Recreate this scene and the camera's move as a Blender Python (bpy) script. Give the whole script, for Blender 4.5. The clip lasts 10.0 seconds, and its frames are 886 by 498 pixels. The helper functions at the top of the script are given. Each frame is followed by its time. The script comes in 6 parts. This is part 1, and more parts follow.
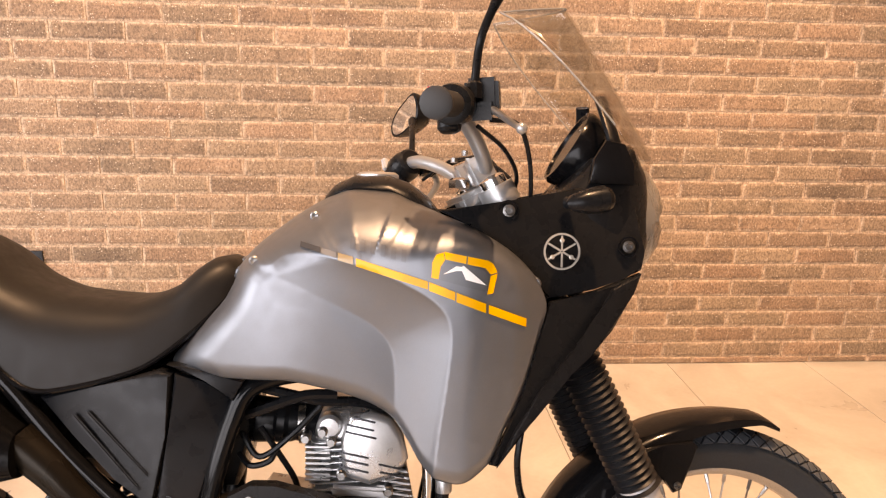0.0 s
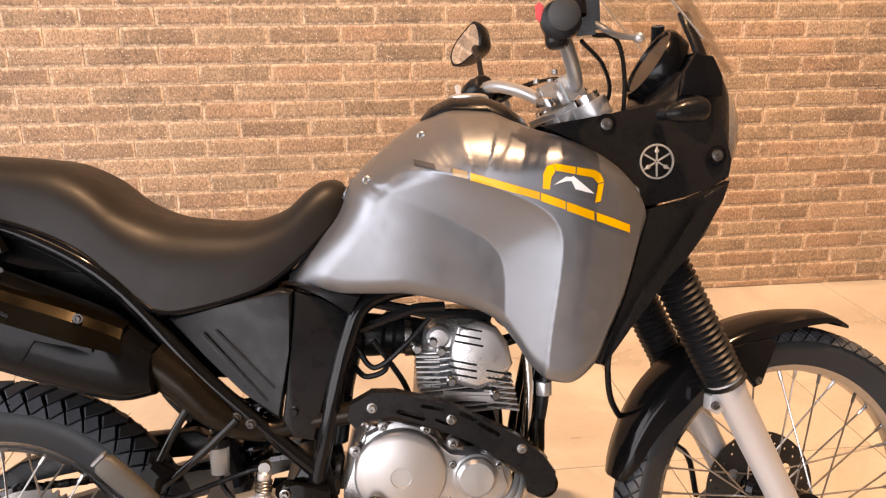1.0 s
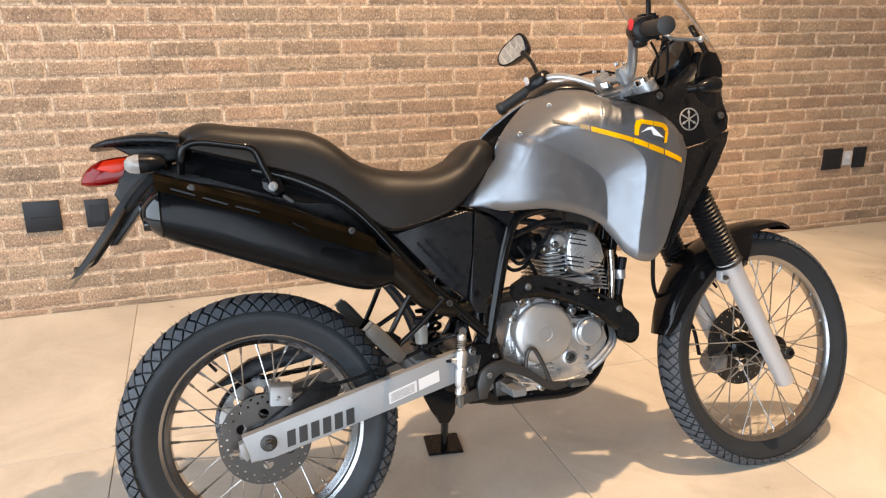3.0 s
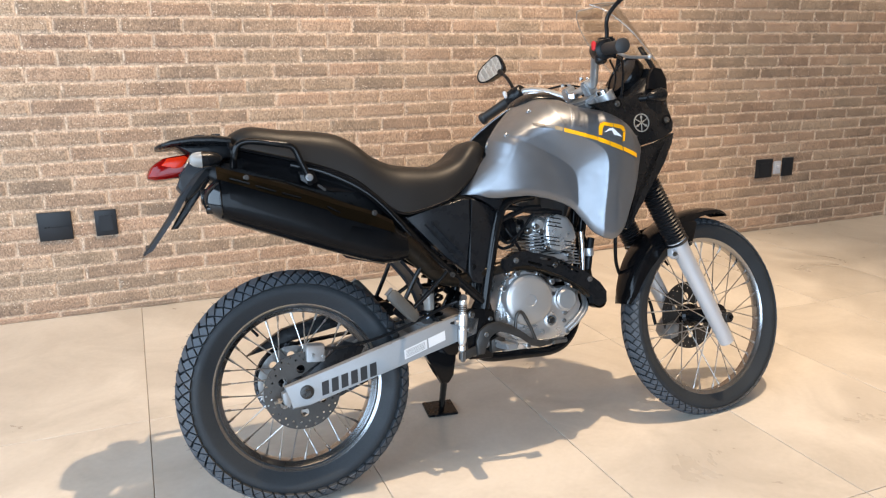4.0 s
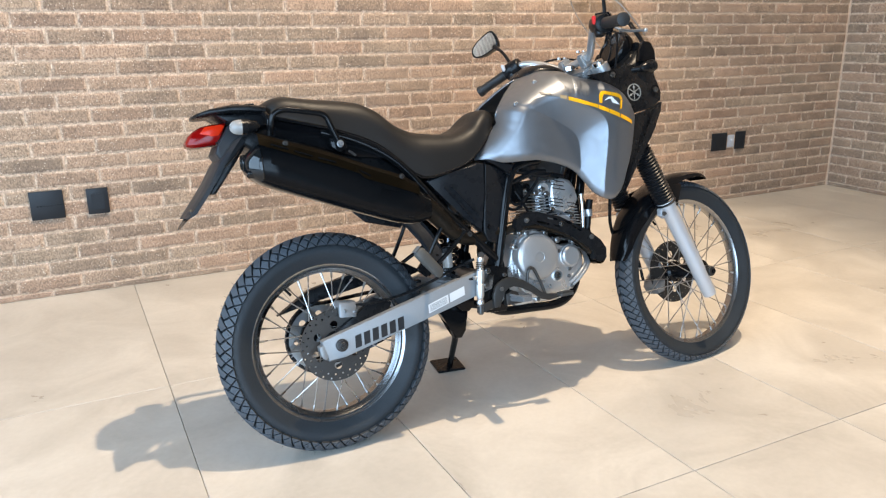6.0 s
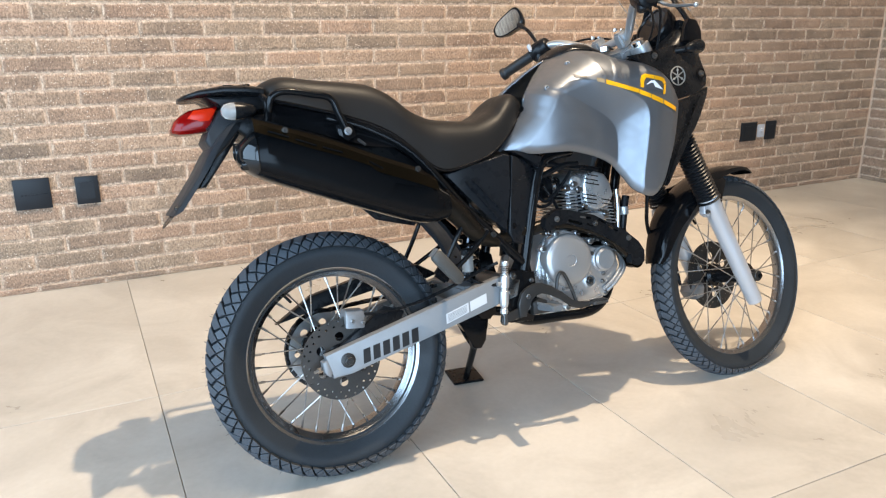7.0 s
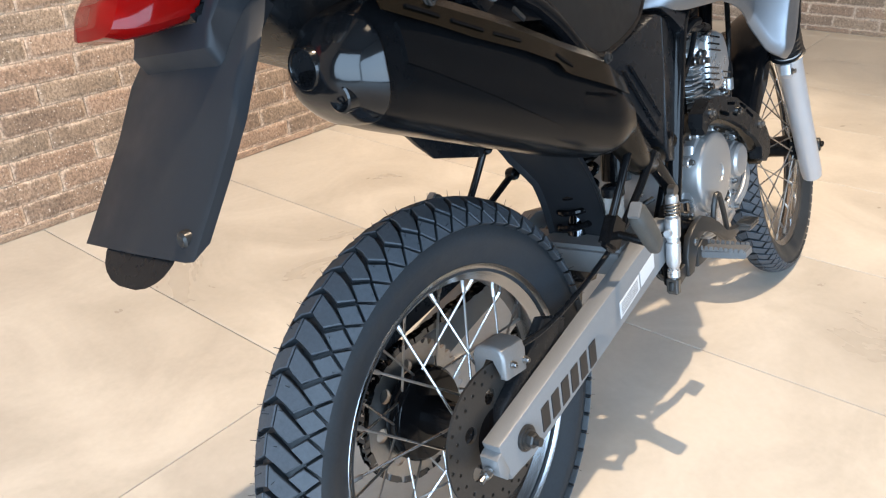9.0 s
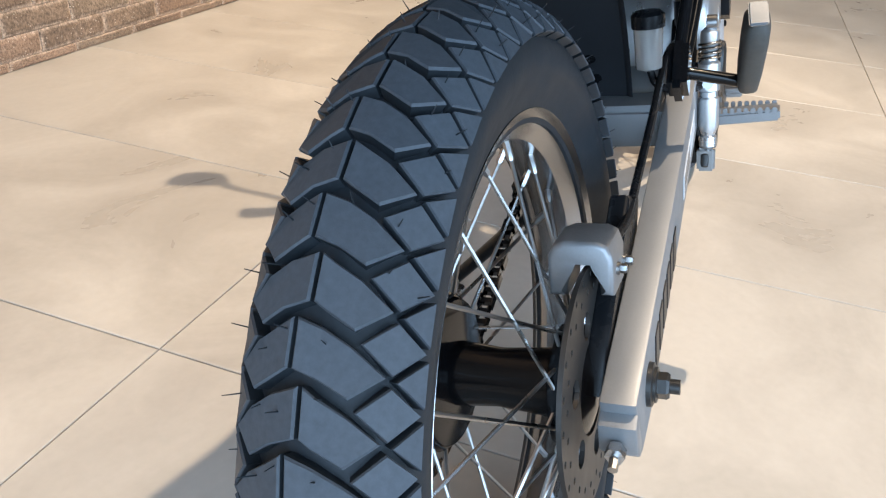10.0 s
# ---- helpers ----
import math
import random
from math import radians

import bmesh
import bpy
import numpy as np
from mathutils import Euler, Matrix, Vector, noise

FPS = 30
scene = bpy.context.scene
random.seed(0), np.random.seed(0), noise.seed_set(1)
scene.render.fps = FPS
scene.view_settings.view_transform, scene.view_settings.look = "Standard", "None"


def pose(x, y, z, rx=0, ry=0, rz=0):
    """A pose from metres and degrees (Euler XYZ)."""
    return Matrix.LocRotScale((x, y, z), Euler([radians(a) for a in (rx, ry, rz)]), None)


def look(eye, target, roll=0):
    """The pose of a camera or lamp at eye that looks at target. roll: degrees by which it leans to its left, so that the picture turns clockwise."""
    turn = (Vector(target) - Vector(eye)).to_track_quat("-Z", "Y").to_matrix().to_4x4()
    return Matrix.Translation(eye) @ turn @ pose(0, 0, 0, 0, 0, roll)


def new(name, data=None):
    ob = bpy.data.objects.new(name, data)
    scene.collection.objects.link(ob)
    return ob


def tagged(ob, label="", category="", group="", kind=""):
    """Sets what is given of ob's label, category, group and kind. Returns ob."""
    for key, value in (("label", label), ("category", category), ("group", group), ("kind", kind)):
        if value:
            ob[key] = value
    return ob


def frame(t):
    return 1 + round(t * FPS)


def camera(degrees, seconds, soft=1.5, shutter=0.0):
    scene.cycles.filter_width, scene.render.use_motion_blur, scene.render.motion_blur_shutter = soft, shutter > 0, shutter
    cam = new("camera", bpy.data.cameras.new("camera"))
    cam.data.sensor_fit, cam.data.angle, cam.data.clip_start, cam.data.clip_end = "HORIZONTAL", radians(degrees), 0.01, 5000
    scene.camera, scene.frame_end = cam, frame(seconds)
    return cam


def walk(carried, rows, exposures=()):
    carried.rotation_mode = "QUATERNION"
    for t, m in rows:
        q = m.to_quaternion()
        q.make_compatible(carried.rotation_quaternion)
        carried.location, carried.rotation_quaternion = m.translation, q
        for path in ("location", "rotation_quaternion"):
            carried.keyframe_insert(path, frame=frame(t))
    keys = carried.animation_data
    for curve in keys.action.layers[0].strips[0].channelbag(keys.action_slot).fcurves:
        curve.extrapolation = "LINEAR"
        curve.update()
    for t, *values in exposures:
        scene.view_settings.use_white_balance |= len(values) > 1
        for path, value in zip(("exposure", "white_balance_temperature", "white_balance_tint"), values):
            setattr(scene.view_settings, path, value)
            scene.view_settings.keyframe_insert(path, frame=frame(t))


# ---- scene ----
cam = camera(61.2, 10.0, soft=1.2)
PATH = [
    (0, (0.825, -1.111, 1.285), (0.998, 0.815, 0.777), 1.5),
    (0.5, (0.78, -1.127, 1.267), (0.913, 0.789, 0.71), 0.6),
    (1, (0.63, -1.163, 1.246), (0.842, 0.721, 0.611), -0.4),
    (1.5, (0.475, -1.275, 1.22), (0.819, 0.58, 0.554), -0.2),
    (2, (0.313, -1.435, 1.248), (0.732, 0.412, 0.605), 0.2),
    (2.5, (0.119, -1.51, 1.242), (0.617, 0.33, 0.637), 0.0),
    (2.7, (0.02, -1.547, 1.249), (0.565, 0.28, 0.644), -0.2),
    (3.8, (-0.291, -1.924, 1.225), (0.417, -0.13, 0.696), -0.1),
    (4, (-0.354, -1.956, 1.227), (0.377, -0.17, 0.705), -0.4),
    (4.5, (-0.544, -2.007, 1.207), (0.241, -0.242, 0.688), -0.4),
    (5, (-0.617, -2.039, 1.208), (0.212, -0.295, 0.686), -0.5),
    (5.5, (-0.641, -2.046, 1.2), (0.219, -0.321, 0.665), -0.5),
    (5.7, (-0.645, -2.034, 1.206), (0.226, -0.319, 0.658), -0.5),
    (6.8, (-0.548, -1.868, 1.160), (0.296, -0.150, 0.578), -0.5),
    (7, (-0.544, -1.77, 1.164), (0.302, -0.057, 0.572), -0.1),
    (7.5, (-0.624, -1.492, 1.139), (0.231, 0.217, 0.549), -1.7),
    (8, (-0.677, -1.16, 1.103), (0.298, 0.463, 0.459), -3.8),
    (8.5, (-0.656, -0.813, 1.074), (0.492, 0.647, 0.333), -2.4),
    (9, (-0.667, -0.538, 1.034), (0.711, 0.578, 0.109), -1.1),
    (9.5, (-0.584, -0.277, 0.907), (0.925, 0.560, -0.104), 2.0),
    (10, (-0.513, -0.122, 0.738), (1.128, 0.429, -0.264), 3.7),
]
walk(cam, [(t, look(eye, target, roll)) for t, eye, target, roll in PATH],
     [(0.0, 0.14, 11500, 36), (1.0, 0.14, 11300, 35), (2.5, 0.12, 9700, 25), (4.5, 0.13, 7100, 15), (7.5, 0.18, 6850, 12), (9.0, 0.22, 7000, 14), (10.0, 0.05, 6700, 13)])

# ---- light ----
world = bpy.data.worlds.new("sky")
world.use_nodes = True
scene.world = world
wn = world.node_tree.nodes
sky = wn.new("ShaderNodeTexSky")
sky.sky_type = "NISHITA"
sky.sun_disc = False
sky.sun_elevation, sky.sun_rotation = radians(50), radians(160)
wn["Background"].inputs[1].default_value = 0.1
world.node_tree.links.new(sky.outputs[0], wn["Background"].inputs[0])

ROOM = dict(x0=-5.2, x1=4.716, y0=-6.4, y1=1.817, top=6.4)


def lamp(name, kind, matrix, energy, colour, **more):
    data = bpy.data.lights.new(name, kind)
    data.energy, data.color = energy, colour
    if kind == "AREA":
        data.shape, data.size, data.size_y = "RECTANGLE", more["size"], more["size_y"]
    else:
        data.shadow_soft_size = more["soft"]
    if kind == "SPOT":
        data.spot_size, data.spot_blend = radians(more["cone"]), 0.6
    ob = new(name, data)
    ob.matrix_world = matrix
    return ob


# daylight through the glazed shop front behind the camera and the glazed side
lamp("shopfront_daylight", "AREA", look((-2.30, -6.30, 1.65), (-2.30, 1.8, 1.6)), 400, (0.45, 0.70, 1.0), size=5.2, size_y=3.0)
lamp("side_window_daylight", "AREA", look((-5.10, -2.75, 2.6), (1.0, -2.65, 2.5)), 790, (0.46, 0.71, 1.0), size=6.7, size_y=4.6)
# unseen warm panel added for the tank's highlights, and the spotlights over the motorcycle and the corner
PANEL_AT = (0.2, -1.3, 6.36)
lamp("warm_fill_light", "AREA", look(PANEL_AT, (0.2, -1.3, 0.0)), 80, (1.0, 0.80, 0.56), size=2.6, size_y=1.3)
FLOOR_SPOT_AT = (4.0, -0.3, 6.25)
lamp("corner_spot_light", "SPOT", look(FLOOR_SPOT_AT, (4.1, 0.75, 0.5)), 640, (1.0, 0.84, 0.62), soft=0.05, cone=58)
SPOT_AT = (1.60, -0.66, 6.25)
lamp("ceiling_spot_light", "SPOT", look(SPOT_AT, (0.1, 0.95, 0.0)), 1790, (1.0, 0.83, 0.62), soft=0.05, cone=68)

# ---- materials ----


def mat(name, colour=(0.5, 0.5, 0.5), rough=0.5, metal=0.0, **k):
    m = bpy.data.materials.new(name)
    m.use_nodes = True
    b = m.node_tree.nodes["Principled BSDF"]
    b.inputs["Base Color"].default_value = (*colour, 1)
    b.inputs["Roughness"].default_value = rough
    b.inputs["Metallic"].default_value = metal
    for key, value in k.items():
        b.inputs[key.replace("_", " ")].default_value = value
    return m


def node(m, kind, **inputs):
    n = m.node_tree.nodes.new(kind)
    for key, value in inputs.items():
        n.inputs[key.replace("_", " ")].default_value = value
    return n


def join(m, a, b):
    m.node_tree.links.new(a, b)


def bsdf(m):
    return m.node_tree.nodes["Principled BSDF"]


def grain(m, scale, spread, bump=0.0, distance=0.001, rough=0.0, big=0.0, coords="Object"):
    """Break up a plain surface: colour noise at two scales, fine relief and uneven gloss."""
    b = bsdf(m)
    tc = node(m, "ShaderNodeTexCoord")
    fine = node(m, "ShaderNodeTexNoise", Scale=scale, Detail=4.0, Roughness=0.6)
    wide = node(m, "ShaderNodeTexNoise", Scale=max(scale * 0.06, 2.0), Detail=3.0)
    for n in (fine, wide):
        join(m, tc.outputs[coords], n.inputs["Vector"])
    col = b.inputs["Base Color"].default_value[:]
    mix = node(m, "ShaderNodeMix")
    mix.data_type = "RGBA"
    mix.inputs[6].default_value = tuple(max(c * (1 - spread), 0) for c in col[:3]) + (1,)
    mix.inputs[7].default_value = tuple(min(c * (1 + spread), 1) for c in col[:3]) + (1,)
    add = node(m, "ShaderNodeMath")
    add.operation = "MULTIPLY_ADD"
    add.inputs[1].default_value = big
    join(m, wide.outputs["Fac"], add.inputs[0])
    join(m, fine.outputs["Fac"], add.inputs[2])
    sub = node(m, "ShaderNodeMath")
    sub.operation = "SUBTRACT"
    sub.inputs[1].default_value = big * 0.5
    join(m, add.outputs[0], sub.inputs[0])
    join(m, sub.outputs[0], mix.inputs[0])
    join(m, mix.outputs[2], b.inputs["Base Color"])
    if bump:
        bn = node(m, "ShaderNodeBump", Strength=bump, Distance=distance)
        join(m, fine.outputs["Fac"], bn.inputs["Height"])
        join(m, bn.outputs[0], b.inputs["Normal"])
    if rough:
        r0 = b.inputs["Roughness"].default_value
        mr = node(m, "ShaderNodeMapRange")
        mr.inputs[1].default_value, mr.inputs[2].default_value = 0.3, 0.7
        mr.inputs[3].default_value, mr.inputs[4].default_value = max(r0 - rough, 0.02), min(r0 + rough, 1)
        join(m, wide.outputs["Fac"], mr.inputs[0])
        join(m, mr.outputs[0], b.inputs["Roughness"])
    return m


SILVER = grain(mat("silver_grey_paint", (0.185, 0.198, 0.216), 0.40, 0.82, Coat_Weight=0.04, Coat_Roughness=0.3), 900, 0.10, 0.03, 0.0003, 0.05)
BLACK_MATT = grain(mat("matt_black_plastic", (0.0065, 0.007, 0.008), 0.29, Specular_IOR_Level=0.17), 700, 0.25, 0.15, 0.0004, 0.08)
BLACK_GLOSS = grain(mat("gloss_black_plastic", (0.004, 0.004, 0.0046), 0.14, Specular_IOR_Level=0.20), 60, 0.3, 0.0, 0.001, 0.06)
BLACK_FRAME = grain(mat("black_frame_paint", (0.004, 0.0043, 0.005), 0.10, Specular_IOR_Level=0.20), 80, 0.3, 0.04, 0.0004, 0.06)
RUBBER = grain(mat("black_tyre_rubber", (0.0175, 0.0215, 0.0255), 0.52, Specular_IOR_Level=0.28), 220, 0.3, 0.3, 0.0006, 0.1, 0.5)
TREAD = grain(mat("dusty_worn_tread_rubber", (0.055, 0.063, 0.073), 0.62, Specular_IOR_Level=0.30), 220, 0.3, 0.3, 0.0006, 0.1, 0.5)
GRIP = grain(mat("grey_black_grip_rubber", (0.010, 0.0104, 0.0112), 0.55), 300, 0.2, 0.2, 0.0005)
GAITER = grain(mat("black_gaiter_rubber", (0.008, 0.008, 0.009), 0.36, Specular_IOR_Level=0.4), 300, 0.2, 0.1, 0.0004)
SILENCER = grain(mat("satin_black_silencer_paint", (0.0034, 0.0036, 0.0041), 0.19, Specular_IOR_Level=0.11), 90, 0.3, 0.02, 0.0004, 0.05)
CAP = grain(mat("black_chrome_cap", (0.0045, 0.0048, 0.0055), 0.10, Specular_IOR_Level=0.42), 60, 0.15, 0.0, 0.001, 0.05)
VINYL = grain(mat("black_seat_vinyl", (0.0090, 0.0086, 0.0085), 0.48, Specular_IOR_Level=0.25), 900, 0.2, 0.10, 0.0004, 0.05)
RIM = grain(mat("chromed_rim_steel", (0.36, 0.36, 0.365), 0.24, 1.0), 60, 0.08, 0.0, 0.001, 0.06)
BOLT = grain(mat("zinc_bolt_steel", (0.25, 0.245, 0.24), 0.32, 1.0), 150, 0.12, 0.05, 0.0003, 0.1)
CHROME = grain(mat("chrome", (0.72, 0.72, 0.72), 0.12, 1.0), 60, 0.06, 0.0, 0.001, 0.05)
DARK_CHROME = grain(mat("dark_chrome", (0.10, 0.105, 0.115), 0.16, 1.0), 60, 0.15, 0.0, 0.001, 0.05)
STEEL = grain(mat("bare_steel", (0.42, 0.41, 0.40), 0.32, 1.0), 150, 0.12, 0.05, 0.0003, 0.1)
DISC = grain(mat("brushed_brake_disc", (0.056, 0.051, 0.047), 0.45, 0.7), 200, 0.2, 0.05, 0.0003, 0.1)
ALLOY = grain(mat("cast_alloy", (0.53, 0.535, 0.54), 0.32, 0.8), 400, 0.12, 0.2, 0.0004, 0.08, 0.4)
FORK_PAINT = grain(mat("pale_silver_fork_paint", (0.52, 0.53, 0.55), 0.36, 0.5), 500, 0.05, 0.05, 0.0003, 0.05)
ARM_PAINT = grain(mat("grey_silver_arm_paint", (0.205, 0.21, 0.215), 0.44, 0.35), 500, 0.08, 0.05, 0.0003, 0.05)
HEADER = grain(mat("heat_tinted_steel", (0.017, 0.014, 0.011), 0.30, 0.6, Specular_IOR_Level=0.2), 120, 0.2, 0.03, 0.0003, 0.1)
PEDAL = grain(mat("worn_black_steel", (0.035, 0.034, 0.033), 0.36, 0.5), 200, 0.25, 0.05, 0.0004, 0.08)
ALLOY_PAINT = grain(mat("silver_painted_alloy", (0.38, 0.385, 0.39), 0.34, 0.7), 500, 0.06, 0.05, 0.0003, 0.05)
SHIELD = grain(mat("black_brown_heat_shield", (0.014, 0.0105, 0.006), 0.20, 0.8, Specular_IOR_Level=0.2), 300, 0.25, 0.05, 0.0003, 0.06)


def clear_sheet(name, tint, gloss):
    """Thin clear plastic: what is behind shows through, with a faint gloss on top."""
    m = mat(name)
    tree = m.node_tree
    clear = node(m, "ShaderNodeBsdfTransparent", Color=(*tint, 1))
    shine = node(m, "ShaderNodeBsdfGlossy", Roughness=0.06)
    edge = node(m, "ShaderNodeLayerWeight", Blend=0.25)
    amount = node(m, "ShaderNodeMath")
    amount.operation = "MULTIPLY_ADD"
    amount.inputs[1].default_value, amount.inputs[2].default_value = 0.55, gloss
    join(m, edge.outputs["Facing"], amount.inputs[0])
    mix = node(m, "ShaderNodeMixShader")
    join(m, amount.outputs[0], mix.inputs[0])
    join(m, clear.outputs[0], mix.inputs[1])
    join(m, shine.outputs[0], mix.inputs[2])
    join(m, mix.outputs[0], tree.nodes["Material Output"].inputs[0])
    return m


SCREEN = clear_sheet("clear_screen_plastic", (0.93, 0.91, 0.88), 0.03)
LENS = mat("clear_lens", (0.50, 0.485, 0.46), 0.12, Transmission_Weight=0.6, IOR=1.45)
RED = grain(mat("red_lens", (0.19, 0.002, 0.0015), 0.08, Specular_IOR_Level=0.25), 60, 0.15)
AMBER = mat("smoked_amber_lens", (0.50, 0.36, 0.20), 0.15, Transmission_Weight=0.4)
YELLOW = grain(mat("yellow_decal", (0.82, 0.36, 0.005), 0.35), 500, 0.05)
WHITE = grain(mat("white_decal", (0.80, 0.80, 0.79), 0.4), 300, 0.04)
GREY = grain(mat("grey_decal", (0.16, 0.155, 0.15), 0.4), 300, 0.08)
BLACK_FILM = grain(mat("black_decal", (0.008, 0.008, 0.009), 0.4), 300, 0.1)
DARK = grain(mat("charcoal_decal", (0.035, 0.035, 0.037), 0.4), 300, 0.1)
MIRROR = mat("mirror_glass", (0.85, 0.86, 0.87), 0.02, 1.0)
GLASS = mat("window_glass", (0.97, 0.98, 0.98), 0.0, Transmission_Weight=1.0, IOR=1.02)
PLATE = grain(mat("black_plate_plastic", (0.0155, 0.0175, 0.0205), 0.45, Specular_IOR_Level=0.22), 400, 0.12, 0.1, 0.0004, 0.06)
PANEL_PLASTIC = grain(mat("satin_black_panel_plastic", (0.0072, 0.0082, 0.0100), 0.30, Specular_IOR_Level=0.20), 700, 0.25, 0.15, 0.0004, 0.08)
STICKER = grain(mat("greyed_white_sticker", (0.50, 0.51, 0.52), 0.4), 300, 0.06)
GREY_WALL = grain(mat("grey_wall_paint", (0.22, 0.22, 0.22), 0.7), 120, 0.06, 0.1, 0.0008)
PAINT = grain(mat("white_wall_paint", (0.74, 0.72, 0.68), 0.7), 120, 0.04, 0.1, 0.0008)
SOCKET = grain(mat("black_socket_plastic", (0.009, 0.011, 0.014), 0.45, Specular_IOR_Level=0.3), 300, 0.15, 0.05)
GREY_PLASTIC = grain(mat("grey_plastic", (0.42, 0.42, 0.43), 0.45), 300, 0.06)
RED_BUTTON = mat("red_button", (0.6, 0.02, 0.02), 0.4)
MORTAR = grain(mat("pale_brown_mortar", (0.62, 0.455, 0.328), 0.95), 60, 0.30, 0.4, 0.001)
CEILING = grain(mat("dark_grey_ceiling_paint", (0.09, 0.09, 0.09), 0.8), 120, 0.06, 0.1, 0.0008)
CALIPER = grain(mat("grey_caliper_alloy", (0.22, 0.225, 0.23), 0.40, 0.6), 300, 0.12, 0.1, 0.0004, 0.08)
PEG_RUBBER = grain(mat("worn_grey_rubber", (0.050, 0.049, 0.045), 0.6), 250, 0.25, 0.2, 0.0005)


def brick_material():
    m = mat("rustic_brick", (0.3, 0.2, 0.14), 0.78)
    b = bsdf(m)
    uv = node(m, "ShaderNodeUVMap")
    uv.uv_map = "face"
    geo = node(m, "ShaderNodeNewGeometry")
    info = node(m, "ShaderNodeObjectInfo")
    rnd = node(m, "ShaderNodeMath")
    rnd.operation = "ADD"
    join(m, info.outputs["Random"], rnd.inputs[0])
    join(m, geo.outputs["Random Per Island"], rnd.inputs[1])
    fr = node(m, "ShaderNodeMath")
    fr.operation = "FRACT"
    join(m, rnd.outputs[0], fr.inputs[0])
    # each brick its own stretch of the textures
    shift = node(m, "ShaderNodeVectorMath")
    shift.operation = "MULTIPLY_ADD"
    shift.inputs[1].default_value = (0.27, 0.07, 1)
    comb = node(m, "ShaderNodeCombineXYZ")
    for i, f in enumerate((37.0, 11.0, 5.0)):
        mu = node(m, "ShaderNodeMath")
        mu.operation = "MULTIPLY"
        mu.inputs[1].default_value = f
        join(m, fr.outputs[0], mu.inputs[0])
        join(m, mu.outputs[0], comb.inputs[i])
    join(m, uv.outputs[0], shift.inputs[0])
    join(m, comb.outputs[0], shift.inputs[2])
    at = shift.outputs[0]
    wide = node(m, "ShaderNodeTexNoise", Scale=9.0, Detail=3.0)
    fine = node(m, "ShaderNodeTexNoise", Scale=150.0, Detail=4.0, Roughness=0.75)
    mid = node(m, "ShaderNodeTexNoise", Scale=45.0, Detail=4.0, Roughness=0.65)
    speck = node(m, "ShaderNodeTexVoronoi", Scale=105.0)
    # the slips are wire-cut: their grain runs upright
    drag = node(m, "ShaderNodeVectorMath")
    drag.operation = "MULTIPLY"
    drag.inputs[1].default_value = (1.0, 0.60, 1.0)
    join(m, at, drag.inputs[0])
    for n in (wide, speck):
        join(m, at, n.inputs["Vector"])
    for n in (fine, mid):
        join(m, drag.outputs[0], n.inputs["Vector"])
    # pale worn margin round the face
    sep = node(m, "ShaderNodeSeparateXYZ")
    join(m, uv.outputs[0], sep.inputs[0])

    def edge(out, width):
        one = node(m, "ShaderNodeMath")
        one.operation = "PINGPONG"
        one.inputs[1].default_value = 0.5
        join(m, out, one.inputs[0])
        r = node(m, "ShaderNodeMapRange")
        r.interpolation_type = "SMOOTHSTEP"
        r.inputs[1].default_value, r.inputs[2].default_value = 0.0, width
        join(m, one.outputs[0], r.inputs[0])
        return r.outputs[0]
    inner = node(m, "ShaderNodeMath")
    inner.operation = "MULTIPLY"
    join(m, edge(sep.outputs[0], 0.055), inner.inputs[0])
    join(m, edge(sep.outputs[1], 0.20), inner.inputs[1])
    ragged = node(m, "ShaderNodeMath")
    ragged.operation = "MULTIPLY_ADD"
    ragged.inputs[1].default_value = 3.2
    join(m, mid.outputs["Fac"], ragged.inputs[0])
    join(m, inner.outputs[0], ragged.inputs[2])
    rng = node(m, "ShaderNodeMapRange")
    rng.inputs[1].default_value, rng.inputs[2].default_value = 1.38, 2.30
    join(m, ragged.outputs[0], rng.inputs[0])
    body = node(m, "ShaderNodeValToRGB")
    ramp = body.color_ramp
    ramp.elements[0].position, ramp.elements[0].color = 0.0, (0.196, 0.130, 0.090, 1)
    ramp.elements[1].position, ramp.elements[1].color = 1.0, (0.430, 0.287, 0.195, 1)
    mid_stop = ramp.elements.new(0.5)
    mid_stop.color = (0.310, 0.206, 0.139, 1)
    tone = node(m, "ShaderNodeMath")
    tone.operation = "MULTIPLY_ADD"
    tone.inputs[1].default_value = 0.50
    join(m, fr.outputs[0], tone.inputs[0])
    tm = node(m, "ShaderNodeMapRange")
    tm.inputs[1].default_value, tm.inputs[2].default_value = 0.3, 0.7
    tm.inputs[4].default_value = 0.5
    join(m, wide.outputs["Fac"], tm.inputs[0])
    join(m, tm.outputs[0], tone.inputs[2])
    join(m, tone.outputs[0], body.inputs[0])
    mix = node(m, "ShaderNodeMix")
    mix.data_type = "RGBA"
    mix.inputs[6].default_value = (0.62, 0.455, 0.330, 1)
    join(m, rng.outputs[0], mix.inputs[0])
    # some bricks redder, some greyer
    lot = node(m, "ShaderNodeMath")
    lot.operation = "MULTIPLY"
    lot.inputs[1].default_value = 17.0
    join(m, fr.outputs[0], lot.inputs[0])
    lot_fr = node(m, "ShaderNodeMath")
    lot_fr.operation = "FRACT"
    join(m, lot.outputs[0], lot_fr.inputs[0])
    hue = node(m, "ShaderNodeValToRGB")
    h = hue.color_ramp.elements
    h[0].position, h[0].color = 0.0, (0.96, 1.01, 1.00, 1)
    h[1].position, h[1].color = 1.0, (1.05, 0.985, 0.95, 1)
    join(m, lot_fr.outputs[0], hue.inputs[0])
    tinted = node(m, "ShaderNodeMix")
    tinted.data_type, tinted.blend_type = "RGBA", "MULTIPLY"
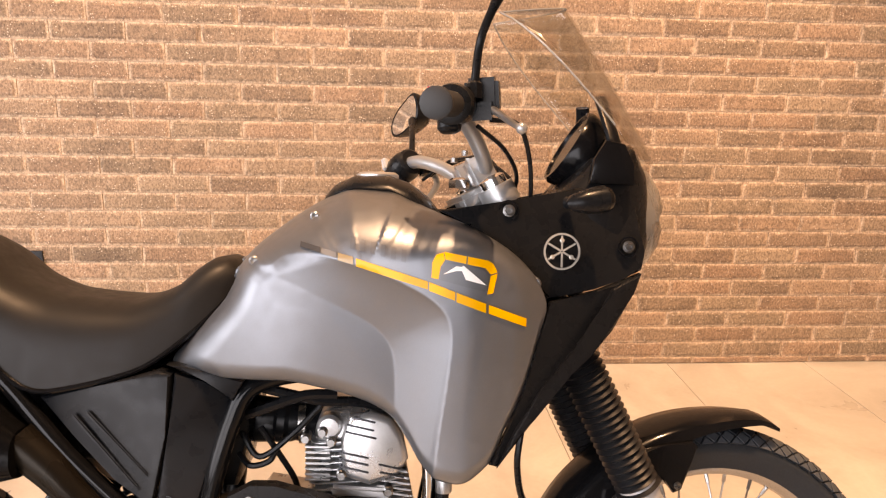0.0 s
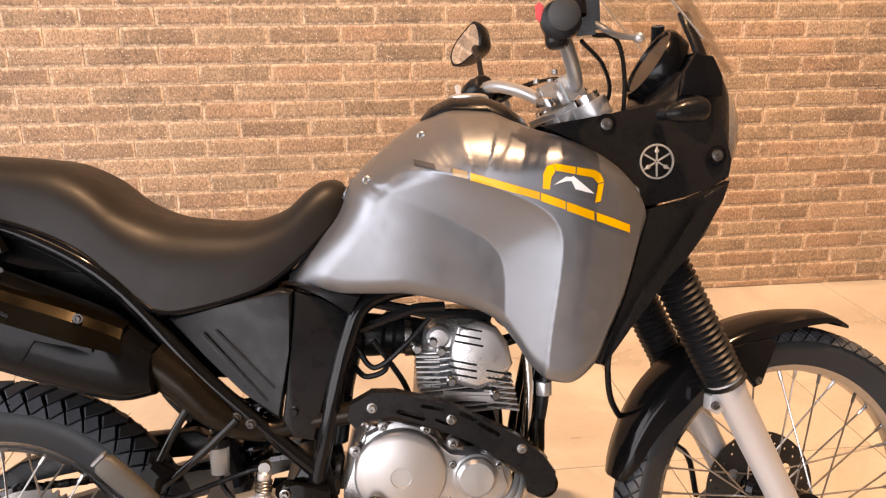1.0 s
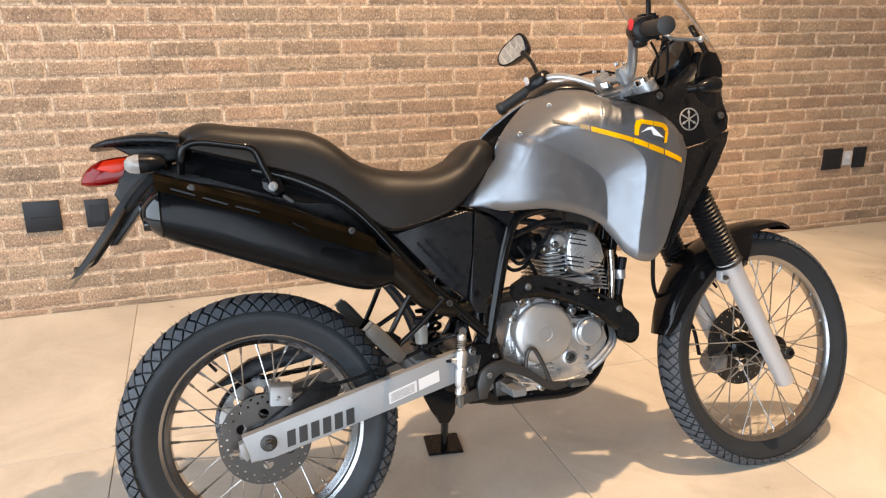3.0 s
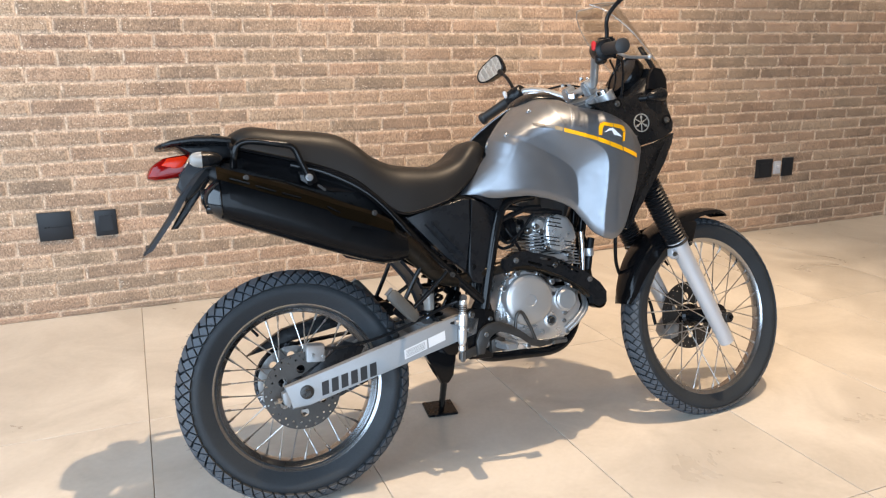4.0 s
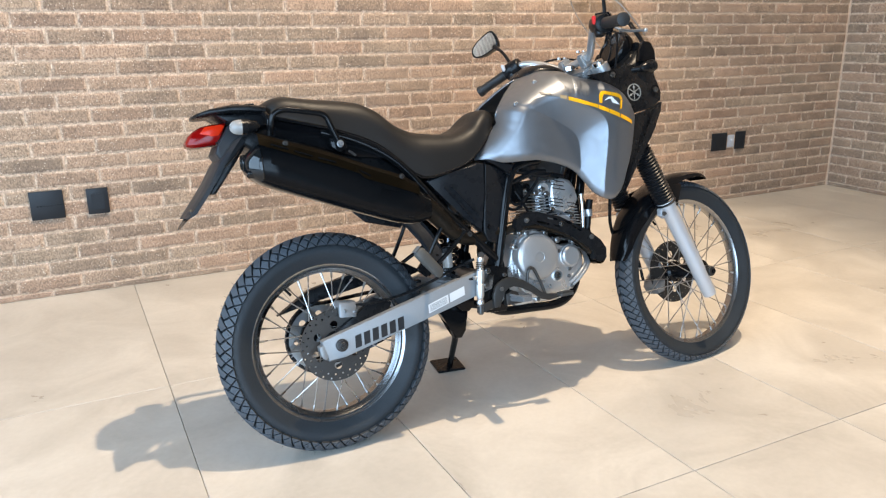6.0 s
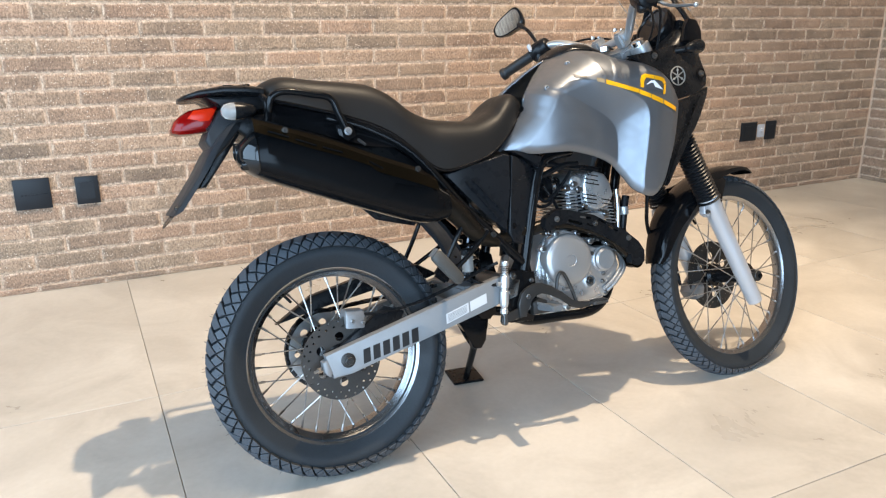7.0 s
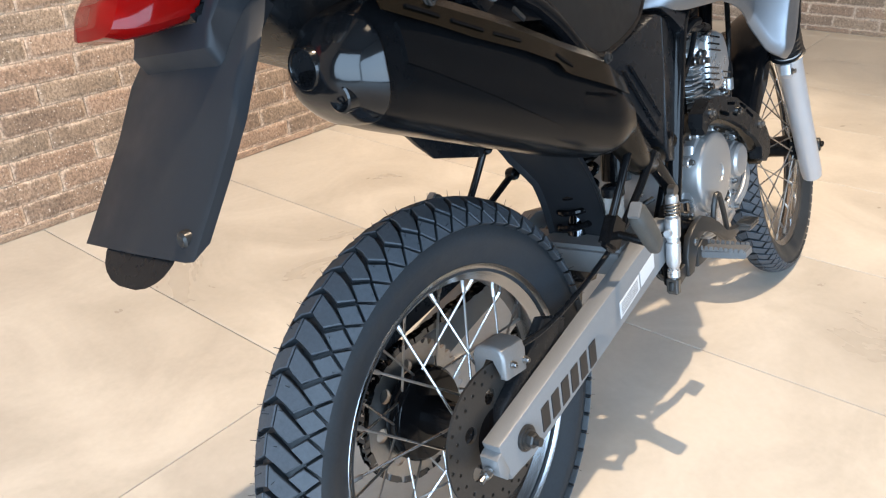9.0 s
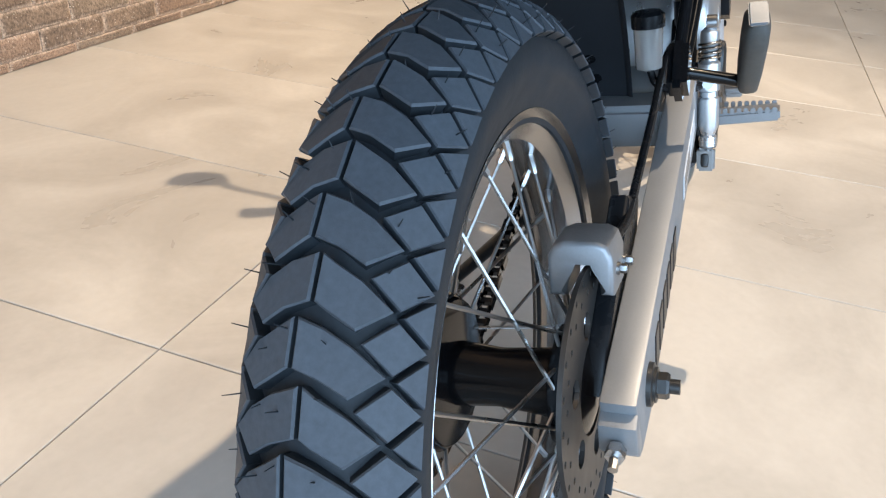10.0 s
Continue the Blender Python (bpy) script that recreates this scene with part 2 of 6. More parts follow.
    tinted.inputs[0].default_value = 1.0
    join(m, body.outputs[0], tinted.inputs[6])
    join(m, hue.outputs[0], tinted.inputs[7])
    join(m, tinted.outputs[2], mix.inputs[7])
    # dark pits and pale mica specks
    pit = node(m, "ShaderNodeMapRange")
    pit.inputs[1].default_value, pit.inputs[2].default_value = 0.38, 0.58
    pit.inputs[3].default_value, pit.inputs[4].default_value = 0.50, 1.14
    join(m, fine.outputs["Fac"], pit.inputs[0])
    pm = node(m, "ShaderNodeMix")
    pm.data_type, pm.blend_type = "RGBA", "MULTIPLY"
    pm.inputs[0].default_value = 1.0
    join(m, mix.outputs[2], pm.inputs[6])
    join(m, pit.outputs[0], pm.inputs[7])
    sp = node(m, "ShaderNodeMapRange")
    sp.inputs[1].default_value, sp.inputs[2].default_value = 0.28, 0.16
    join(m, speck.outputs["Distance"], sp.inputs[0])
    few = node(m, "ShaderNodeMapRange")
    few.inputs[1].default_value, few.inputs[2].default_value = 0.50, 0.60
    join(m, mid.outputs["Fac"], few.inputs[0])
    sf = node(m, "ShaderNodeMath")
    sf.operation = "MULTIPLY"
    join(m, sp.outputs[0], sf.inputs[0])
    join(m, few.outputs[0], sf.inputs[1])
    sm = node(m, "ShaderNodeMix")
    sm.data_type = "RGBA"
    sm.inputs[7].default_value = (0.74, 0.61, 0.48, 1)
    join(m, sf.outputs[0], sm.inputs[0])
    join(m, pm.outputs[2], sm.inputs[6])
    join(m, sm.outputs[2], b.inputs["Base Color"])
    hsum = node(m, "ShaderNodeMath")
    hsum.operation = "ADD"
    join(m, fine.outputs["Fac"], hsum.inputs[0])
    join(m, mid.outputs["Fac"], hsum.inputs[1])
    bn = node(m, "ShaderNodeBump", Strength=0.55, Distance=0.003)
    join(m, hsum.outputs[0], bn.inputs["Height"])
    join(m, bn.outputs[0], b.inputs["Normal"])
    return m


def tile_material():
    m = mat("beige_porcelain", (0.58, 0.53, 0.45), 0.3)
    b = bsdf(m)
    tc = node(m, "ShaderNodeTexCoord")
    info = node(m, "ShaderNodeObjectInfo")
    mu = node(m, "ShaderNodeMath")
    mu.operation = "MULTIPLY"
    mu.inputs[1].default_value = 40.0
    join(m, info.outputs["Random"], mu.inputs[0])
    off = node(m, "ShaderNodeVectorMath")
    join(m, tc.outputs["Object"], off.inputs[0])
    join(m, mu.outputs[0], off.inputs[1])
    wide = node(m, "ShaderNodeTexNoise", Scale=2.6, Detail=5.0, Roughness=0.62, Distortion=0.9)
    fine = node(m, "ShaderNodeTexNoise", Scale=60.0, Detail=4.0)
    for n in (wide, fine):
        join(m, off.outputs[0], n.inputs["Vector"])
    ramp = node(m, "ShaderNodeValToRGB")
    e = ramp.color_ramp.elements
    e[0].position, e[0].color = 0.32, (0.37, 0.335, 0.29, 1)
    e[1].position, e[1].color = 0.68, (0.50, 0.46, 0.405, 1)
    join(m, wide.outputs["Fac"], ramp.inputs[0])
    mix = node(m, "ShaderNodeMix")
    mix.data_type, mix.blend_type = "RGBA", "SOFT_LIGHT"
    mix.inputs[0].default_value = 0.12
    join(m, ramp.outputs[0], mix.inputs[6])
    join(m, fine.outputs["Fac"], mix.inputs[7])
    join(m, mix.outputs[2], b.inputs["Base Color"])
    r = node(m, "ShaderNodeMapRange")
    r.inputs[1].default_value, r.inputs[2].default_value = 0.3, 0.7
    r.inputs[3].default_value, r.inputs[4].default_value = 0.26, 0.40
    join(m, wide.outputs["Fac"], r.inputs[0])
    join(m, r.outputs[0], b.inputs["Roughness"])
    return m


BRICK = brick_material()
TILE = tile_material()
GROUT = grain(mat("dark_grout", (0.235, 0.21, 0.18), 0.9), 200, 0.2)

# ---- mesh helpers ----


def mesh_of(bm, name, material, angle=38, smooth=True):
    bmesh.ops.recalc_face_normals(bm, faces=bm.faces)
    me = bpy.data.meshes.new(name)
    bm.to_mesh(me)
    bm.free()
    me.materials.append(material)
    if smooth:
        for p in me.polygons:
            p.use_smooth = True
        me.set_sharp_from_angle(angle=radians(angle))
    return me


def part(name, bm, material, parent, label="", angle=38, at=None):
    ob = new(name, mesh_of(bm, name, material, angle))
    ob.parent = parent
    if at is not None:
        ob.matrix_basis = at
    return tagged(ob, label)


def curve(pts, k=6):
    """Points along a smooth line through pts."""
    p = [Vector(q) for q in pts]
    p = [p[0] * 2 - p[1]] + p + [p[-1] * 2 - p[-2]]
    out = []
    for i in range(1, len(p) - 2):
        for j in range(k):
            t = j / k
            a, b, c, d = p[i - 1:i + 3]
            out.append(0.5 * ((2 * b) + (c - a) * t + (2 * a - 5 * b + 4 * c - d) * t * t + (3 * b - a - 3 * c + d) * t ** 3))
    return out + [p[-2]]


def sweep(bm, pts, r, n=10, flat=1.0, caps=True):
    """A round bar along pts; r may be one radius or one for each point."""
    pts = [Vector(q) for q in pts]
    rs = r if isinstance(r, (list, tuple)) else [r] * len(pts)
    up = None
    loops = []
    for i, p in enumerate(pts):
        d = (pts[min(i + 1, len(pts) - 1)] - pts[max(i - 1, 0)]).normalized()
        if up is None:
            up = Vector((0, 0, 1)) if abs(d.z) < 0.9 else Vector((1, 0, 0))
        side = d.cross(up).normalized()
        up = side.cross(d).normalized()
        loops.append([bm.verts.new(p + rs[i] * (side * math.cos(a) + up * math.sin(a) * flat)) for a in (2 * math.pi * j / n for j in range(n))])
    for a, b in zip(loops, loops[1:]):
        for j in range(n):
            bm.faces.new((a[j], a[(j + 1) % n], b[(j + 1) % n], b[j]))
    if caps:
        bm.faces.new(loops[0][::-1])
        bm.faces.new(loops[-1])
    return bm


def tube(pts, r, n=10, k=6, flat=1.0):
    return sweep(bmesh.new(), curve(pts, k) if k else pts, r, n, flat)


def lathe(profile, n=32, axis="y", at=(0, 0, 0), bm=None, shut=False):
    """Turn (radius, height) pairs round an axis through at."""
    bm = bm or bmesh.new()
    at = Vector(at)
    loops = []
    for r, h in profile:
        loop = []
        for j in range(n):
            a = 2 * math.pi * j / n
            c, s = r * math.cos(a), r * math.sin(a)
            v = {"y": (c, h, s), "x": (h, c, s), "z": (c, s, h)}[axis]
            loop.append(bm.verts.new(at + Vector(v)))
        loops.append(loop)
    pairs = list(zip(loops, loops[1:])) + ([(loops[-1], loops[0])] if shut else [])
    for a, b in pairs:
        for j in range(n):
            bm.faces.new((a[j], a[(j + 1) % n], b[(j + 1) % n], b[j]))
    if not shut:
        if profile[0][0] > 1e-6:
            bm.faces.new(loops[0][::-1])
        if profile[-1][0] > 1e-6:
            bm.faces.new(loops[-1])
    return bm


def prism(outline, y0, y1, bevel=0.003, bm=None, seg=2):
    """A plate with an outline in x and z, from y0 to y1, which may be functions of x and z."""
    bm = bm or bmesh.new()
    f0 = y0 if callable(y0) else (lambda x, z: y0)
    f1 = y1 if callable(y1) else (lambda x, z: y1)
    a = [bm.verts.new((x, f0(x, z), z)) for x, z in outline]
    b = [bm.verts.new((x, f1(x, z), z)) for x, z in outline]
    n = len(outline)
    fa, fb = bm.faces.new(a), bm.faces.new(b[::-1])
    for i in range(n):
        bm.faces.new((a[i], b[i], b[(i + 1) % n], a[(i + 1) % n]))
    if bevel:
        edges = list(set(fa.edges) | set(fb.edges))
        bmesh.ops.bevel(bm, geom=edges, offset=bevel, segments=seg, affect="EDGES", profile=0.5, clamp_overlap=True)
    return bm


def box(size, at=(0, 0, 0), bevel=0.003, turn=None, bm=None):
    bm = bm or bmesh.new()
    m = Matrix.Translation(at) @ (turn or Matrix()) @ Matrix.Diagonal((*size, 1))
    made = bmesh.ops.create_cube(bm, size=1, matrix=m)
    if bevel:
        edges = list({e for v in made["verts"] for e in v.link_edges})
        bmesh.ops.bevel(bm, geom=edges, offset=bevel, segments=2, affect="EDGES", clamp_overlap=True)
    return bm


def loft(loops, caps=True, shut=True):
    bm = bmesh.new()
    rows = [[bm.verts.new(p) for p in loop] for loop in loops]
    n = len(rows[0])
    for a, b in zip(rows, rows[1:]):
        for j in range(n if shut else n - 1):
            bm.faces.new((a[j], a[(j + 1) % n], b[(j + 1) % n], b[j]))
    if caps and shut:
        bm.faces.new(rows[0][::-1])
        bm.faces.new(rows[-1])
    return bm


def holed(outer, holes, y0, y1):
    """A plate in x and z with holes, from y0 to y1."""
    bm = bmesh.new()
    edges = []
    for ring in [outer] + holes:
        vs = [bm.verts.new((x, y0, z)) for x, z in ring]
        edges += [bm.edges.new((vs[i], vs[(i + 1) % len(vs)])) for i in range(len(vs))]
    bmesh.ops.triangle_fill(bm, edges=edges, use_beauty=True)
    made = bmesh.ops.extrude_face_region(bm, geom=bm.faces[:])
    for v in made["geom"]:
        if isinstance(v, bmesh.types.BMVert):
            v.co.y = y1
    return bm


def ring(cx, cz, r, n, phase=0.0):
    return [(cx + r * math.cos(phase + 2 * math.pi * i / n), cz + r * math.sin(phase + 2 * math.pi * i / n)) for i in range(n)]


def at_x(table, x):
    """Smooth value at x from a short table of (x, value)."""
    if x <= table[0][0]:
        return table[0][1]
    for (a, u), (b, v) in zip(table, table[1:]):
        if x <= b:
            return u + (v - u) * (x - a) / (b - a)
    return table[-1][1]


def eased(table, x):
    """Value at x on a smooth line through a short table, with no overshoot."""
    n = len(table)
    if x <= table[0][0]:
        return table[0][1]
    if x >= table[-1][0]:
        return table[-1][1]
    i = max(k for k in range(n - 1) if table[k][0] <= x)
    slope = [(table[k + 1][1] - table[k][1]) / (table[k + 1][0] - table[k][0]) for k in range(n - 1)]

    def tangent(k):
        if k == 0 or k == n - 1:
            return slope[0 if k == 0 else -1]
        a, b = slope[k - 1], slope[k]
        return 0.0 if a * b <= 0 else 2 * a * b / (a + b)
    h = table[i + 1][0] - table[i][0]
    t = (x - table[i][0]) / h
    return (table[i][1] * (1 + 2 * t) * (1 - t) ** 2 + h * tangent(i) * t * (1 - t) ** 2
            + table[i + 1][1] * t * t * (3 - 2 * t) + h * tangent(i + 1) * t * t * (t - 1))


def ramp(a, b, x):
    t = min(max((x - a) / (b - a), 0), 1)
    return t * t * (3 - 2 * t)


def blended(table, x, w=0.012):
    return sum(at_x(table, x + d * w) for d in (-2, -1, 0, 1, 2)) / 5


def hexagon(name, at, r, depth, parent, material=BOLT, label="", axis="y", where=None):
    """A bolt head with a washer, its axis along y."""
    r *= 0.82
    bm = lathe([(r * 1.35, 0), (r * 1.35, -depth * 0.3), (r * 1.1, -depth * 0.34)], 16, axis, at)
    lathe([(r, -depth * 0.3), (r, -depth * 0.85), (r * 0.85, -depth), (r * 0.45, -depth), (r * 0.4, -depth * 0.7)], 6, axis, at, bm)
    return part(name, bm, material, parent, label, 30, where)

# ---- the room ----
R0 = ROOM


def slab(name, lo, hi, material, label, category, bevel=0.0):
    size = [b - a for a, b in zip(lo, hi)]
    mid = [(a + b) / 2 for a, b in zip(lo, hi)]
    ob = new(name, mesh_of(box(size, mid, bevel), name, material, smooth=False))
    return tagged(ob, label, category, kind="structure")


floor = slab("floor", (R0["x0"] - 0.2, R0["y0"] - 0.2, -0.12), (R0["x1"] + 0.2, R0["y1"] + 0.2, -0.004), GROUT, "floor of large beige porcelain tiles with thin dark joints", "floor")
wall_back = slab("wall_back", (R0["x0"] - 0.2, R0["y1"] + 0.0085, -0.004), (R0["x1"] + 0.2, R0["y1"] + 0.2, R0["top"]), MORTAR, "back wall faced with rustic brown brick slips", "wall")
wall_side = slab("wall_side", (R0["x1"] + 0.0085, R0["y0"], -0.004), (R0["x1"] + 0.2, R0["y1"] + 0.0085, R0["top"]), MORTAR, "side wall faced with rustic brown brick slips", "wall")
slab("ceiling", (R0["x0"] - 0.2, R0["y0"] - 0.2, R0["top"]), (R0["x1"] + 0.2, R0["y1"] + 0.2, R0["top"] + 0.15), CEILING, "plain dark grey showroom ceiling", "ceiling")


def side_front():
    """The far side: a grey wall with a glazed opening towards the street."""
    x0, x1 = R0["x0"] - 0.2, R0["x0"]
    ya, yb, za, zb = -6.2, 0.7, 0.15, 5.0
    bm = bmesh.new()
    end = R0["y1"] + 0.014
    for lo, hi in (((R0["y0"], za), (ya, zb)), ((yb, za), (end, zb)), ((R0["y0"], zb), (end, R0["top"])), ((R0["y0"], -0.004), (end, za))):
        box((x1 - x0, hi[0] - lo[0], hi[1] - lo[1]), ((x0 + x1) / 2, (lo[0] + hi[0]) / 2, (lo[1] + hi[1]) / 2), 0, bm=bm)
    tagged(new("wall_far_side", mesh_of(bm, "wall_far_side", GREY_WALL, smooth=False)), "grey side wall with a wide glazed opening", "wall", kind="structure")
    win = tagged(new("window_2"), "wide glazed side window in black frames", "window", kind="structure")
    win.location = (x0 + 0.1, (ya + yb) / 2, za)
    half, high = (yb - ya) / 2, zb - za
    for i in range(4):
        part("mullion", box((0.08, 0.06, high), (0, (-half + 0.03) * (1 - 2 * i / 3), high / 2), 0.004), BLACK_FRAME, win)
    for z in (0.03, high - 0.03):
        part("rail", box((0.07, 2 * half, 0.06), (0, 0, z), 0.004), BLACK_FRAME, win)
    for i in range(3):
        pane = part("pane", box((0.01, half * 2 / 3 - 0.05, high - 0.12), (0, -half + half * 2 / 3 * (i + 0.5), high / 2), 0), GLASS, win)
        pane.visible_shadow = False


side_front()


def shop_front():
    """The glazed front behind the camera: a wall with one wide opening, its frame and panes."""
    y0, y1 = R0["y0"] - 0.2, R0["y0"]
    xa, xb, za, zb = -5.0, 0.4, 0.1, 3.2
    bm = bmesh.new()
    for lo, hi in (((R0["x0"] - 0.2, za), (xa, zb)), ((xb, za), (R0["x1"] + 0.2, zb)),
                   ((R0["x0"] - 0.2, zb), (R0["x1"] + 0.2, R0["top"])), ((R0["x0"] - 0.2, -0.004), (R0["x1"] + 0.2, za))):
        box((hi[0] - lo[0], y1 - y0, hi[1] - lo[1]), ((lo[0] + hi[0]) / 2, (y0 + y1) / 2, (lo[1] + hi[1]) / 2), 0, bm=bm)
    tagged(new("wall_front", mesh_of(bm, "wall_front", GREY_WALL, smooth=False)), "grey front wall with a wide glazed opening", "wall", kind="structure")
    win = tagged(new("window_1"), "wide glazed shop front in black frames", "window", kind="structure")
    win.location = ((xa + xb) / 2, y0 + 0.1, za)
    half, high = (xb - xa) / 2, zb - za
    for i in range(5):
        part("mullion", box((0.06, 0.08, high), (-half + 2 * half * i / 4 * 0.993 + 0.03, 0, high / 2), 0.004), BLACK_FRAME, win)
    for z in (0.03, high - 0.03):
        part("rail", box((2 * half, 0.07, 0.06), (0, 0, z), 0.004), BLACK_FRAME, win)
    for i in range(4):
        pane = part("pane", box((half / 2 - 0.05, 0.01, high - 0.12), (-half + half / 2 * (i + 0.5), 0, high / 2), 0), GLASS, win)
        pane.visible_shadow = False


shop_front()


def spot_fitting(at):
    root = tagged(new("ceiling_spotlight"), "white round spotlight on the ceiling", "spotlight", "ceiling spotlights")
    root.matrix_world = Matrix.Translation((at[0], at[1], R0["top"]))
    part("base", lathe([(0.07, 0), (0.07, -0.02), (0.06, -0.03)], 24, "z"), PAINT, root)
    part("collar", lathe([(0.10, -0.02), (0.10, -0.14), (0.088, -0.14), (0.088, -0.03)], 24, "z", shut=True), PAINT, root)


spot_fitting(SPOT_AT)
spot_fitting(FLOOR_SPOT_AT)
# unseen tray added to carry the warm fill light
panel = tagged(new("fill_light_tray"), "flat white tray added for the unseen warm fill light", "ceiling light")
panel.matrix_world = Matrix.Translation((PANEL_AT[0], PANEL_AT[1], R0["top"]))
part("tray", box((2.7, 1.4, 0.03), (0, 0, -0.016), 0.004), PAINT, panel)


def socket(name, x, z, w, h, label, marks=False):
    """A flat black wall plate with rounded corners."""
    root = tagged(new(name), label, "wall plate", "wall plates")
    root.matrix_world = Matrix.Translation((x, R0["y1"] - 0.001, z))
    outline = [(-w / 2, -h / 2), (w / 2, -h / 2), (w / 2, h / 2), (-w / 2, h / 2)]
    bm = prism(outline, 0.004, -0.009, 0.004)
    part("cover", bm, SOCKET, root)
    if marks:
        bm = bmesh.new()
        for i in range(5):
            box((0.009, 0.002, 0.006), (-0.040 + i * 0.014, -0.0095, -0.003), 0.0006, bm=bm)
        box((0.045, 0.002, 0.002), (0.045, -0.0095, -0.001), 0.0004, bm=bm)
        part("lettering", bm, BLACK_MATT, root, "raised bars of small unreadable lettering")
    else:
        part("rocker", box((w * 0.6, 0.004, h * 0.62), (0, -0.009, 0), 0.0015), SOCKET, root)


socket("wall_plate", -0.731, 0.443, 0.140, 0.132, "black square wall plate with small moulded lettering", True)
socket("wall_plate", -0.517, 0.440, 0.094, 0.122, "narrow black blank wall plate on the brick")
socket("wall_plate", 3.500, 0.428, 0.140, 0.124, "black square wall plate on the brick")
socket("wall_plate", 3.705, 0.428, 0.094, 0.124, "narrow black wall plate beside a pale patch")
patch = tagged(new("cable_outlet"), "small pale grey outlet between two black plates", "wall outlet")
patch.matrix_world = Matrix.Translation((3.615, R0["y1"] - 0.001, 0.428))
part("plate", box((0.062, 0.012, 0.085), (0, 0, 0), 0.003), GREY_PLASTIC, patch)
part("plug", lathe([(0.014, 0), (0.014, -0.012), (0.010, -0.016)], 16, "y", (0, -0.004, 0.005)), GREY_PLASTIC, patch)

# ---- the motorcycle: x ahead, y to its left, z up from the line of the tyres ----
bike = tagged(new("motorcycle"), "silver-grey and black adventure motorcycle leaning on its side stand", "motorcycle")
bike.matrix_world = pose(0, -0.062, 0, -12, 0, -1)
SIDES = (-1, 1)
REAR = Vector((-0.003, -0.017, 0.3145))
FRONT = Vector((1.415, -0.006, 0.3215))
# steering head: raked axis, bars turned a little to the left
RAKE = Vector((-0.447, 0, 0.894))
HEAD = Vector((1.200, 0, 0.584))
STEER = Matrix.Translation(HEAD) @ Matrix.Rotation(radians(6.2), 4, RAKE) @ Matrix.Translation(-HEAD)
BAR_STEER = Matrix.Translation(HEAD) @ Matrix.Rotation(radians(9.0), 4, RAKE) @ Matrix.Translation(-HEAD)


def leg_at(z, ahead=0.0):
    """Point of the fork's centre line at height z."""
    return Vector((1.245 - (z - 0.584) * 0.5 + ahead, 0, z))


def tyre_mesh(R, width, bead, pitches, depth, blocks, hair=True):
    """A tyre round y: carcass with beads, and raised tread blocks."""
    hw, h = width / 2, R - bead
    prof = []
    for i in range(23):
        a = math.pi * (i / 22) * 1.16 - math.pi * 0.08
        y = -hw * math.cos(a)
        r = bead + h * 0.46 + (h * 0.54 - depth) * max(math.sin(a), -0.35) ** 1 if math.sin(a) > 0 else bead + h * 0.46 + h * 0.9 * math.sin(a)
        prof.append((r, y * (0.97 if math.sin(a) > 0 else 1.0 - 0.8 * abs(math.sin(a)))))
    bm = lathe(prof + [(bead - 0.002, hw * 0.60), (bead - 0.002, -hw * 0.60)], 96, "y", shut=True)

    def surf(th, s, up):
        # s: -1 to 1 across the tread
        a = math.pi / 2 + s * 1.24
        r = bead + h * 0.46 + (h * 0.54 - depth) * math.sin(a)
        n = Vector((math.sin(a), -math.cos(a)))
        r, y = r + up * n.x, -0.97 * hw * math.cos(a) + up * n.y
        return Vector((r * math.cos(th), y, r * math.sin(th)))

    step = 2 * math.pi / pitches
    for k in range(pitches):
        t0 = k * step
        for poly in blocks:
            for s_sign in SIDES:
                # the middle groove steps from side to side
                sway = 0.05 * s_sign if k % 2 else -0.05 * s_sign
                pts = [(t0 + t * step, (s + (sway if s < 0.1 else 0)) * s_sign) for t, s in poly]
                low = [bm.verts.new(surf(t, s, -0.002)) for t, s in pts]
                mid = [bm.verts.new(surf(t, s, depth * 0.86)) for t, s in pts]
                ct = sum(t for t, s in pts) / len(pts)
                cs = sum(s for t, s in pts) / len(pts)
                top = [bm.verts.new(surf(ct + (t - ct) * 0.92, cs + (s - cs) * 0.93, depth)) for t, s in pts]
                bm.faces.new(top).material_index = 1
                for i in range(len(pts)):
                    j = (i + 1) % len(pts)
                    bm.faces.new((low[i], low[j], mid[j], mid[i]))
                    bm.faces.new((mid[i], mid[j], top[j], top[i])).material_index = 1
        if hair:
            for s in random.sample((-0.8, -0.55, -0.2, 0.1, 0.3, 0.8), 4):
                th = t0 + step * (0.3 + 0.4 * random.random())
                a, b = surf(th, s, depth * 0.6), surf(th + random.uniform(-0.01, 0.01), s, depth + random.uniform(0.003, 0.010))
                sweep(bm, [a, b], [0.0006, 0.0003], 4)
    return bm


def lattice():
    """Broad wavy middle blocks and a net of crossing grooves on the shoulder, for one pitch and one side."""
    foot, rise = 0.40, 0.50

    def knot(k, n):
        return (rise + n + 0.52 * k, foot + 0.60 * (0.0, 0.46, 0.97)[k])

    def shrink(poly, ft, fs):
        ct, cs = sum(t for t, s in poly) / len(poly), sum(s for t, s in poly) / len(poly)
        return [(ct + (t - ct) * ft, cs + (s - cs) * fs) for t, s in poly]
    middle = shrink([(0.0, -0.005), (0.18, 0.16), knot(0, 0), knot(1, 0), knot(0, 1), (1.18, 0.16), (1.0, -0.005)], 0.76, 0.90)
    out = [[(t, 0.016 if s < 0.1 else s) for t, s in middle]]
    out.append(shrink([knot(0, 1), knot(1, 1), knot(2, 0), knot(1, 0)], 0.84, 0.88))
    out.append(shrink([knot(1, 1), knot(2, 1), knot(2, 0)], 0.80, 0.84))
    return out


REAR_BLOCKS = lattice()
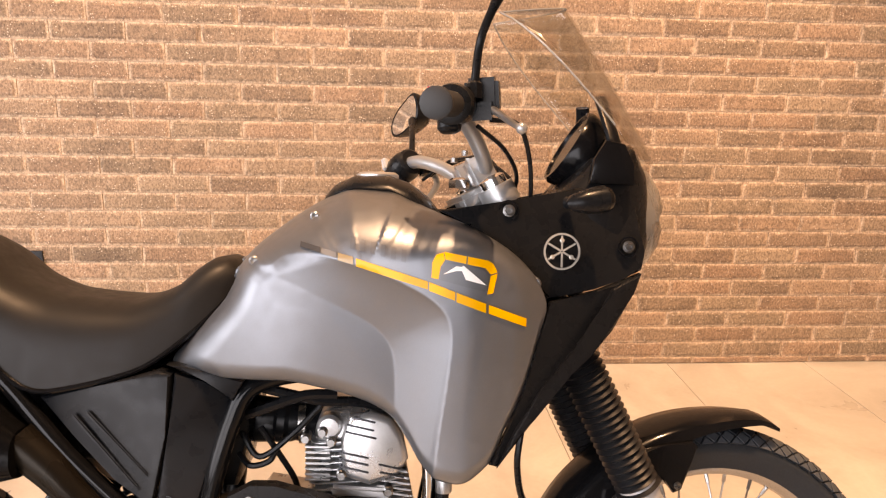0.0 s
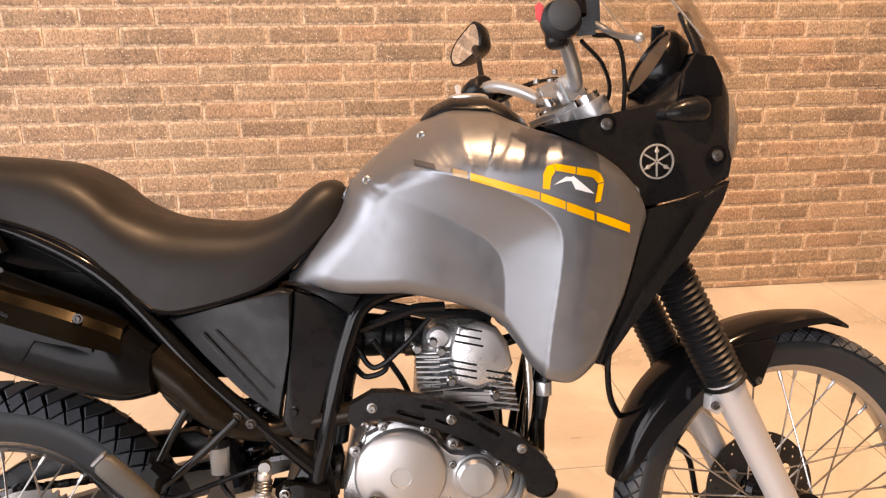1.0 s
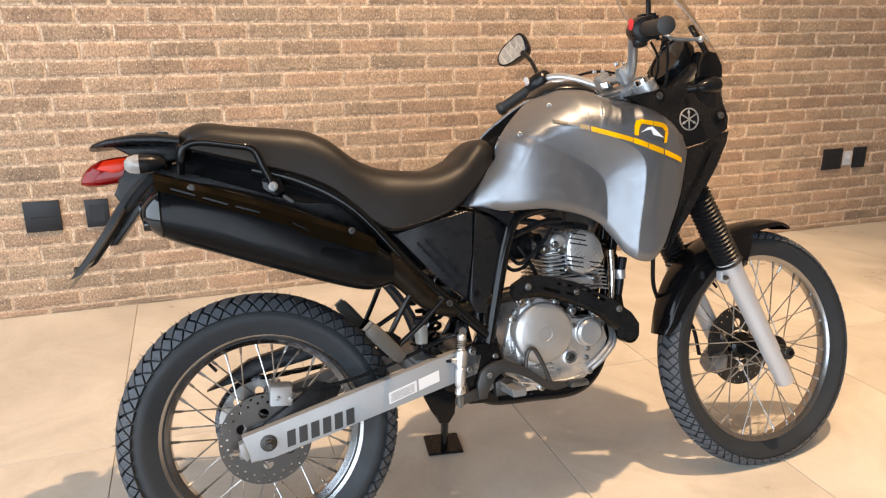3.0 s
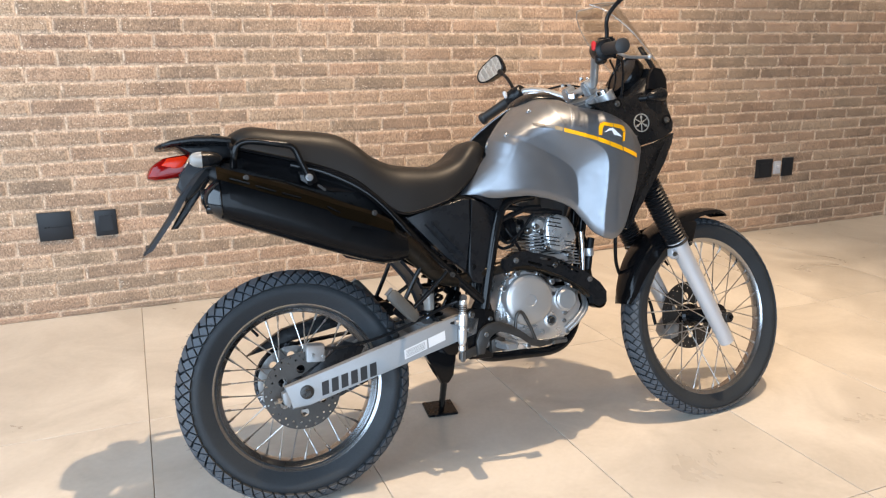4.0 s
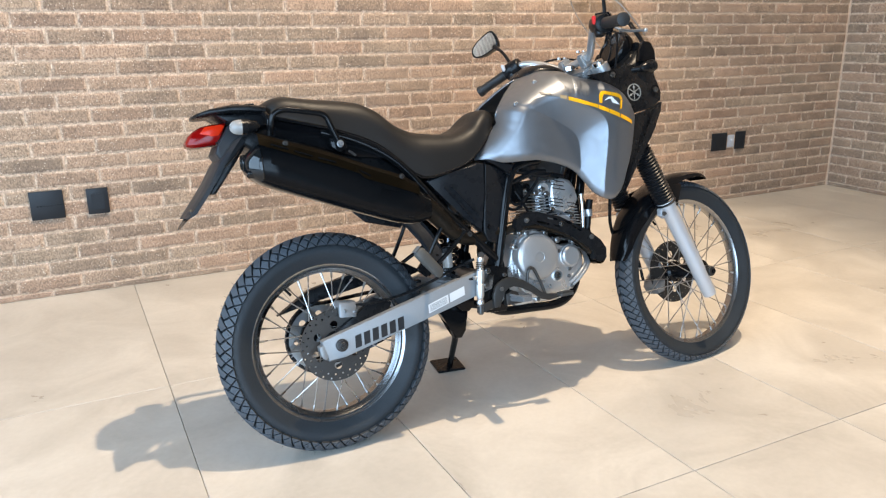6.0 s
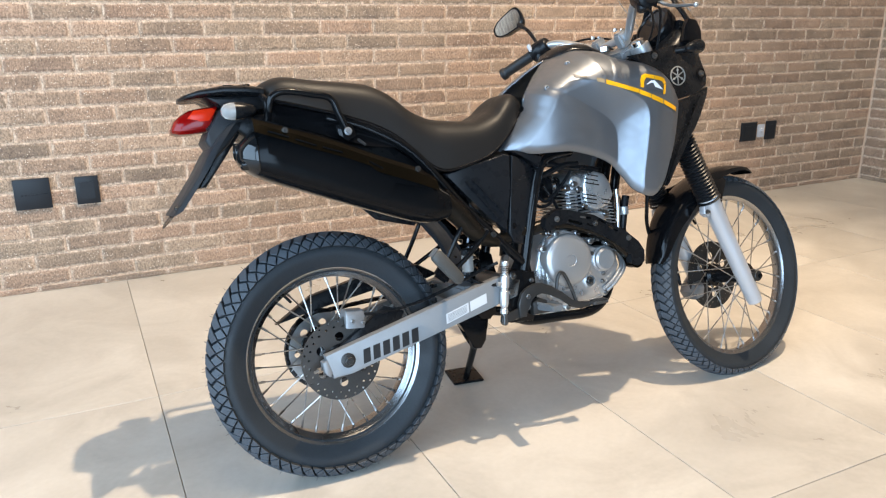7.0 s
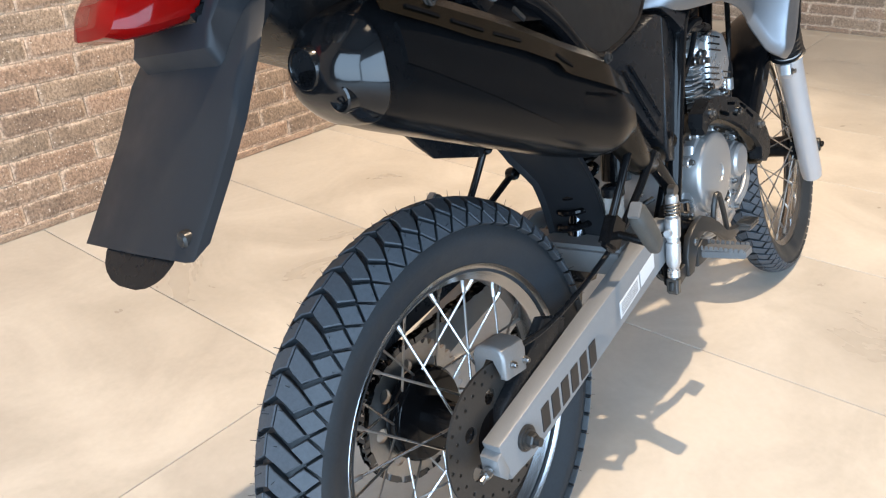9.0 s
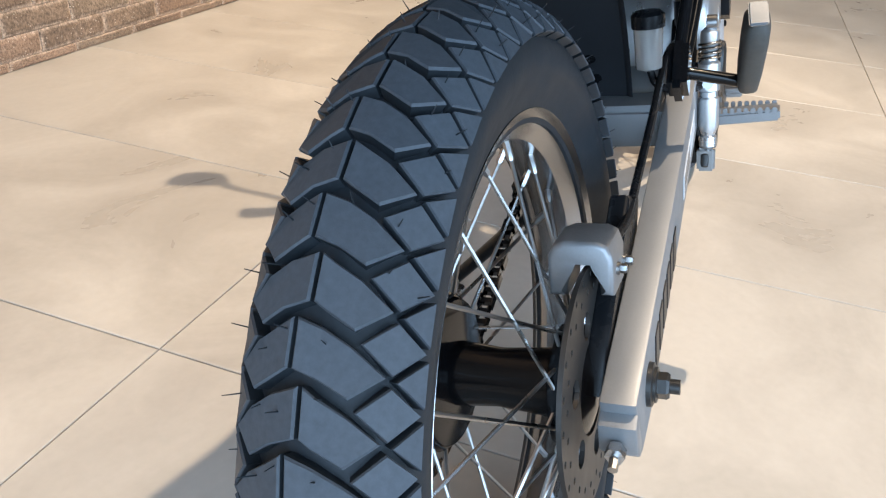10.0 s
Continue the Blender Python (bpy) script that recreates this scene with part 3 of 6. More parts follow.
FRONT_BLOCKS = lattice()


def wheel(name, centre, R, width, bead, rim_w, hub_r, disc_y, disc_r, pitches, blocks, depth, where, label, camber):
    m = where @ Matrix.Translation(centre) @ Matrix.Rotation(radians(camber), 4, "X")
    hub = part(name, lathe([(0.018, -0.085), (hub_r, -0.075), (hub_r, -0.055), (0.030, -0.048), (0.026, 0.0), (0.030, 0.048), (hub_r, 0.055), (hub_r, 0.075), (0.018, 0.085)], 36), BLACK_GLOSS, bike, label, at=m)
    tyre = part("tyre", tyre_mesh(R, width, bead, pitches, depth, blocks, pitches < 65), RUBBER, hub, "black dual-purpose tyre with chevron tread blocks", 30)
    tyre.data.materials.append(TREAD)
    w, r = rim_w / 2, bead
    prof = [(r + 0.010, -w), (r + 0.013, -w + 0.004), (r + 0.004, -w + 0.008), (r - 0.002, -w + 0.012), (r - 0.012, -w * 0.35), (r - 0.013, 0),
            (r - 0.012, w * 0.35), (r - 0.002, w - 0.012), (r + 0.004, w - 0.008), (r + 0.013, w - 0.004), (r + 0.010, w), (r + 0.003, w - 0.003), (r - 0.005, w - 0.012), (r - 0.015, w * 0.45), (r - 0.017, 0), (r - 0.015, -w * 0.45), (r - 0.005, -w + 0.012), (r + 0.003, -w + 0.003)]
    part("rim", lathe(prof, 72, shut=True), RIM, hub, "chromed steel wheel rim")
    n = 36
    for i in range(n):
        side = -1 if i % 2 else 1
        cross = 1 if (i // 2) % 2 else -1
        a = 2 * math.pi * i / n
        b = a + cross * 0.78
        p = Vector((hub_r * 0.9 * math.cos(b), side * 0.062, hub_r * 0.9 * math.sin(b)))
        q = Vector(((r - 0.017) * math.cos(a), side * 0.006, (r - 0.017) * math.sin(a)))
        bm = sweep(bmesh.new(), [p, q], 0.0019, 6)
        d = (p - q).normalized()
        sweep(bm, [q - d * 0.002, q + d * 0.016, q + d * 0.018], [0.0036, 0.0034, 0.0022], 6)
        part("spoke", bm, STEEL, hub)
    holes = [ring(0, 0, disc_r * 0.40, 28)]
    for j in range(24):
        a = 2 * math.pi * j / 24
        for q, f in ((0.0, 0.94), (0.13, 0.82)):
            holes.append(ring(disc_r * f * math.cos(a + q), disc_r * f * math.sin(a + q), 0.0032, 6))
    for j in range(6):
        a = 2 * math.pi * (j + 0.5) / 6
        holes.append(ring(disc_r * 0.57 * math.cos(a), disc_r * 0.57 * math.sin(a), disc_r * 0.115, 12))
    part("brake_disc", holed(ring(0, 0, disc_r, 64), holes, disc_y - 0.002, disc_y + 0.002), DISC, hub, "drilled steel brake disc", 30)
    bm = tube([(0.02, 0.004, r - 0.02), (0.02, 0.004, r - 0.045)], 0.004, 8, 0)
    part("valve", bm, BLACK_MATT, hub, at=Matrix.Rotation(radians(-38), 4, "Y"))
    return hub


rear_wheel = wheel("rear_wheel", REAR, 0.3255, 0.106, 0.223, 0.074, 0.052, -0.078, 0.104, 60, REAR_BLOCKS, 0.0095, Matrix(), "rear wheel with chromed rim and wire spokes", -1.0)
front_wheel = wheel("front_wheel", FRONT, 0.343, 0.082, 0.272, 0.058, 0.040, 0.068, 0.118, 70, FRONT_BLOCKS, 0.0055, STEER, "front wheel with chromed rim and wire spokes", -2.0)

# final drive on the left
teeth = []
for i in range(43):
    a = 2 * math.pi * i / 43
    teeth += [(0.101 * math.cos(a), 0.101 * math.sin(a)), (0.109 * math.cos(a + 0.04), 0.109 * math.sin(a + 0.04)), (0.109 * math.cos(a + 0.08), 0.109 * math.sin(a + 0.08)), (0.101 * math.cos(a + 0.11), 0.101 * math.sin(a + 0.11))]
cut = [ring(0, 0, 0.045, 24)] + [ring(0.075 * math.cos(a), 0.075 * math.sin(a), 0.011, 12) for a in (2 * math.pi * j / 8 for j in range(8))]
part("sprocket_carrier", lathe([(0.030, 0.040), (0.066, 0.044), (0.072, 0.052), (0.072, 0.066), (0.066, 0.0735), (0.030, 0.0735)], 36), BLACK_GLOSS, rear_wheel, "black sprocket carrier drum")
part("sprocket", holed(teeth, cut, 0.074, 0.080), STEEL, rear_wheel, "steel chain sprocket", 30)


def chain():
    bm = bmesh.new()
    small = Vector((0.530, 0, 0.415))
    path = []
    for i in range(26):
        a = radians(80 + 200 * i / 25)
        path.append(REAR + Vector((0.106 * math.cos(a), 0, 0.106 * math.sin(a))))
    for i in range(9):
        a = radians(280 + 160 * i / 8)
        path.append(small + Vector((0.032 * math.cos(a), 0, 0.032 * math.sin(a))))
    path.append(path[0])
    total = sum((b - a).length for a, b in zip(path, path[1:]))
    n = int(total / 0.0159)
    done, i, p = 0.0, 0, path[0].copy()
    for k in range(n):
        want = total * k / n
        while done + (path[i + 1] - path[i]).length < want:
            done += (path[i + 1] - path[i]).length
            i += 1
        d = (path[i + 1] - path[i]).normalized()
        p = path[i] + d * (want - done)
        turn = Matrix.Rotation(-math.atan2(d.z, d.x), 4, "Y")
        gap = 0.008 if k % 2 else 0.0055
        for s in SIDES:
            box((0.0185, 0.0018, 0.0095), p + Vector((0, 0.080 + s * gap, 0)), 0, turn, bm)
        box((0.007, 0.012, 0.007), p + Vector((0, 0.080, 0)), 0, turn, bm)
    part("chain", bm, DARK_CHROME, bike, "dark oily drive chain")
    guard = [(-0.125, 0.398), (-0.02, 0.462), (0.12, 0.492), (0.30, 0.505), (0.36, 0.47), (0.30, 0.455), (0.16, 0.452), (0.0, 0.425)]
    part("chain_guard", prism(guard, 0.072, 0.104, 0.004), BLACK_MATT, bike, "black plastic chain guard")


chain()


def swingarm():
    body = bmesh.new()
    arm = [(-0.056, 0.342), (-0.040, 0.281), (0.010, 0.287), (0.44, 0.394), (0.50, 0.405), (0.515, 0.455), (0.45, 0.468), (0.40, 0.456)]
    for s in SIDES:
        prism(arm, s * 0.143, s * 0.113, 0.004, body)
    bmesh.ops.create_cone(body, cap_ends=True, segments=20, radius1=0.030, radius2=0.030, depth=0.25, matrix=Matrix.Translation((0.505, 0, 0.43)) @ Matrix.Rotation(radians(90), 4, "X"))
    box((0.07, 0.23, 0.05), (0.385, 0, 0.425), 0.008, bm=body)
    arm_ob = part("swingarm", body, ARM_PAINT, bike, "silver-painted box-section swingarm")
    # slanted bars in place of the maker's name
    bm = bmesh.new()
    for i in range(6):
        x = 0.040 + i * 0.0270
        z = 0.3435 - 0.0385 + (x - 0.04) * 0.205
        quad = [(x, z), (x + 0.019, z + 0.004), (x + 0.0205, z + 0.0405), (x + 0.0015, z + 0.0365)]
        prism(quad, -0.1428, -0.1442, 0, bm)
    part("lettering", bm, BLACK_FILM, arm_ob, "row of slanted black bars")
    for x0, x1 in ((0.278, 0.346), (0.351, 0.402)):
        f = lambda x: 0.3935 + (x - 0.28) * 0.30
        part("sticker", prism([(x0, f(x0) - 0.0265), (x1, f(x1) - 0.0265), (x1, f(x1)), (x0, f(x0))], -0.1428, -0.1438, 0), STICKER, arm_ob, "white printed information sticker")
    bm = bmesh.new()
    for i in range(6):
        z = 0.372 + i * 0.0034
        prism([(0.283, z), (0.340, z + 0.017), (0.340, z + 0.0182), (0.283, z + 0.0012)], -0.1436, -0.1442, 0, bm)
    part("print_line", bm, GREY, arm_ob, "fine grey bars of print")
    for s in SIDES:
        where = Matrix.Rotation(math.pi, 4, "Z") if s > 0 else Matrix()
        part("axle_washer", lathe([(0.0185, 0.002), (0.0185, -0.004), (0.016, -0.005)], 24, "y", (0, -0.143, 0.322)), PEDAL, arm_ob, at=where)
        hexagon("axle_nut", (0, -0.146, 0.322), 0.0135, 0.014, arm_ob, PEDAL, "", "y", where)
        bm = tube([(0.0, s * 0.143, 0.322), (0.0, s * 0.168, 0.322)], 0.0062, 12, 0)
        part("axle_end", bm, PEDAL, arm_ob)
        part("chain_adjuster", prism([(-0.062, 0.300), (-0.048, 0.286), (-0.041, 0.298), (-0.052, 0.332), (-0.064, 0.326)], s * 0.1435, s * 0.113, 0.003), ARM_PAINT, arm_ob)
        bm = tube([(-0.085, s * 0.128, 0.303), (-0.045, s * 0.128, 0.313)], 0.004, 8, 0)
        lathe([(0.008, -0.010), (0.008, 0.0)], 6, "x", (-0.066, s * 0.128, 0.3075), bm)
        part("adjuster_bolt", bm, STEEL, arm_ob)


swingarm()


def rear_brake():
    # rounded casting that straddles the disc
    shape = [(-0.062, 0.390), (-0.062, 0.424), (-0.067, 0.434), (-0.076, 0.438), (-0.104, 0.438), (-0.112, 0.434), (-0.116, 0.423), (-0.116, 0.392), (-0.105, 0.392), (-0.104, 0.416), (-0.101, 0.424), (-0.082, 0.424), (-0.079, 0.416), (-0.078, 0.390)]
    body = prism(shape, 0.012, 0.064, 0.005, seg=3)
    bmesh.ops.transform(body, matrix=Matrix(((0, 1, 0, 0), (1, 0, 0, 0), (0, 0, 1, 0), (0, 0, 0, 1))), verts=body.verts)
    bmesh.ops.rotate(body, cent=(0.045, -0.1, 0.41), matrix=Matrix.Rotation(radians(6), 3, "Y"), verts=body.verts)
    cal = part("rear_caliper", body, CALIPER, bike, "grey alloy rear brake caliper")
    part("bracket", prism([(-0.02, 0.318), (0.02, 0.30), (0.065, 0.36), (0.16, 0.385), (0.175, 0.415), (0.12, 0.438), (0.07, 0.40), (0.0, 0.36)], -0.112, -0.094, 0.004), BLACK_MATT, cal, "black caliper bracket")
    for x, z in ((0.030, 0.412), (0.058, 0.405)):
        hexagon("bolt", (x, -0.116, z), 0.005, 0.008, cal)
    part("brake_hose", tube([(0.062, -0.110, 0.424), (0.11, -0.112, 0.422), (0.20, -0.108, 0.428), (0.30, -0.108, 0.452), (0.42, -0.110, 0.492), (0.455, -0.125, 0.505)], 0.0045, 8), BLACK_MATT, cal)


rear_brake()


def frame_tubes():
    body = bmesh.new()
    for s in SIDES:
        sweep(body, curve([(0.02, s * 0.105, 0.925), (0.12, s * 0.115, 0.893), (0.235, s * 0.125, 0.82), (0.36, s * 0.128, 0.672), (0.47, s * 0.125, 0.56), (0.535, s * 0.12, 0.495)]), 0.0135, 12)
        sweep(body, curve([(0.74, s * 0.085, 0.79), (0.665, s * 0.105, 0.783), (0.622, s * 0.115, 0.762), (0.600, s * 0.118, 0.715), (0.580, s * 0.120, 0.648), (0.548, s * 0.120, 0.515), (0.530, s * 0.118, 0.44)]), 0.0155, 12)
        sweep(body, curve([(0.530, s * 0.100, 0.45), (0.515, s * 0.098, 0.36), (0.545, s * 0.095, 0.325), (0.66, s * 0.09, 0.315), (0.775, s * 0.085, 0.312), (0.845, s * 0.07, 0.345), (0.890, s * 0.05, 0.42), (0.905, s * 0.032, 0.52), (0.935, s * 0.028, 0.66), (0.985, s * 0.02, 0.86), (1.01, 0, 0.97)]), 0.0145, 12)
        sweep(body, curve([(0.42, s * 0.09, 0.60), (0.34, s * 0.10, 0.65), (0.20, s * 0.10, 0.75), (0.02, s * 0.10, 0.84)]), 0.011, 10)
    sweep(body, curve([(1.02, 0, 1.0), (0.85, 0, 0.98), (0.68, 0, 0.88), (0.60, 0, 0.74), (0.56, 0, 0.5)]), 0.028, 14)
    sweep(body, [leg_at(0.93, -0.05), leg_at(1.06, -0.05)], 0.034, 20)
    fr = part("frame", body, BLACK_FRAME, bike, "black painted tubular steel frame")
    for s in SIDES:
        part("pivot_plate", prism([(0.475, 0.355), (0.505, 0.325), (0.560, 0.345), (0.575, 0.42), (0.560, 0.50), (0.525, 0.515), (0.490, 0.46)], s * 0.118, s * 0.104, 0.004), BLACK_FRAME, fr)
        for x, z in ((0.520, 0.375), (0.545, 0.480), (0.535, 0.345), (0.495, 0.345)):
            if s < 0:
                hexagon("bolt", (x, -0.118, z), 0.0075, 0.010, fr)
    for x, z in ((0.362, 0.650), (0.418, 0.597), (0.440, 0.585)):
        hexagon("bolt", (x, -0.140, z), 0.0075, 0.010, fr, PEDAL)


frame_tubes()


def passenger_pegs():
    for s in SIDES:
        y = s * 0.150
        if s < 0:
            upper = [(0.366, y, 0.648), (0.330, y * 0.97, 0.595), (0.292, y * 0.92, 0.528)]
            lower = [(0.420, y, 0.597), (0.365, y * 0.97, 0.545), (0.300, y * 0.92, 0.492)]
        else:
            upper = [(0.340, 0.124, 0.624), (0.316, 0.140, 0.565), (0.287, 0.158, 0.500)]
            lower = [(0.420, 0.134, 0.552), (0.362, 0.147, 0.516), (0.294, 0.158, 0.476)]
        body = sweep(bmesh.new(), curve(upper), 0.0065, 10)
        sweep(body, curve(lower), 0.0065, 10)
        hub = Vector((0.288, y * 0.92, 0.507)) if s < 0 else Vector((0.288, 0.156, 0.488))
        box((0.045, 0.020, 0.055), hub, 0.006, Matrix.Rotation(radians(40), 4, "Y"), body)
        if s > 0:
            for end in (upper[0], lower[0]):
                lathe([(0.010, -0.010), (0.012, -0.006), (0.012, 0.006), (0.010, 0.010)], 14, "y", end, body)
        ob = part("passenger_peg_bracket", body, BLACK_FRAME, bike, "thin black tube bracket")
        a, b = (Vector((0.300, -0.203, 0.487)), Vector((0.236, -0.211, 0.560))) if s < 0 else (Vector((0.293, 0.160, 0.484)), Vector((0.232, 0.165, 0.558)))
        d = (b - a).normalized()
        turn = d.to_track_quat("X", "Y").to_matrix().to_4x4()
        peg = loft([[a + d * t + turn.to_3x3() @ Vector((0, w * math.copysign(abs(math.cos(q)) ** 0.6, math.cos(q)), h * math.copysign(abs(math.sin(q)) ** 0.6, math.sin(q)))) for q in (2 * math.pi * j / 20 for j in range(20))]
                    for t, w, h in ((-0.004, 0.010, 0.006), (0.004, 0.015, 0.010), (0.030, 0.0165, 0.0115), (0.075, 0.0175, 0.012), (0.098, 0.0165, 0.0115), (0.106, 0.011, 0.007))])
        ped = part("peg", peg, PEG_RUBBER, ob, "folded worn grey rubber footpeg")
        part("end_plate", box((0.004, 0.026, 0.017), b + d * 0.012, 0.0015, turn), CALIPER, ped, "pale end of the footpeg")
        part("hinge", sweep(bmesh.new(), [(0.292, s * 0.134, 0.505), (0.301, a.y, 0.488)], 0.0065, 10), BLACK_FRAME, ped)


passenger_pegs()


def shock():
    body = sweep(bmesh.new(), [(0.405, 0, 0.44), (0.445, 0, 0.62), (0.465, 0, 0.72)], 0.018, 14)
    sh = part("shock_absorber", body, DARK_CHROME, bike, "rear shock absorber with a coil spring")
    pts = []
    for i in range(8 * 14 + 1):
        a = 2 * math.pi * i / 14
        t = i / (8 * 14)
        c = Vector((0.408, 0, 0.455)).lerp(Vector((0.455, 0, 0.67)), t)
        pts.append(c + Vector((0.033 * math.cos(a), 0.033 * math.sin(a), 0)))
    part("spring", sweep(bmesh.new(), pts, 0.0058, 8), BLACK_GLOSS, sh)
    cup = part("reservoir", lathe([(0.006, -0.030), (0.015, -0.026), (0.017, 0.022)], 20, "z", (0.378, -0.095, 0.515)), LENS, sh, "cloudy white brake fluid cup")
    part("cap", lathe([(0.019, 0.020), (0.019, 0.034), (0.014, 0.038)], 12, "z", (0.378, -0.095, 0.515)), BLACK_MATT, cup, "ribbed black cap")
    part("fluid_hose", tube([(0.378, -0.095, 0.487), (0.385, -0.105, 0.465), (0.415, -0.135, 0.450), (0.448, -0.150, 0.448)], 0.0045, 8), BLACK_MATT, sh)
    tilt = Matrix.Translation((0.440, -0.156, 0.322)) @ Matrix.Rotation(radians(6), 4, "Y")
    body = lathe([(0.006, 0.044), (0.0105, 0.048), (0.0105, 0.060), (0.0085, 0.062), (0.0125, 0.074), (0.0125, 0.108), (0.0105, 0.110), (0.0105, 0.116), (0.0130, 0.118), (0.0130, 0.150), (0.0095, 0.154), (0.0095, 0.172), (0.0110, 0.174), (0.0110, 0.188), (0.005, 0.194)], 18, "z")
    cyl = part("brake_master_cylinder", body, ALLOY, bike, "silver rear brake master cylinder", at=tilt)
    part("banjo", lathe([(0.0095, -0.006), (0.0095, 0.006)], 14, "y", (0, -0.002, 0.198)), BOLT, cyl)
    part("push_rod", lathe([(0.004, 0.028), (0.0042, 0.046)], 10, "z"), BOLT, cyl)
    part("clevis", box((0.014, 0.022, 0.030), (0.002, 0.002, 0.030), 0.003), BOLT, cyl)
    part("port", tube([(-0.022, 0, 0.128), (0, 0, 0.128)], 0.0065, 10, 0), ALLOY, cyl)
    spring = [Vector((0.0125 * math.cos(i * 0.5), 0.0125 * math.sin(i * 0.5), 0.155 + 0.022 * i / 50)) for i in range(51)]
    part("return_spring", sweep(bmesh.new(), spring, 0.0016, 5), BOLT, cyl)
    plate = part("footrest_plate", prism([(0.474, 0.335), (0.545, 0.330), (0.562, 0.39), (0.560, 0.468), (0.506, 0.474), (0.488, 0.482), (0.472, 0.470), (0.468, 0.41)], -0.120, -0.143, 0.005), BLACK_FRAME, bike, "black footrest hanger plate with bolts")
    for x, z, r in ((0.525, 0.374, 0.010), (0.487, 0.352, 0.008), (0.479, 0.421, 0.008), (0.488, 0.465, 0.008), (0.545, 0.445, 0.006)):
        hexagon("plate_bolt", (x, -0.143, z), r, 0.011, plate)
    part("lug", lathe([(0.012, 0), (0.012, -0.008), (0.007, -0.010), (0.007, -0.004)], 16, "y", (0.540, -0.143, 0.425)), BLACK_GLOSS, plate)


shock()


def hugger():
    loops = []
    for i in range(14):
        a = radians(13 + 35 * i / 13)
        r = 0.392 + 0.060 * (i / 13) - 0.016 * (i / 13) ** 2
        c, s = math.cos(a), math.sin(a)
        row = []
        wing = 0.022 * min(max((i - 8) / 3, 0), 1)
        for r2, y in ((r - 0.010, -0.056), (r, -0.053), (r + 0.004, -0.030), (r + 0.006, 0), (r + 0.004, 0.035), (r, 0.066 + wing), (r - 0.010, 0.069 + wing), (r - 0.009, 0.066 + wing), (r - 0.003, 0.060 + wing), (r + 0.002, 0), (r - 0.003, -0.048), (r - 0.009, -0.053)):
            row.append(REAR + Vector((r2 * c + 0.027, y, r2 * s)))
        loops.append(row)
    part("inner_mudguard", loft(loops), PLATE, bike, "dark grey plastic inner mudguard behind the engine")


hugger()

# ---- engine ----


def engine():
    case = prism([(0.572, 0.352), (0.604, 0.330), (0.775, 0.328), (0.845, 0.370), (0.872, 0.440), (0.862, 0.490), (0.835, 0.500), (0.765, 0.500), (0.738, 0.540), (0.630, 0.560), (0.600, 0.520), (0.580, 0.440)], -0.105, 0.115, 0.012)
    eng = part("engine", case, ALLOY, bike, "silver air-cooled single-cylinder engine")
    # clutch cover: a domed round lid on a bolted flange
    flange = prism([(0.612, 0.385), (0.646, 0.352), (0.780, 0.345), (0.835, 0.390), (0.858, 0.445), (0.846, 0.492), (0.820, 0.508), (0.782, 0.505), (0.757, 0.502), (0.742, 0.535), (0.715, 0.557), (0.670, 0.572), (0.622, 0.548), (0.602, 0.470)], -0.104, -0.128, 0.006)
    part("side_cover", flange, ALLOY, eng, "bolted silver crankcase cover")
    part("clutch_cover", lathe([(0.0765, 0.03), (0.0765, -0.010), (0.0745, -0.0145), (0.071, -0.017), (0.060, -0.0200), (0.030, -0.0235), (0.0175, -0.024), (0.0165, -0.022), (0.001, -0.022)], 56, "y", (0.677, -0.128, 0.483)), ALLOY_PAINT, eng, "round domed silver clutch cover")
    part("oil_filter_cover", lathe([(0.038, 0.03), (0.038, -0.008), (0.0345, -0.010), (0.0335, -0.018), (0.028, -0.023), (0.001, -0.024)], 36, "y", (0.802, -0.124, 0.470)), ALLOY_PAINT, eng, "small round silver oil filter cover")
    for x, z in ((0.603, 0.523), (0.720, 0.553), (0.764, 0.490), (0.842, 0.484), (0.799, 0.427), (0.795, 0.404), (0.804, 0.369), (0.735, 0.346), (0.670, 0.345), (0.651, 0.562), (0.826, 0.515), (0.765, 0.526), (0.620, 0.395)):
        bm = lathe([(0.0095, 0.012), (0.0095, -0.006), (0.0075, -0.008)], 14, "y", (x, -0.120, z))
        part("bolt_boss", bm, ALLOY, eng)
        hexagon("cover_bolt", (x, -0.128, z), 0.0058, 0.008, eng)
    part("drain_plug", lathe([(0.015, 0), (0.015, -0.006), (0.010, -0.008), (0.010, -0.013), (0.004, -0.013)], 6, "y", (0.630, -0.118, 0.362)), BOLT, eng)
    part("kick_boss", lathe([(0.022, 0.01), (0.022, -0.006), (0.0165, -0.008), (0.0135, -0.002), (0.001, -0.002)], 24, "y", (0.750, -0.126, 0.412)), ALLOY, eng)
    part("kick_shaft", lathe([(0.0110, 0.0), (0.0110, -0.008), (0.008, -0.010), (0.006, -0.006), (0.001, -0.006)], 12, "y", (0.750, -0.126, 0.412)), PEDAL, eng)
    # low rib along the foot of the crankcase
    part("case_rib", sweep(bmesh.new(), curve([(0.600, -0.126, 0.372), (0.660, -0.130, 0.358), (0.740, -0.130, 0.352), (0.790, -0.128, 0.362)]), 0.005, 8), ALLOY, eng)
    for i in range(4):
        z = 0.402 - i * 0.0125
        part("case_rib", box((0.105 - 0.008 * i, 0.005, 0.0045), (0.655 + 0.004 * i, -0.1285, z), 0.0016, Matrix.Rotation(radians(2), 4, "Y")), ALLOY, eng)
    for x, z in ((0.622, 0.566), (0.690, 0.578), (0.706, 0.574), (0.742, 0.566), (0.778, 0.548)):
        part("head_nut", lathe([(0.0075, 0.016), (0.0075, -0.006), (0.005, -0.008), (0.001, -0.006)], 8, "y", (x, -0.118, z)), BOLT, eng)
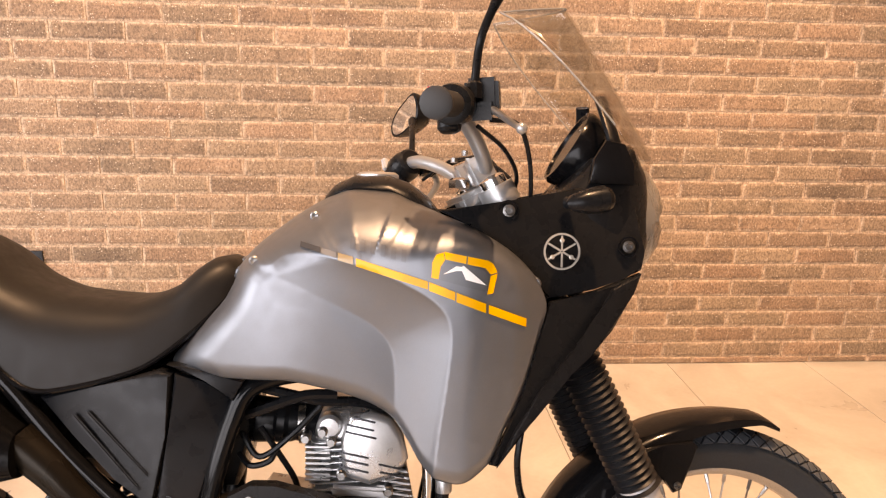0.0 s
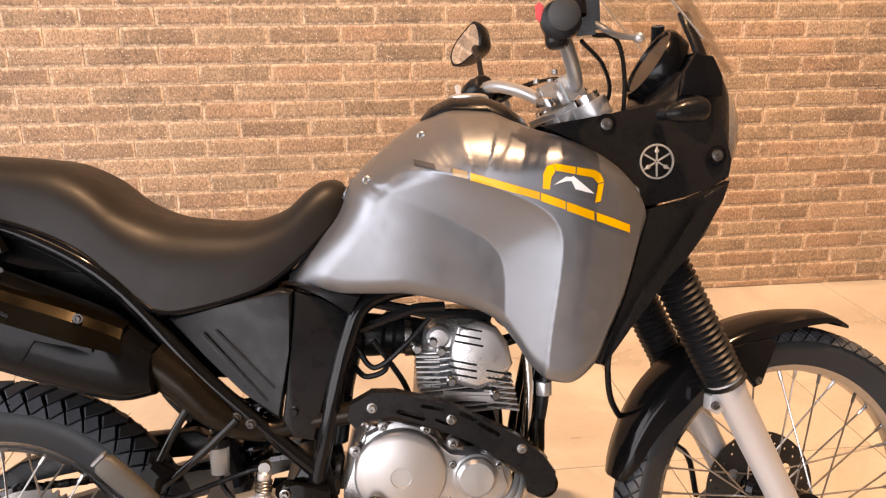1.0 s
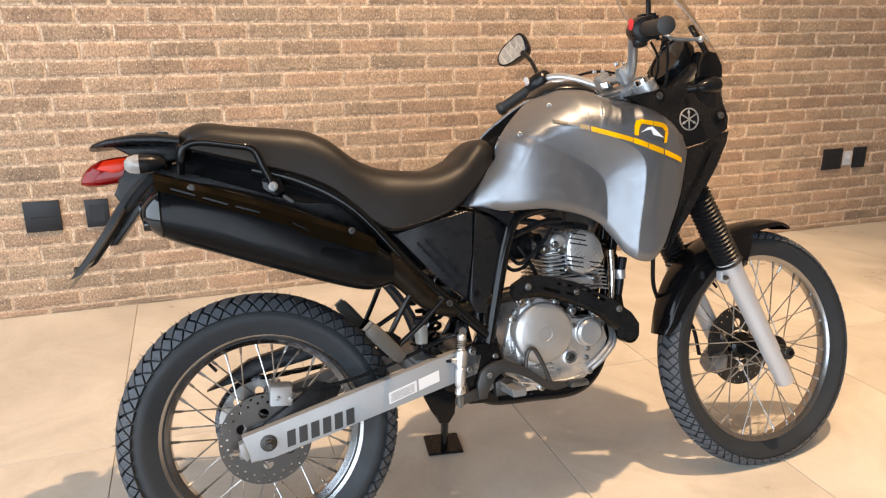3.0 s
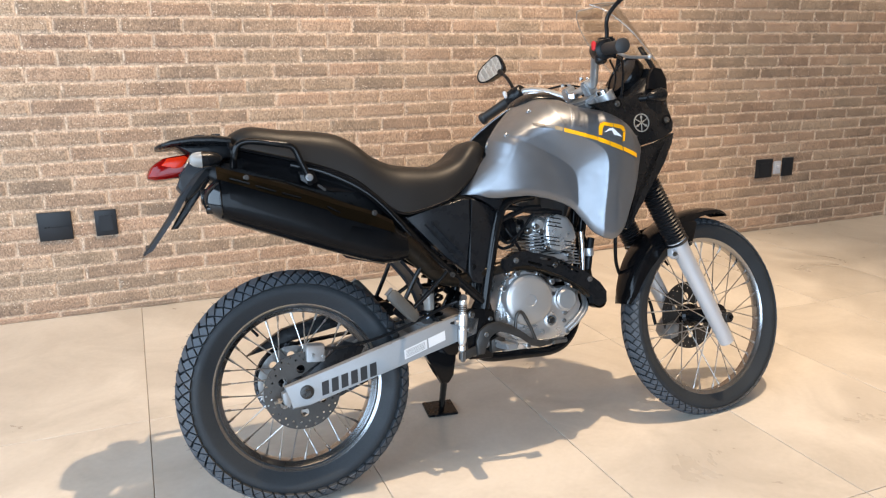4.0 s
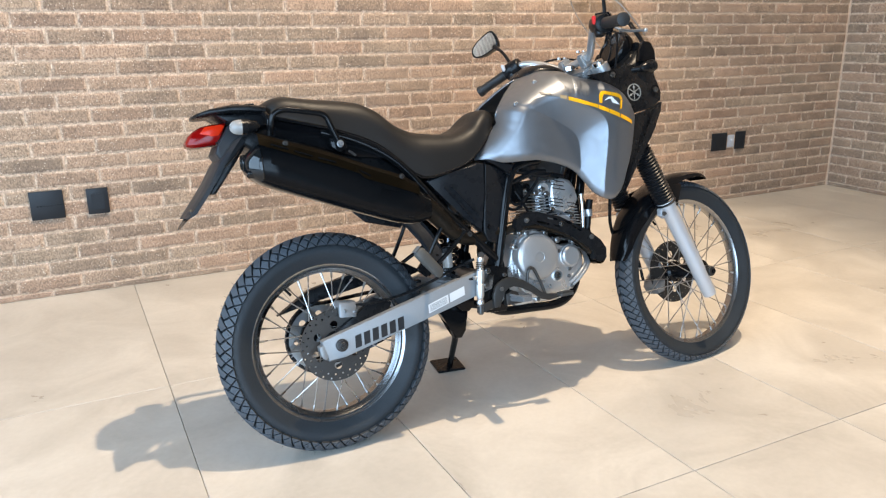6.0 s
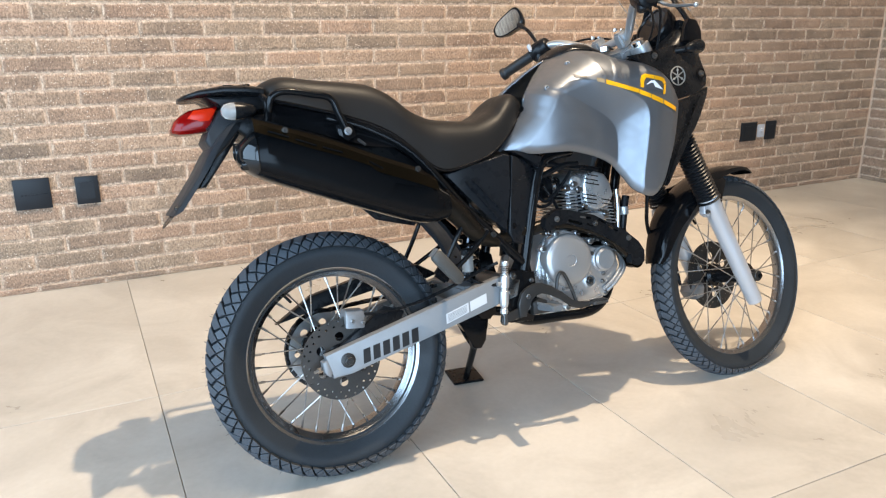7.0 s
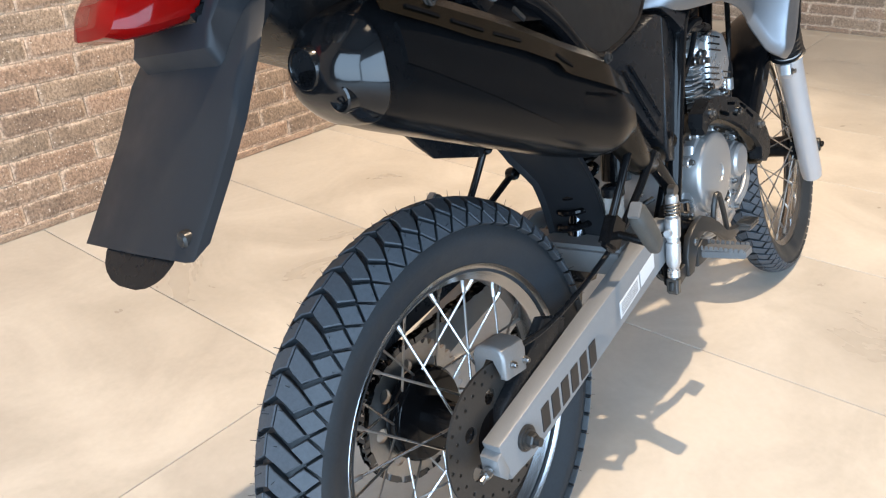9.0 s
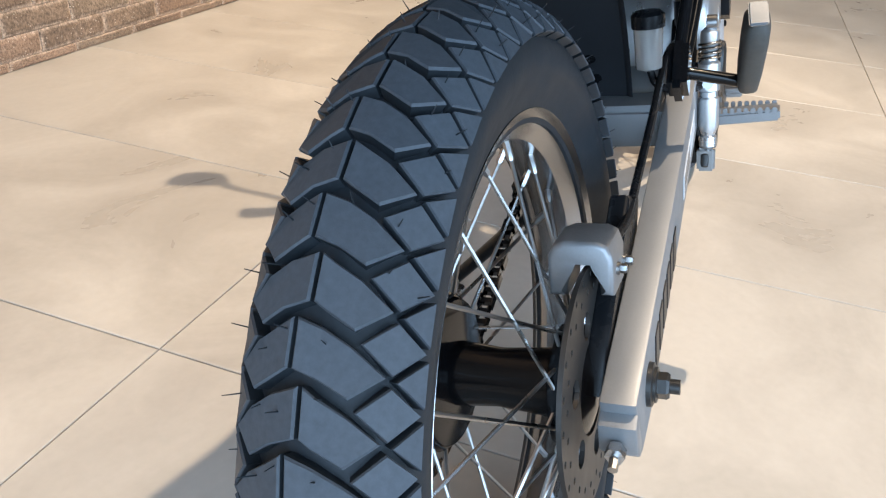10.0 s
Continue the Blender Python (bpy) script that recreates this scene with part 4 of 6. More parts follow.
    part("top_rail", sweep(bmesh.new(), curve([(0.640, -0.112, 0.576), (0.700, -0.116, 0.582), (0.760, -0.114, 0.566), (0.800, -0.108, 0.545)]), 0.006, 8), BLACK_GLOSS, eng)
    # breather pipe and its hose in front of the cylinder
    stem = part("breather_pipe", tube([(0.902, -0.080, 0.665), (0.906, -0.076, 0.600), (0.902, -0.072, 0.530), (0.894, -0.070, 0.470)], 0.0085, 12), CHROME, eng, "bright steel pipe in front of the cylinder")
    part("breather_hose", tube([(0.945, -0.070, 0.640), (0.934, -0.072, 0.600), (0.926, -0.070, 0.550), (0.914, -0.066, 0.500)], 0.0115, 12), BLACK_MATT, stem, "black rubber hose")
    part("hose_collar", lathe([(0.0135, -0.012), (0.0140, -0.010), (0.0140, 0.010), (0.0135, 0.012)], 16, "z", (0.933, -0.072, 0.597)), ALLOY_PAINT, stem, "silver hose collar")
    for x, z in ((0.772, 0.520), (0.800, 0.526), (0.830, 0.522)):
        part("base_stud", lathe([(0.0075, 0.020), (0.0075, -0.004), (0.0055, -0.006), (0.0055, -0.014), (0.002, -0.015)], 10, "y", (x, -0.098, z)), BOLT, eng)
    # oil lines at the front of the cover
    for i in range(2):
        bm = tube([(0.795 + i * 0.012, -0.130, 0.380 - i * 0.006), (0.830 + i * 0.012, -0.135, 0.405 - i * 0.004), (0.868 + i * 0.01, -0.125, 0.440 - i * 0.004), (0.885, -0.09, 0.475)], 0.006, 10)
        part("oil_line", bm, ALLOY_PAINT, eng)
    lean_fwd = Matrix.Translation((0.795, 0, 0.56)) @ Matrix.Rotation(radians(-3), 4, "Y")

    def block(dx, dy, h, r=0.02):
        pts = []
        for cx, cy, a0 in ((dx - r, dy - r, 0), (-dx + r, dy - r, 90), (-dx + r, -dy + r, 180), (dx - r, -dy + r, 270)):
            for j in range(4):
                a = radians(a0 + 30 * j)
                pts.append((cx + r * math.cos(a), cy + r * math.sin(a), h))
        return pts

    core = loft([[lean_fwd @ Vector(p) for p in block(0.066, 0.074, h)] for h in (-0.08, 0.12)])
    part("cylinder", core, DARK_CHROME, eng, "dark cylinder barrel")
    for i in range(11):
        h = 0.006 + i * 0.0108
        grow = 0.084 - 0.0012 * i
        fin = loft([[lean_fwd @ Vector(p) for p in block(grow + d, 0.092 + d, h + e)] for e, d in ((0, -0.0012), (0.0008, 0), (0.0026, 0), (0.0034, -0.0012))])
        part("fin", fin, ALLOY, eng)
    head = loft([[lean_fwd @ Vector(p) for p in block(a, b, h, c)] for h, a, b, c in ((0.118, 0.064, 0.086, 0.02), (0.124, 0.066, 0.092, 0.02), (0.142, 0.062, 0.092, 0.022), (0.158, 0.054, 0.082, 0.024), (0.166, 0.042, 0.066, 0.024))])
    part("cylinder_head", head, ALLOY, eng, "silver cylinder head")
    # flank of the head: a smooth lid, dark strips on it for the shade in its slots
    lid = [(0.770, 0.622), (0.766, 0.680), (0.780, 0.721), (0.815, 0.726), (0.847, 0.715), (0.866, 0.687), (0.874, 0.650), (0.858, 0.622), (0.812, 0.607)]
    part("head_cover", prism(lid, -0.080, -0.106, 0.011, seg=3), ALLOY, eng, "smooth silver head side cover")
    t = Matrix.Rotation(radians(13), 4, "Y")
    for x0, z0, ln in ((0.776, 0.704, 0.044), (0.774, 0.692, 0.050), (0.786, 0.716, 0.036), (0.766, 0.660, 0.046), (0.764, 0.649, 0.048), (0.766, 0.637, 0.046), (0.826, 0.640, 0.045), (0.828, 0.628, 0.040)):
        part("head_slot_shade", box((ln, 0.012, 0.0032), (x0 + ln / 2, -0.1015, z0 - 0.002), 0.0008, t), DARK_CHROME, eng)
    for i in range(7):
        part("side_fin", box((0.040, 0.024, 0.0032), (0.730, -0.086, 0.616 + i * 0.0088), 0.001, Matrix.Rotation(radians(2), 4, "Y")), ALLOY, eng)
        part("side_fin", box((0.056, 0.024, 0.0030), (0.858 - i * 0.002, -0.084, 0.571 + i * 0.0098), 0.001, Matrix.Rotation(radians(9), 4, "Y")), ALLOY, eng)
    part("head_foot", box((0.098, 0.022, 0.016), (0.798, -0.090, 0.596), 0.005, Matrix.Rotation(radians(5), 4, "Y")), ALLOY, eng)
    part("boss", lathe([(0.020, 0.02), (0.020, -0.008), (0.015, -0.014), (0.001, -0.015)], 20, "y", (0.748, -0.086, 0.700)), ALLOY, eng)
    for x, z in ((0.738, 0.695), (0.752, 0.679), (0.768, 0.626), (0.842, 0.598), (0.712, 0.685)):
        part("head_bolt", lathe([(0.0085, 0.01), (0.0085, -0.012), (0.0060, -0.014), (0.0060, -0.020), (0.003, -0.020)], 10, "y", (x, -0.092, z)), BOLT, eng)
    # intake side: throttle body, rubber boots and wiring
    dark = part("throttle_body", lathe([(0.030, -0.07), (0.034, -0.06), (0.034, 0.0), (0.028, 0.02), (0.028, 0.05)], 24, "x", (0.680, -0.02, 0.690)), BLACK_MATT, bike, "black throttle body with cables")
    part("intake_boot", sweep(bmesh.new(), curve([(0.62, -0.02, 0.70), (0.66, -0.02, 0.695), (0.70, -0.02, 0.69), (0.745, -0.01, 0.675)]), [0.034] * 6 + [0.040] * 3 + [0.034] * 10, 18), BLACK_MATT, dark)
    hoses = (
        [(0.630, -0.085, 0.765), (0.680, -0.095, 0.755), (0.735, -0.092, 0.742), (0.790, -0.085, 0.738), (0.840, -0.075, 0.728)],
        [(0.618, -0.090, 0.720), (0.655, -0.100, 0.735), (0.710, -0.098, 0.752), (0.760, -0.092, 0.752)],
        [(0.610, -0.085, 0.690), (0.640, -0.098, 0.655), (0.690, -0.100, 0.690), (0.735, -0.095, 0.735)],
        [(0.605, -0.080, 0.655), (0.625, -0.095, 0.640), (0.655, -0.098, 0.648), (0.665, -0.092, 0.668)],
        [(0.640, -0.09, 0.700), (0.670, -0.09, 0.655), (0.690, -0.085, 0.62), (0.700, -0.08, 0.590)],
    )
    for i, pts in enumerate(hoses):
        part("hose", tube(pts, 0.0085 if i < 2 else 0.005, 8), BLACK_MATT, dark, "black rubber hose")
    part("airbox", prism([(0.50, 0.60), (0.60, 0.60), (0.625, 0.70), (0.61, 0.775), (0.50, 0.79), (0.40, 0.76), (0.40, 0.66)], -0.085, 0.085, 0.015), BLACK_MATT, bike, "black plastic airbox")
    part("clamp", lathe([(0.037, -0.006), (0.037, 0.006)], 24, "x", (0.700, -0.02, 0.69)), STEEL, dark)


engine()


def exhaust():
    pipe = sweep(bmesh.new(), curve([(0.872, 0.0, 0.665), (0.922, -0.005, 0.674), (0.941, -0.03, 0.635), (0.932, -0.052, 0.585), (0.922, -0.076, 0.53), (0.912, -0.108, 0.488), (0.888, -0.130, 0.480), (0.835, -0.132, 0.525), (0.760, -0.130, 0.565), (0.660, -0.125, 0.590), (0.560, -0.112, 0.580), (0.470, -0.118, 0.566), (0.412, -0.128, 0.582), (0.374, -0.136, 0.614), (0.338, -0.138, 0.654), (0.290, -0.138, 0.698)]), [0.0110] * 30 + [0.0185] * 36 + [0.0185 + 0.0006 * i for i in range(24)] + [0.034] * 40, 16)
    ex = part("exhaust_pipe", pipe, HEADER, bike, "dark exhaust pipe")
    outer = [(0.594, 0.588), (0.600, 0.612), (0.635, 0.630), (0.672, 0.629), (0.760, 0.604), (0.815, 0.574), (0.866, 0.547), (0.912, 0.510), (0.932, 0.480), (0.930, 0.448), (0.906, 0.437), (0.884, 0.448), (0.880, 0.475), (0.850, 0.502), (0.790, 0.540), (0.740, 0.564), (0.668, 0.590), (0.625, 0.588), (0.607, 0.572)]
    slots = []
    for xa, za, xb, zb, w in ((0.676, 0.597, 0.716, 0.583, 0.004), (0.714, 0.6045, 0.748, 0.596, 0.0032), (0.776, 0.588, 0.800, 0.576, 0.0036), (0.806, 0.569, 0.838, 0.549, 0.0036), (0.736, 0.580, 0.754, 0.572, 0.0025)):
        d = Vector((xb - xa, zb - za)).normalized()
        n = Vector((-d.y, d.x)) * w
        slots.append([(xa - n.x, za - n.y), (xb - n.x, zb - n.y), (xb + d.x * w, zb + d.y * w), (xb + n.x, zb + n.y), (xa + n.x, za + n.y), (xa - d.x * w, za - d.y * w)])
    shell = holed(outer, slots, -0.132, -0.158)
    rims = [e for e in shell.edges if len(e.link_faces) == 2 and e.calc_face_angle() > 1.2]
    bmesh.ops.bevel(shell, geom=rims, offset=0.0032, segments=2, affect="EDGES", clamp_overlap=True)
    part("heat_guard", shell, BLACK_MATT, ex, "matt black heat guard with slots and bolts")
    for x, z in ((0.634, 0.606), (0.761, 0.580), (0.876, 0.524)):
        hexagon("guard_bolt", (x, -0.158, z), 0.0075, 0.009, ex)
    part("pipe_end", lathe([(0.024, -0.030), (0.026, 0.0), (0.024, 0.020), (0.012, 0.028)], 20, "y", (0.916, -0.112, 0.452)), SHIELD, ex)

    # silencer under the tail on the right
    top = [(-0.210, 0.872), (-0.197, 0.880), (-0.172, 0.903), (-0.130, 0.912), (-0.02, 0.886), (0.10, 0.836), (0.212, 0.786), (0.253, 0.764), (0.282, 0.736), (0.304, 0.708)]
    low = [(-0.210, 0.818), (-0.197, 0.812), (-0.172, 0.792), (-0.150, 0.782), (-0.05, 0.744), (0.07, 0.698), (0.176, 0.658), (0.235, 0.640), (0.262, 0.636), (0.288, 0.641), (0.304, 0.650)]

    def section(x, grow=0.0, a0=0.0, a1=2 * math.pi, n=64):
        zt, zb = blended(top, x), blended(low, x)
        cz, hz = (zt + zb) / 2, (zt - zb) / 2 + grow
        hy = 0.064 * min(1.0, 0.55 + hz * 7) + grow
        pts = []
        for j in range(n):
            a = a0 + (a1 - a0) * j / (n if a1 - a0 > 6 else n - 1)
            c, s = math.cos(a), math.sin(a)
            e = 0.74
            notch = 0.007 * max(0.0, 1 - abs(a - 0.16) / 0.13) if -0.10 < x < 0.22 and grow == 0.0 else 0.0
            y = -0.137 - (hy - notch) * math.copysign(abs(c) ** e, c)
            z = cz + hz * math.copysign(abs(s) ** e, s)
            pts.append(Vector((x, y, z)))
        return pts

    xs = [-0.176 + 0.478 * i / 28 for i in range(29)]
    sil = part("silencer", loft([section(x) for x in xs]), SILENCER, bike, "satin black silencer")
    cap = loft([section(x, g) for x, g in ((-0.170, 0.001), (-0.173, 0.0026), (-0.180, 0.0022), (-0.189, 0.0004), (-0.198, -0.003), (-0.206, -0.008), (-0.2105, -0.015), (-0.212, -0.022))])
    end = part("end_cap", cap, CAP, sil, "black chrome end cap with outlet hole")
    part("outlet", lathe([(0.0205, 0.012), (0.0205, -0.0022), (0.0195, -0.0035), (0.0172, -0.0035), (0.0162, -0.0015), (0.0162, 0.004)], 28, "x", (-0.2110, -0.131, 0.856)), CAP, end)
    # closed black disc that stands in for the darkness inside the outlet
    part("outlet_shade", lathe([(0.0168, 0.004), (0.0168, 0.0), (0.001, 0.0)], 24, "x", (-0.2120, -0.131, 0.856)), BLACK_MATT, end)
    part("dimple", lathe([(0.0150, 0.010), (0.0145, -0.002), (0.0125, -0.0035), (0.0100, 0.001), (0.001, 0.003)], 20, "x", (-0.2040, -0.164, 0.826)), CAP, end)
    part("rivet", lathe([(0.0052, 0.006), (0.0050, -0.003), (0.001, -0.004)], 14, "x", (-0.2035, -0.164, 0.826)), CAP, end)
    # upper casing whose lower edge runs slanting down the flank and ends in a rounded tip
    cover = []
    for i in range(25):
        x = -0.150 + 0.378 * i / 24
        a0 = -26 * min(x + 0.15, 0.285) / 0.26 + 32 * ramp(0.118, 0.146, x) + 6 * ramp(0.14, 0.228, x)
        cover.append(section(x, 0.0034, radians(a0), radians(28), 8) + section(x, -0.002, radians(a0), radians(28), 8)[::-1])
    part("upper_casing", loft(cover), SILENCER, sil, "raised satin black casing", 25)
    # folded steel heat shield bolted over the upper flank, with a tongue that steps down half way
    high = [(-0.178, 0.931), (-0.083, 0.899), (0.007, 0.868), (0.114, 0.825), (0.206, 0.790), (0.266, 0.760)]
    deep = [(-0.178, 0.895), (-0.111, 0.871), (-0.057, 0.850), (0.026, 0.822), (0.088, 0.797), (0.100, 0.783), (0.171, 0.757), (0.246, 0.729), (0.266, 0.722)]
    strip = []
    for i in range(38):
        x = -0.178 + 0.444 * i / 37
        zt, zl = eased(high, x), at_x(deep, x)
        lip = 0.012 * ramp(0.20, 0.266, x)
        strip.append([Vector((x, -0.158 + lip, zt)), Vector((x, -0.192 + lip, zt - 0.004)), Vector((x, -0.2045 + lip, zt - 0.016)), Vector((x, -0.2125 + lip, zl)),
                      Vector((x, -0.2100 + lip, zl)), Vector((x, -0.2025 + lip, zt - 0.0175)), Vector((x, -0.191 + lip, zt - 0.0065)), Vector((x, -0.158 + lip, zt - 0.003))])
    shield = part("heat_shield", loft(strip), SHIELD, sil, "dark brown-black heat shield with black strips for shaded slots", 12)
    for x, z in ((-0.108, 0.894), (0.212, 0.780)):
        hexagon("shield_bolt", (x, -0.2035 + 0.012 * ramp(0.20, 0.266, x), z), 0.0068, 0.006, sil, PEDAL)
    # no holes are cut: black strips give the shade inside the slots
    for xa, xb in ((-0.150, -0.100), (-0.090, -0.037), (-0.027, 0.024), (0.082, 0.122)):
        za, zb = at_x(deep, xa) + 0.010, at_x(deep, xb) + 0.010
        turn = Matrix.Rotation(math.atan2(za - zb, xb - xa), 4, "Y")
        part("slot_shade", box((xb - xa, 0.004, 0.0055), ((xa + xb) / 2, -0.2090, (za + zb) / 2), 0.0018, turn), SILENCER, shield)


exhaust()


def pedal_and_pegs():
    arm = prism([(0.489, 0.389), (0.501, 0.417), (0.516, 0.428), (0.531, 0.434), (0.548, 0.437), (0.565, 0.437), (0.600, 0.422), (0.628, 0.403), (0.662, 0.371), (0.692, 0.360), (0.734, 0.360), (0.734, 0.348), (0.690, 0.343), (0.662, 0.352), (0.627, 0.380), (0.593, 0.401), (0.564, 0.410), (0.545, 0.407), (0.530, 0.396), (0.517, 0.374), (0.512, 0.350), (0.490, 0.350)], -0.152, -0.164, 0.003)
    pedal = part("brake_pedal", arm, PEDAL, bike, "dark steel rear brake pedal")
    part("guard_loop", tube([(0.615, -0.158, 0.404), (0.619, -0.160, 0.436), (0.627, -0.161, 0.453), (0.639, -0.161, 0.453), (0.648, -0.161, 0.440), (0.664, -0.160, 0.405), (0.680, -0.158, 0.362)], 0.0052, 8), PEDAL, pedal)
    tip = box((0.05, 0.03, 0.008), (0.745, -0.172, 0.355), 0.002)
    for i in range(6):
        box((0.003, 0.03, 0.006), (0.726 + i * 0.008, -0.172, 0.361), 0, bm=tip)
    part("pedal_tip", tip, BOLT, pedal)
    for s in SIDES:
        body = box((0.034, 0.084, 0.016), (0.565, s * 0.198, 0.372), 0.003, Matrix.Rotation(radians(4 * s), 4, "X"))
        for i in range(9):
            for dx in (-0.016, 0.016):
                box((0.004, 0.006, 0.008), (0.565 + dx, s * (0.162 + i * 0.0088), 0.382), 0.001, bm=body)
        peg = part("footpeg", body, CALIPER, bike, "serrated grey steel footpeg")
        part("peg_mount", prism([(0.535, 0.350), (0.590, 0.350), (0.595, 0.380), (0.560, 0.395), (0.535, 0.385)], s * 0.118, s * 0.162, 0.004), PEDAL, peg)
    part("pedal_link", prism([(0.436, 0.360), (0.496, 0.378), (0.506, 0.366), (0.500, 0.352), (0.442, 0.338), (0.434, 0.346)], -0.148, -0.158, 0.003), PEDAL, pedal)
    hexagon("pivot_bolt", (0.520, -0.158, 0.405), 0.009, 0.010, pedal)
    # side stand, on the left
    st = sweep(bmesh.new(), [(0.470, 0.085, 0.275), (0.492, 0.150, 0.205), (0.526, 0.296, 0.072)], [0.0135, 0.0115, 0.0105], 12)
    stand = part("side_stand", st, BLACK_FRAME, bike, "black side stand")
    part("stand_bracket", prism([(0.400, 0.330), (0.520, 0.345), (0.508, 0.290), (0.500, 0.245), (0.482, 0.222), (0.456, 0.224), (0.444, 0.262), (0.420, 0.300)], 0.070, 0.098, 0.006), BLACK_FRAME, stand)
    part("centre_lug", prism([(0.44, 0.40), (0.53, 0.40), (0.52, 0.335), (0.50, 0.315), (0.47, 0.32), (0.45, 0.345)], 0.030, 0.085, 0.006), BLACK_FRAME, stand)


pedal_and_pegs()

# ---- bodywork ----
TANK_TOP = [(0.505, 0.815), (0.530, 0.842), (0.560, 0.875), (0.592, 0.915), (0.612, 0.964), (0.670, 1.020), (0.730, 1.062), (0.785, 1.086), (0.850, 1.082), (0.890, 1.058), (0.915, 1.044), (0.960, 1.024), (1.020, 0.988), (1.055, 0.954), (1.072, 0.925), (1.078, 0.905)]
TANK_LOW = [(0.505, 0.808), (0.550, 0.800), (0.600, 0.790), (0.680, 0.790), (0.735, 0.780), (0.800, 0.760), (0.842, 0.736), (0.868, 0.702), (0.892, 0.664), (0.918, 0.645), (0.945, 0.640), (0.990, 0.668), (1.015, 0.720), (1.040, 0.775), (1.066, 0.858), (1.078, 0.900)]
TANK_WIDE = [(0.505, 0.116), (0.56, 0.146), (0.65, 0.178), (0.75, 0.200), (0.85, 0.216), (0.95, 0.222), (1.02, 0.210), (1.06, 0.190), (1.078, 0.178)]
TANK_EDGE = [(0.505, 0.085), (0.58, 0.080), (0.66, 0.045), (0.74, 0.0), (0.86, 0.0), (0.90, 0.060), (0.95, 0.135), (1.02, 0.168), (1.078, 0.174)]
INNER = [(0.40, 1.02), (0.58, 0.995), (0.658, 0.956), (0.733, 0.920), (0.806, 0.882), (0.838, 0.853), (0.850, 0.817), (0.852, 0.740), (0.852, 0.55), (0.40, 0.55)]
OUTER = [(0.38, 1.06), (0.58, 1.010), (0.654, 0.962), (0.690, 0.978), (0.734, 0.981), (0.800, 0.964), (0.851, 0.945), (0.905, 0.915), (0.928, 0.880), (0.927, 0.818), (0.910, 0.680), (0.905, 0.53), (0.38, 0.53)]


def rounded(line, k=5):
    """The same outline with its open run of inner corners softened."""
    soft = curve([(x, 0, z) for x, z in line[:-1]], k)
    return [(p.x, p.z) for p in soft] + [line[-1]]


INNER, OUTER = rounded(INNER), rounded(OUTER)
RIDGE = [(0.506 + 0.0115 * i, eased(TANK_TOP, 0.506 + 0.0115 * i)) for i in range(51)]


def inside(poly, x, z):
    hit = False
    for (xa, za), (xb, zb) in zip(poly, poly[1:] + poly[:1]):
        if (za > z) != (zb > z) and x < xa + (z - za) / (zb - za) * (xb - xa):
            hit = not hit
    return hit


def gap(poly, x, z):
    best = 9.0
    for (xa, za), (xb, zb) in zip(poly, poly[1:] + poly[:1]):
        dx, dz = xb - xa, zb - za
        t = min(max(((x - xa) * dx + (z - za) * dz) / (dx * dx + dz * dz), 0), 1)
        best = min(best, math.hypot(x - xa - t * dx, z - za - t * dz))
    return best


def ridge(x, z):
    """Distance from the tank's top outline, and the place along it."""
    best, where = 9.0, x
    for (xa, za), (xb, zb) in zip(RIDGE, RIDGE[1:]):
        dx, dz = xb - xa, zb - za
        t = min(max(((x - xa) * dx + (z - za) * dz) / (dx * dx + dz * dz), 0), 1)
        d = math.hypot(x - xa - t * dx, z - za - t * dz)
        if d < best:
            best, where = d, xa + t * dx
    return best, where


def tank_y(x, z):
    """How far the tank's flank stands out at a point of its side view."""
    zt, zb = eased(TANK_TOP, x), eased(TANK_LOW, x)
    d, along = ridge(x, z)
    wide, edge = eased(TANK_WIDE, x), eased(TANK_EDGE, along)
    reach = 0.050 + 0.070 * ramp(0.58, 0.78, along) - 0.080 * ramp(0.84, 1.0, along)
    t = min(d / reach, 1)
    y = edge + (max(wide, edge) - edge) * math.sqrt(1 - (1 - t) ** 2.1)
    # the lower edge rolls under, and the flank tapers in towards the foot
    u = min(max((z - zb) / 0.026, 0), 1)
    y -= 0.011 * (1 - u) ** 2 * min(max((zt - zb) / 0.10, 0.1), 1)
    y -= 0.020 * ramp(0.93, 0.64, z)
    if inside(OUTER, x, z):
        deep = 0.042 * ramp(0.62, 0.89, x)
        if not inside(INNER, x, z):
            r = gap(OUTER, x, z)
            deep *= (r / (r + gap(INNER, x, z) + 1e-6)) ** 0.8
        y -= deep
    return y


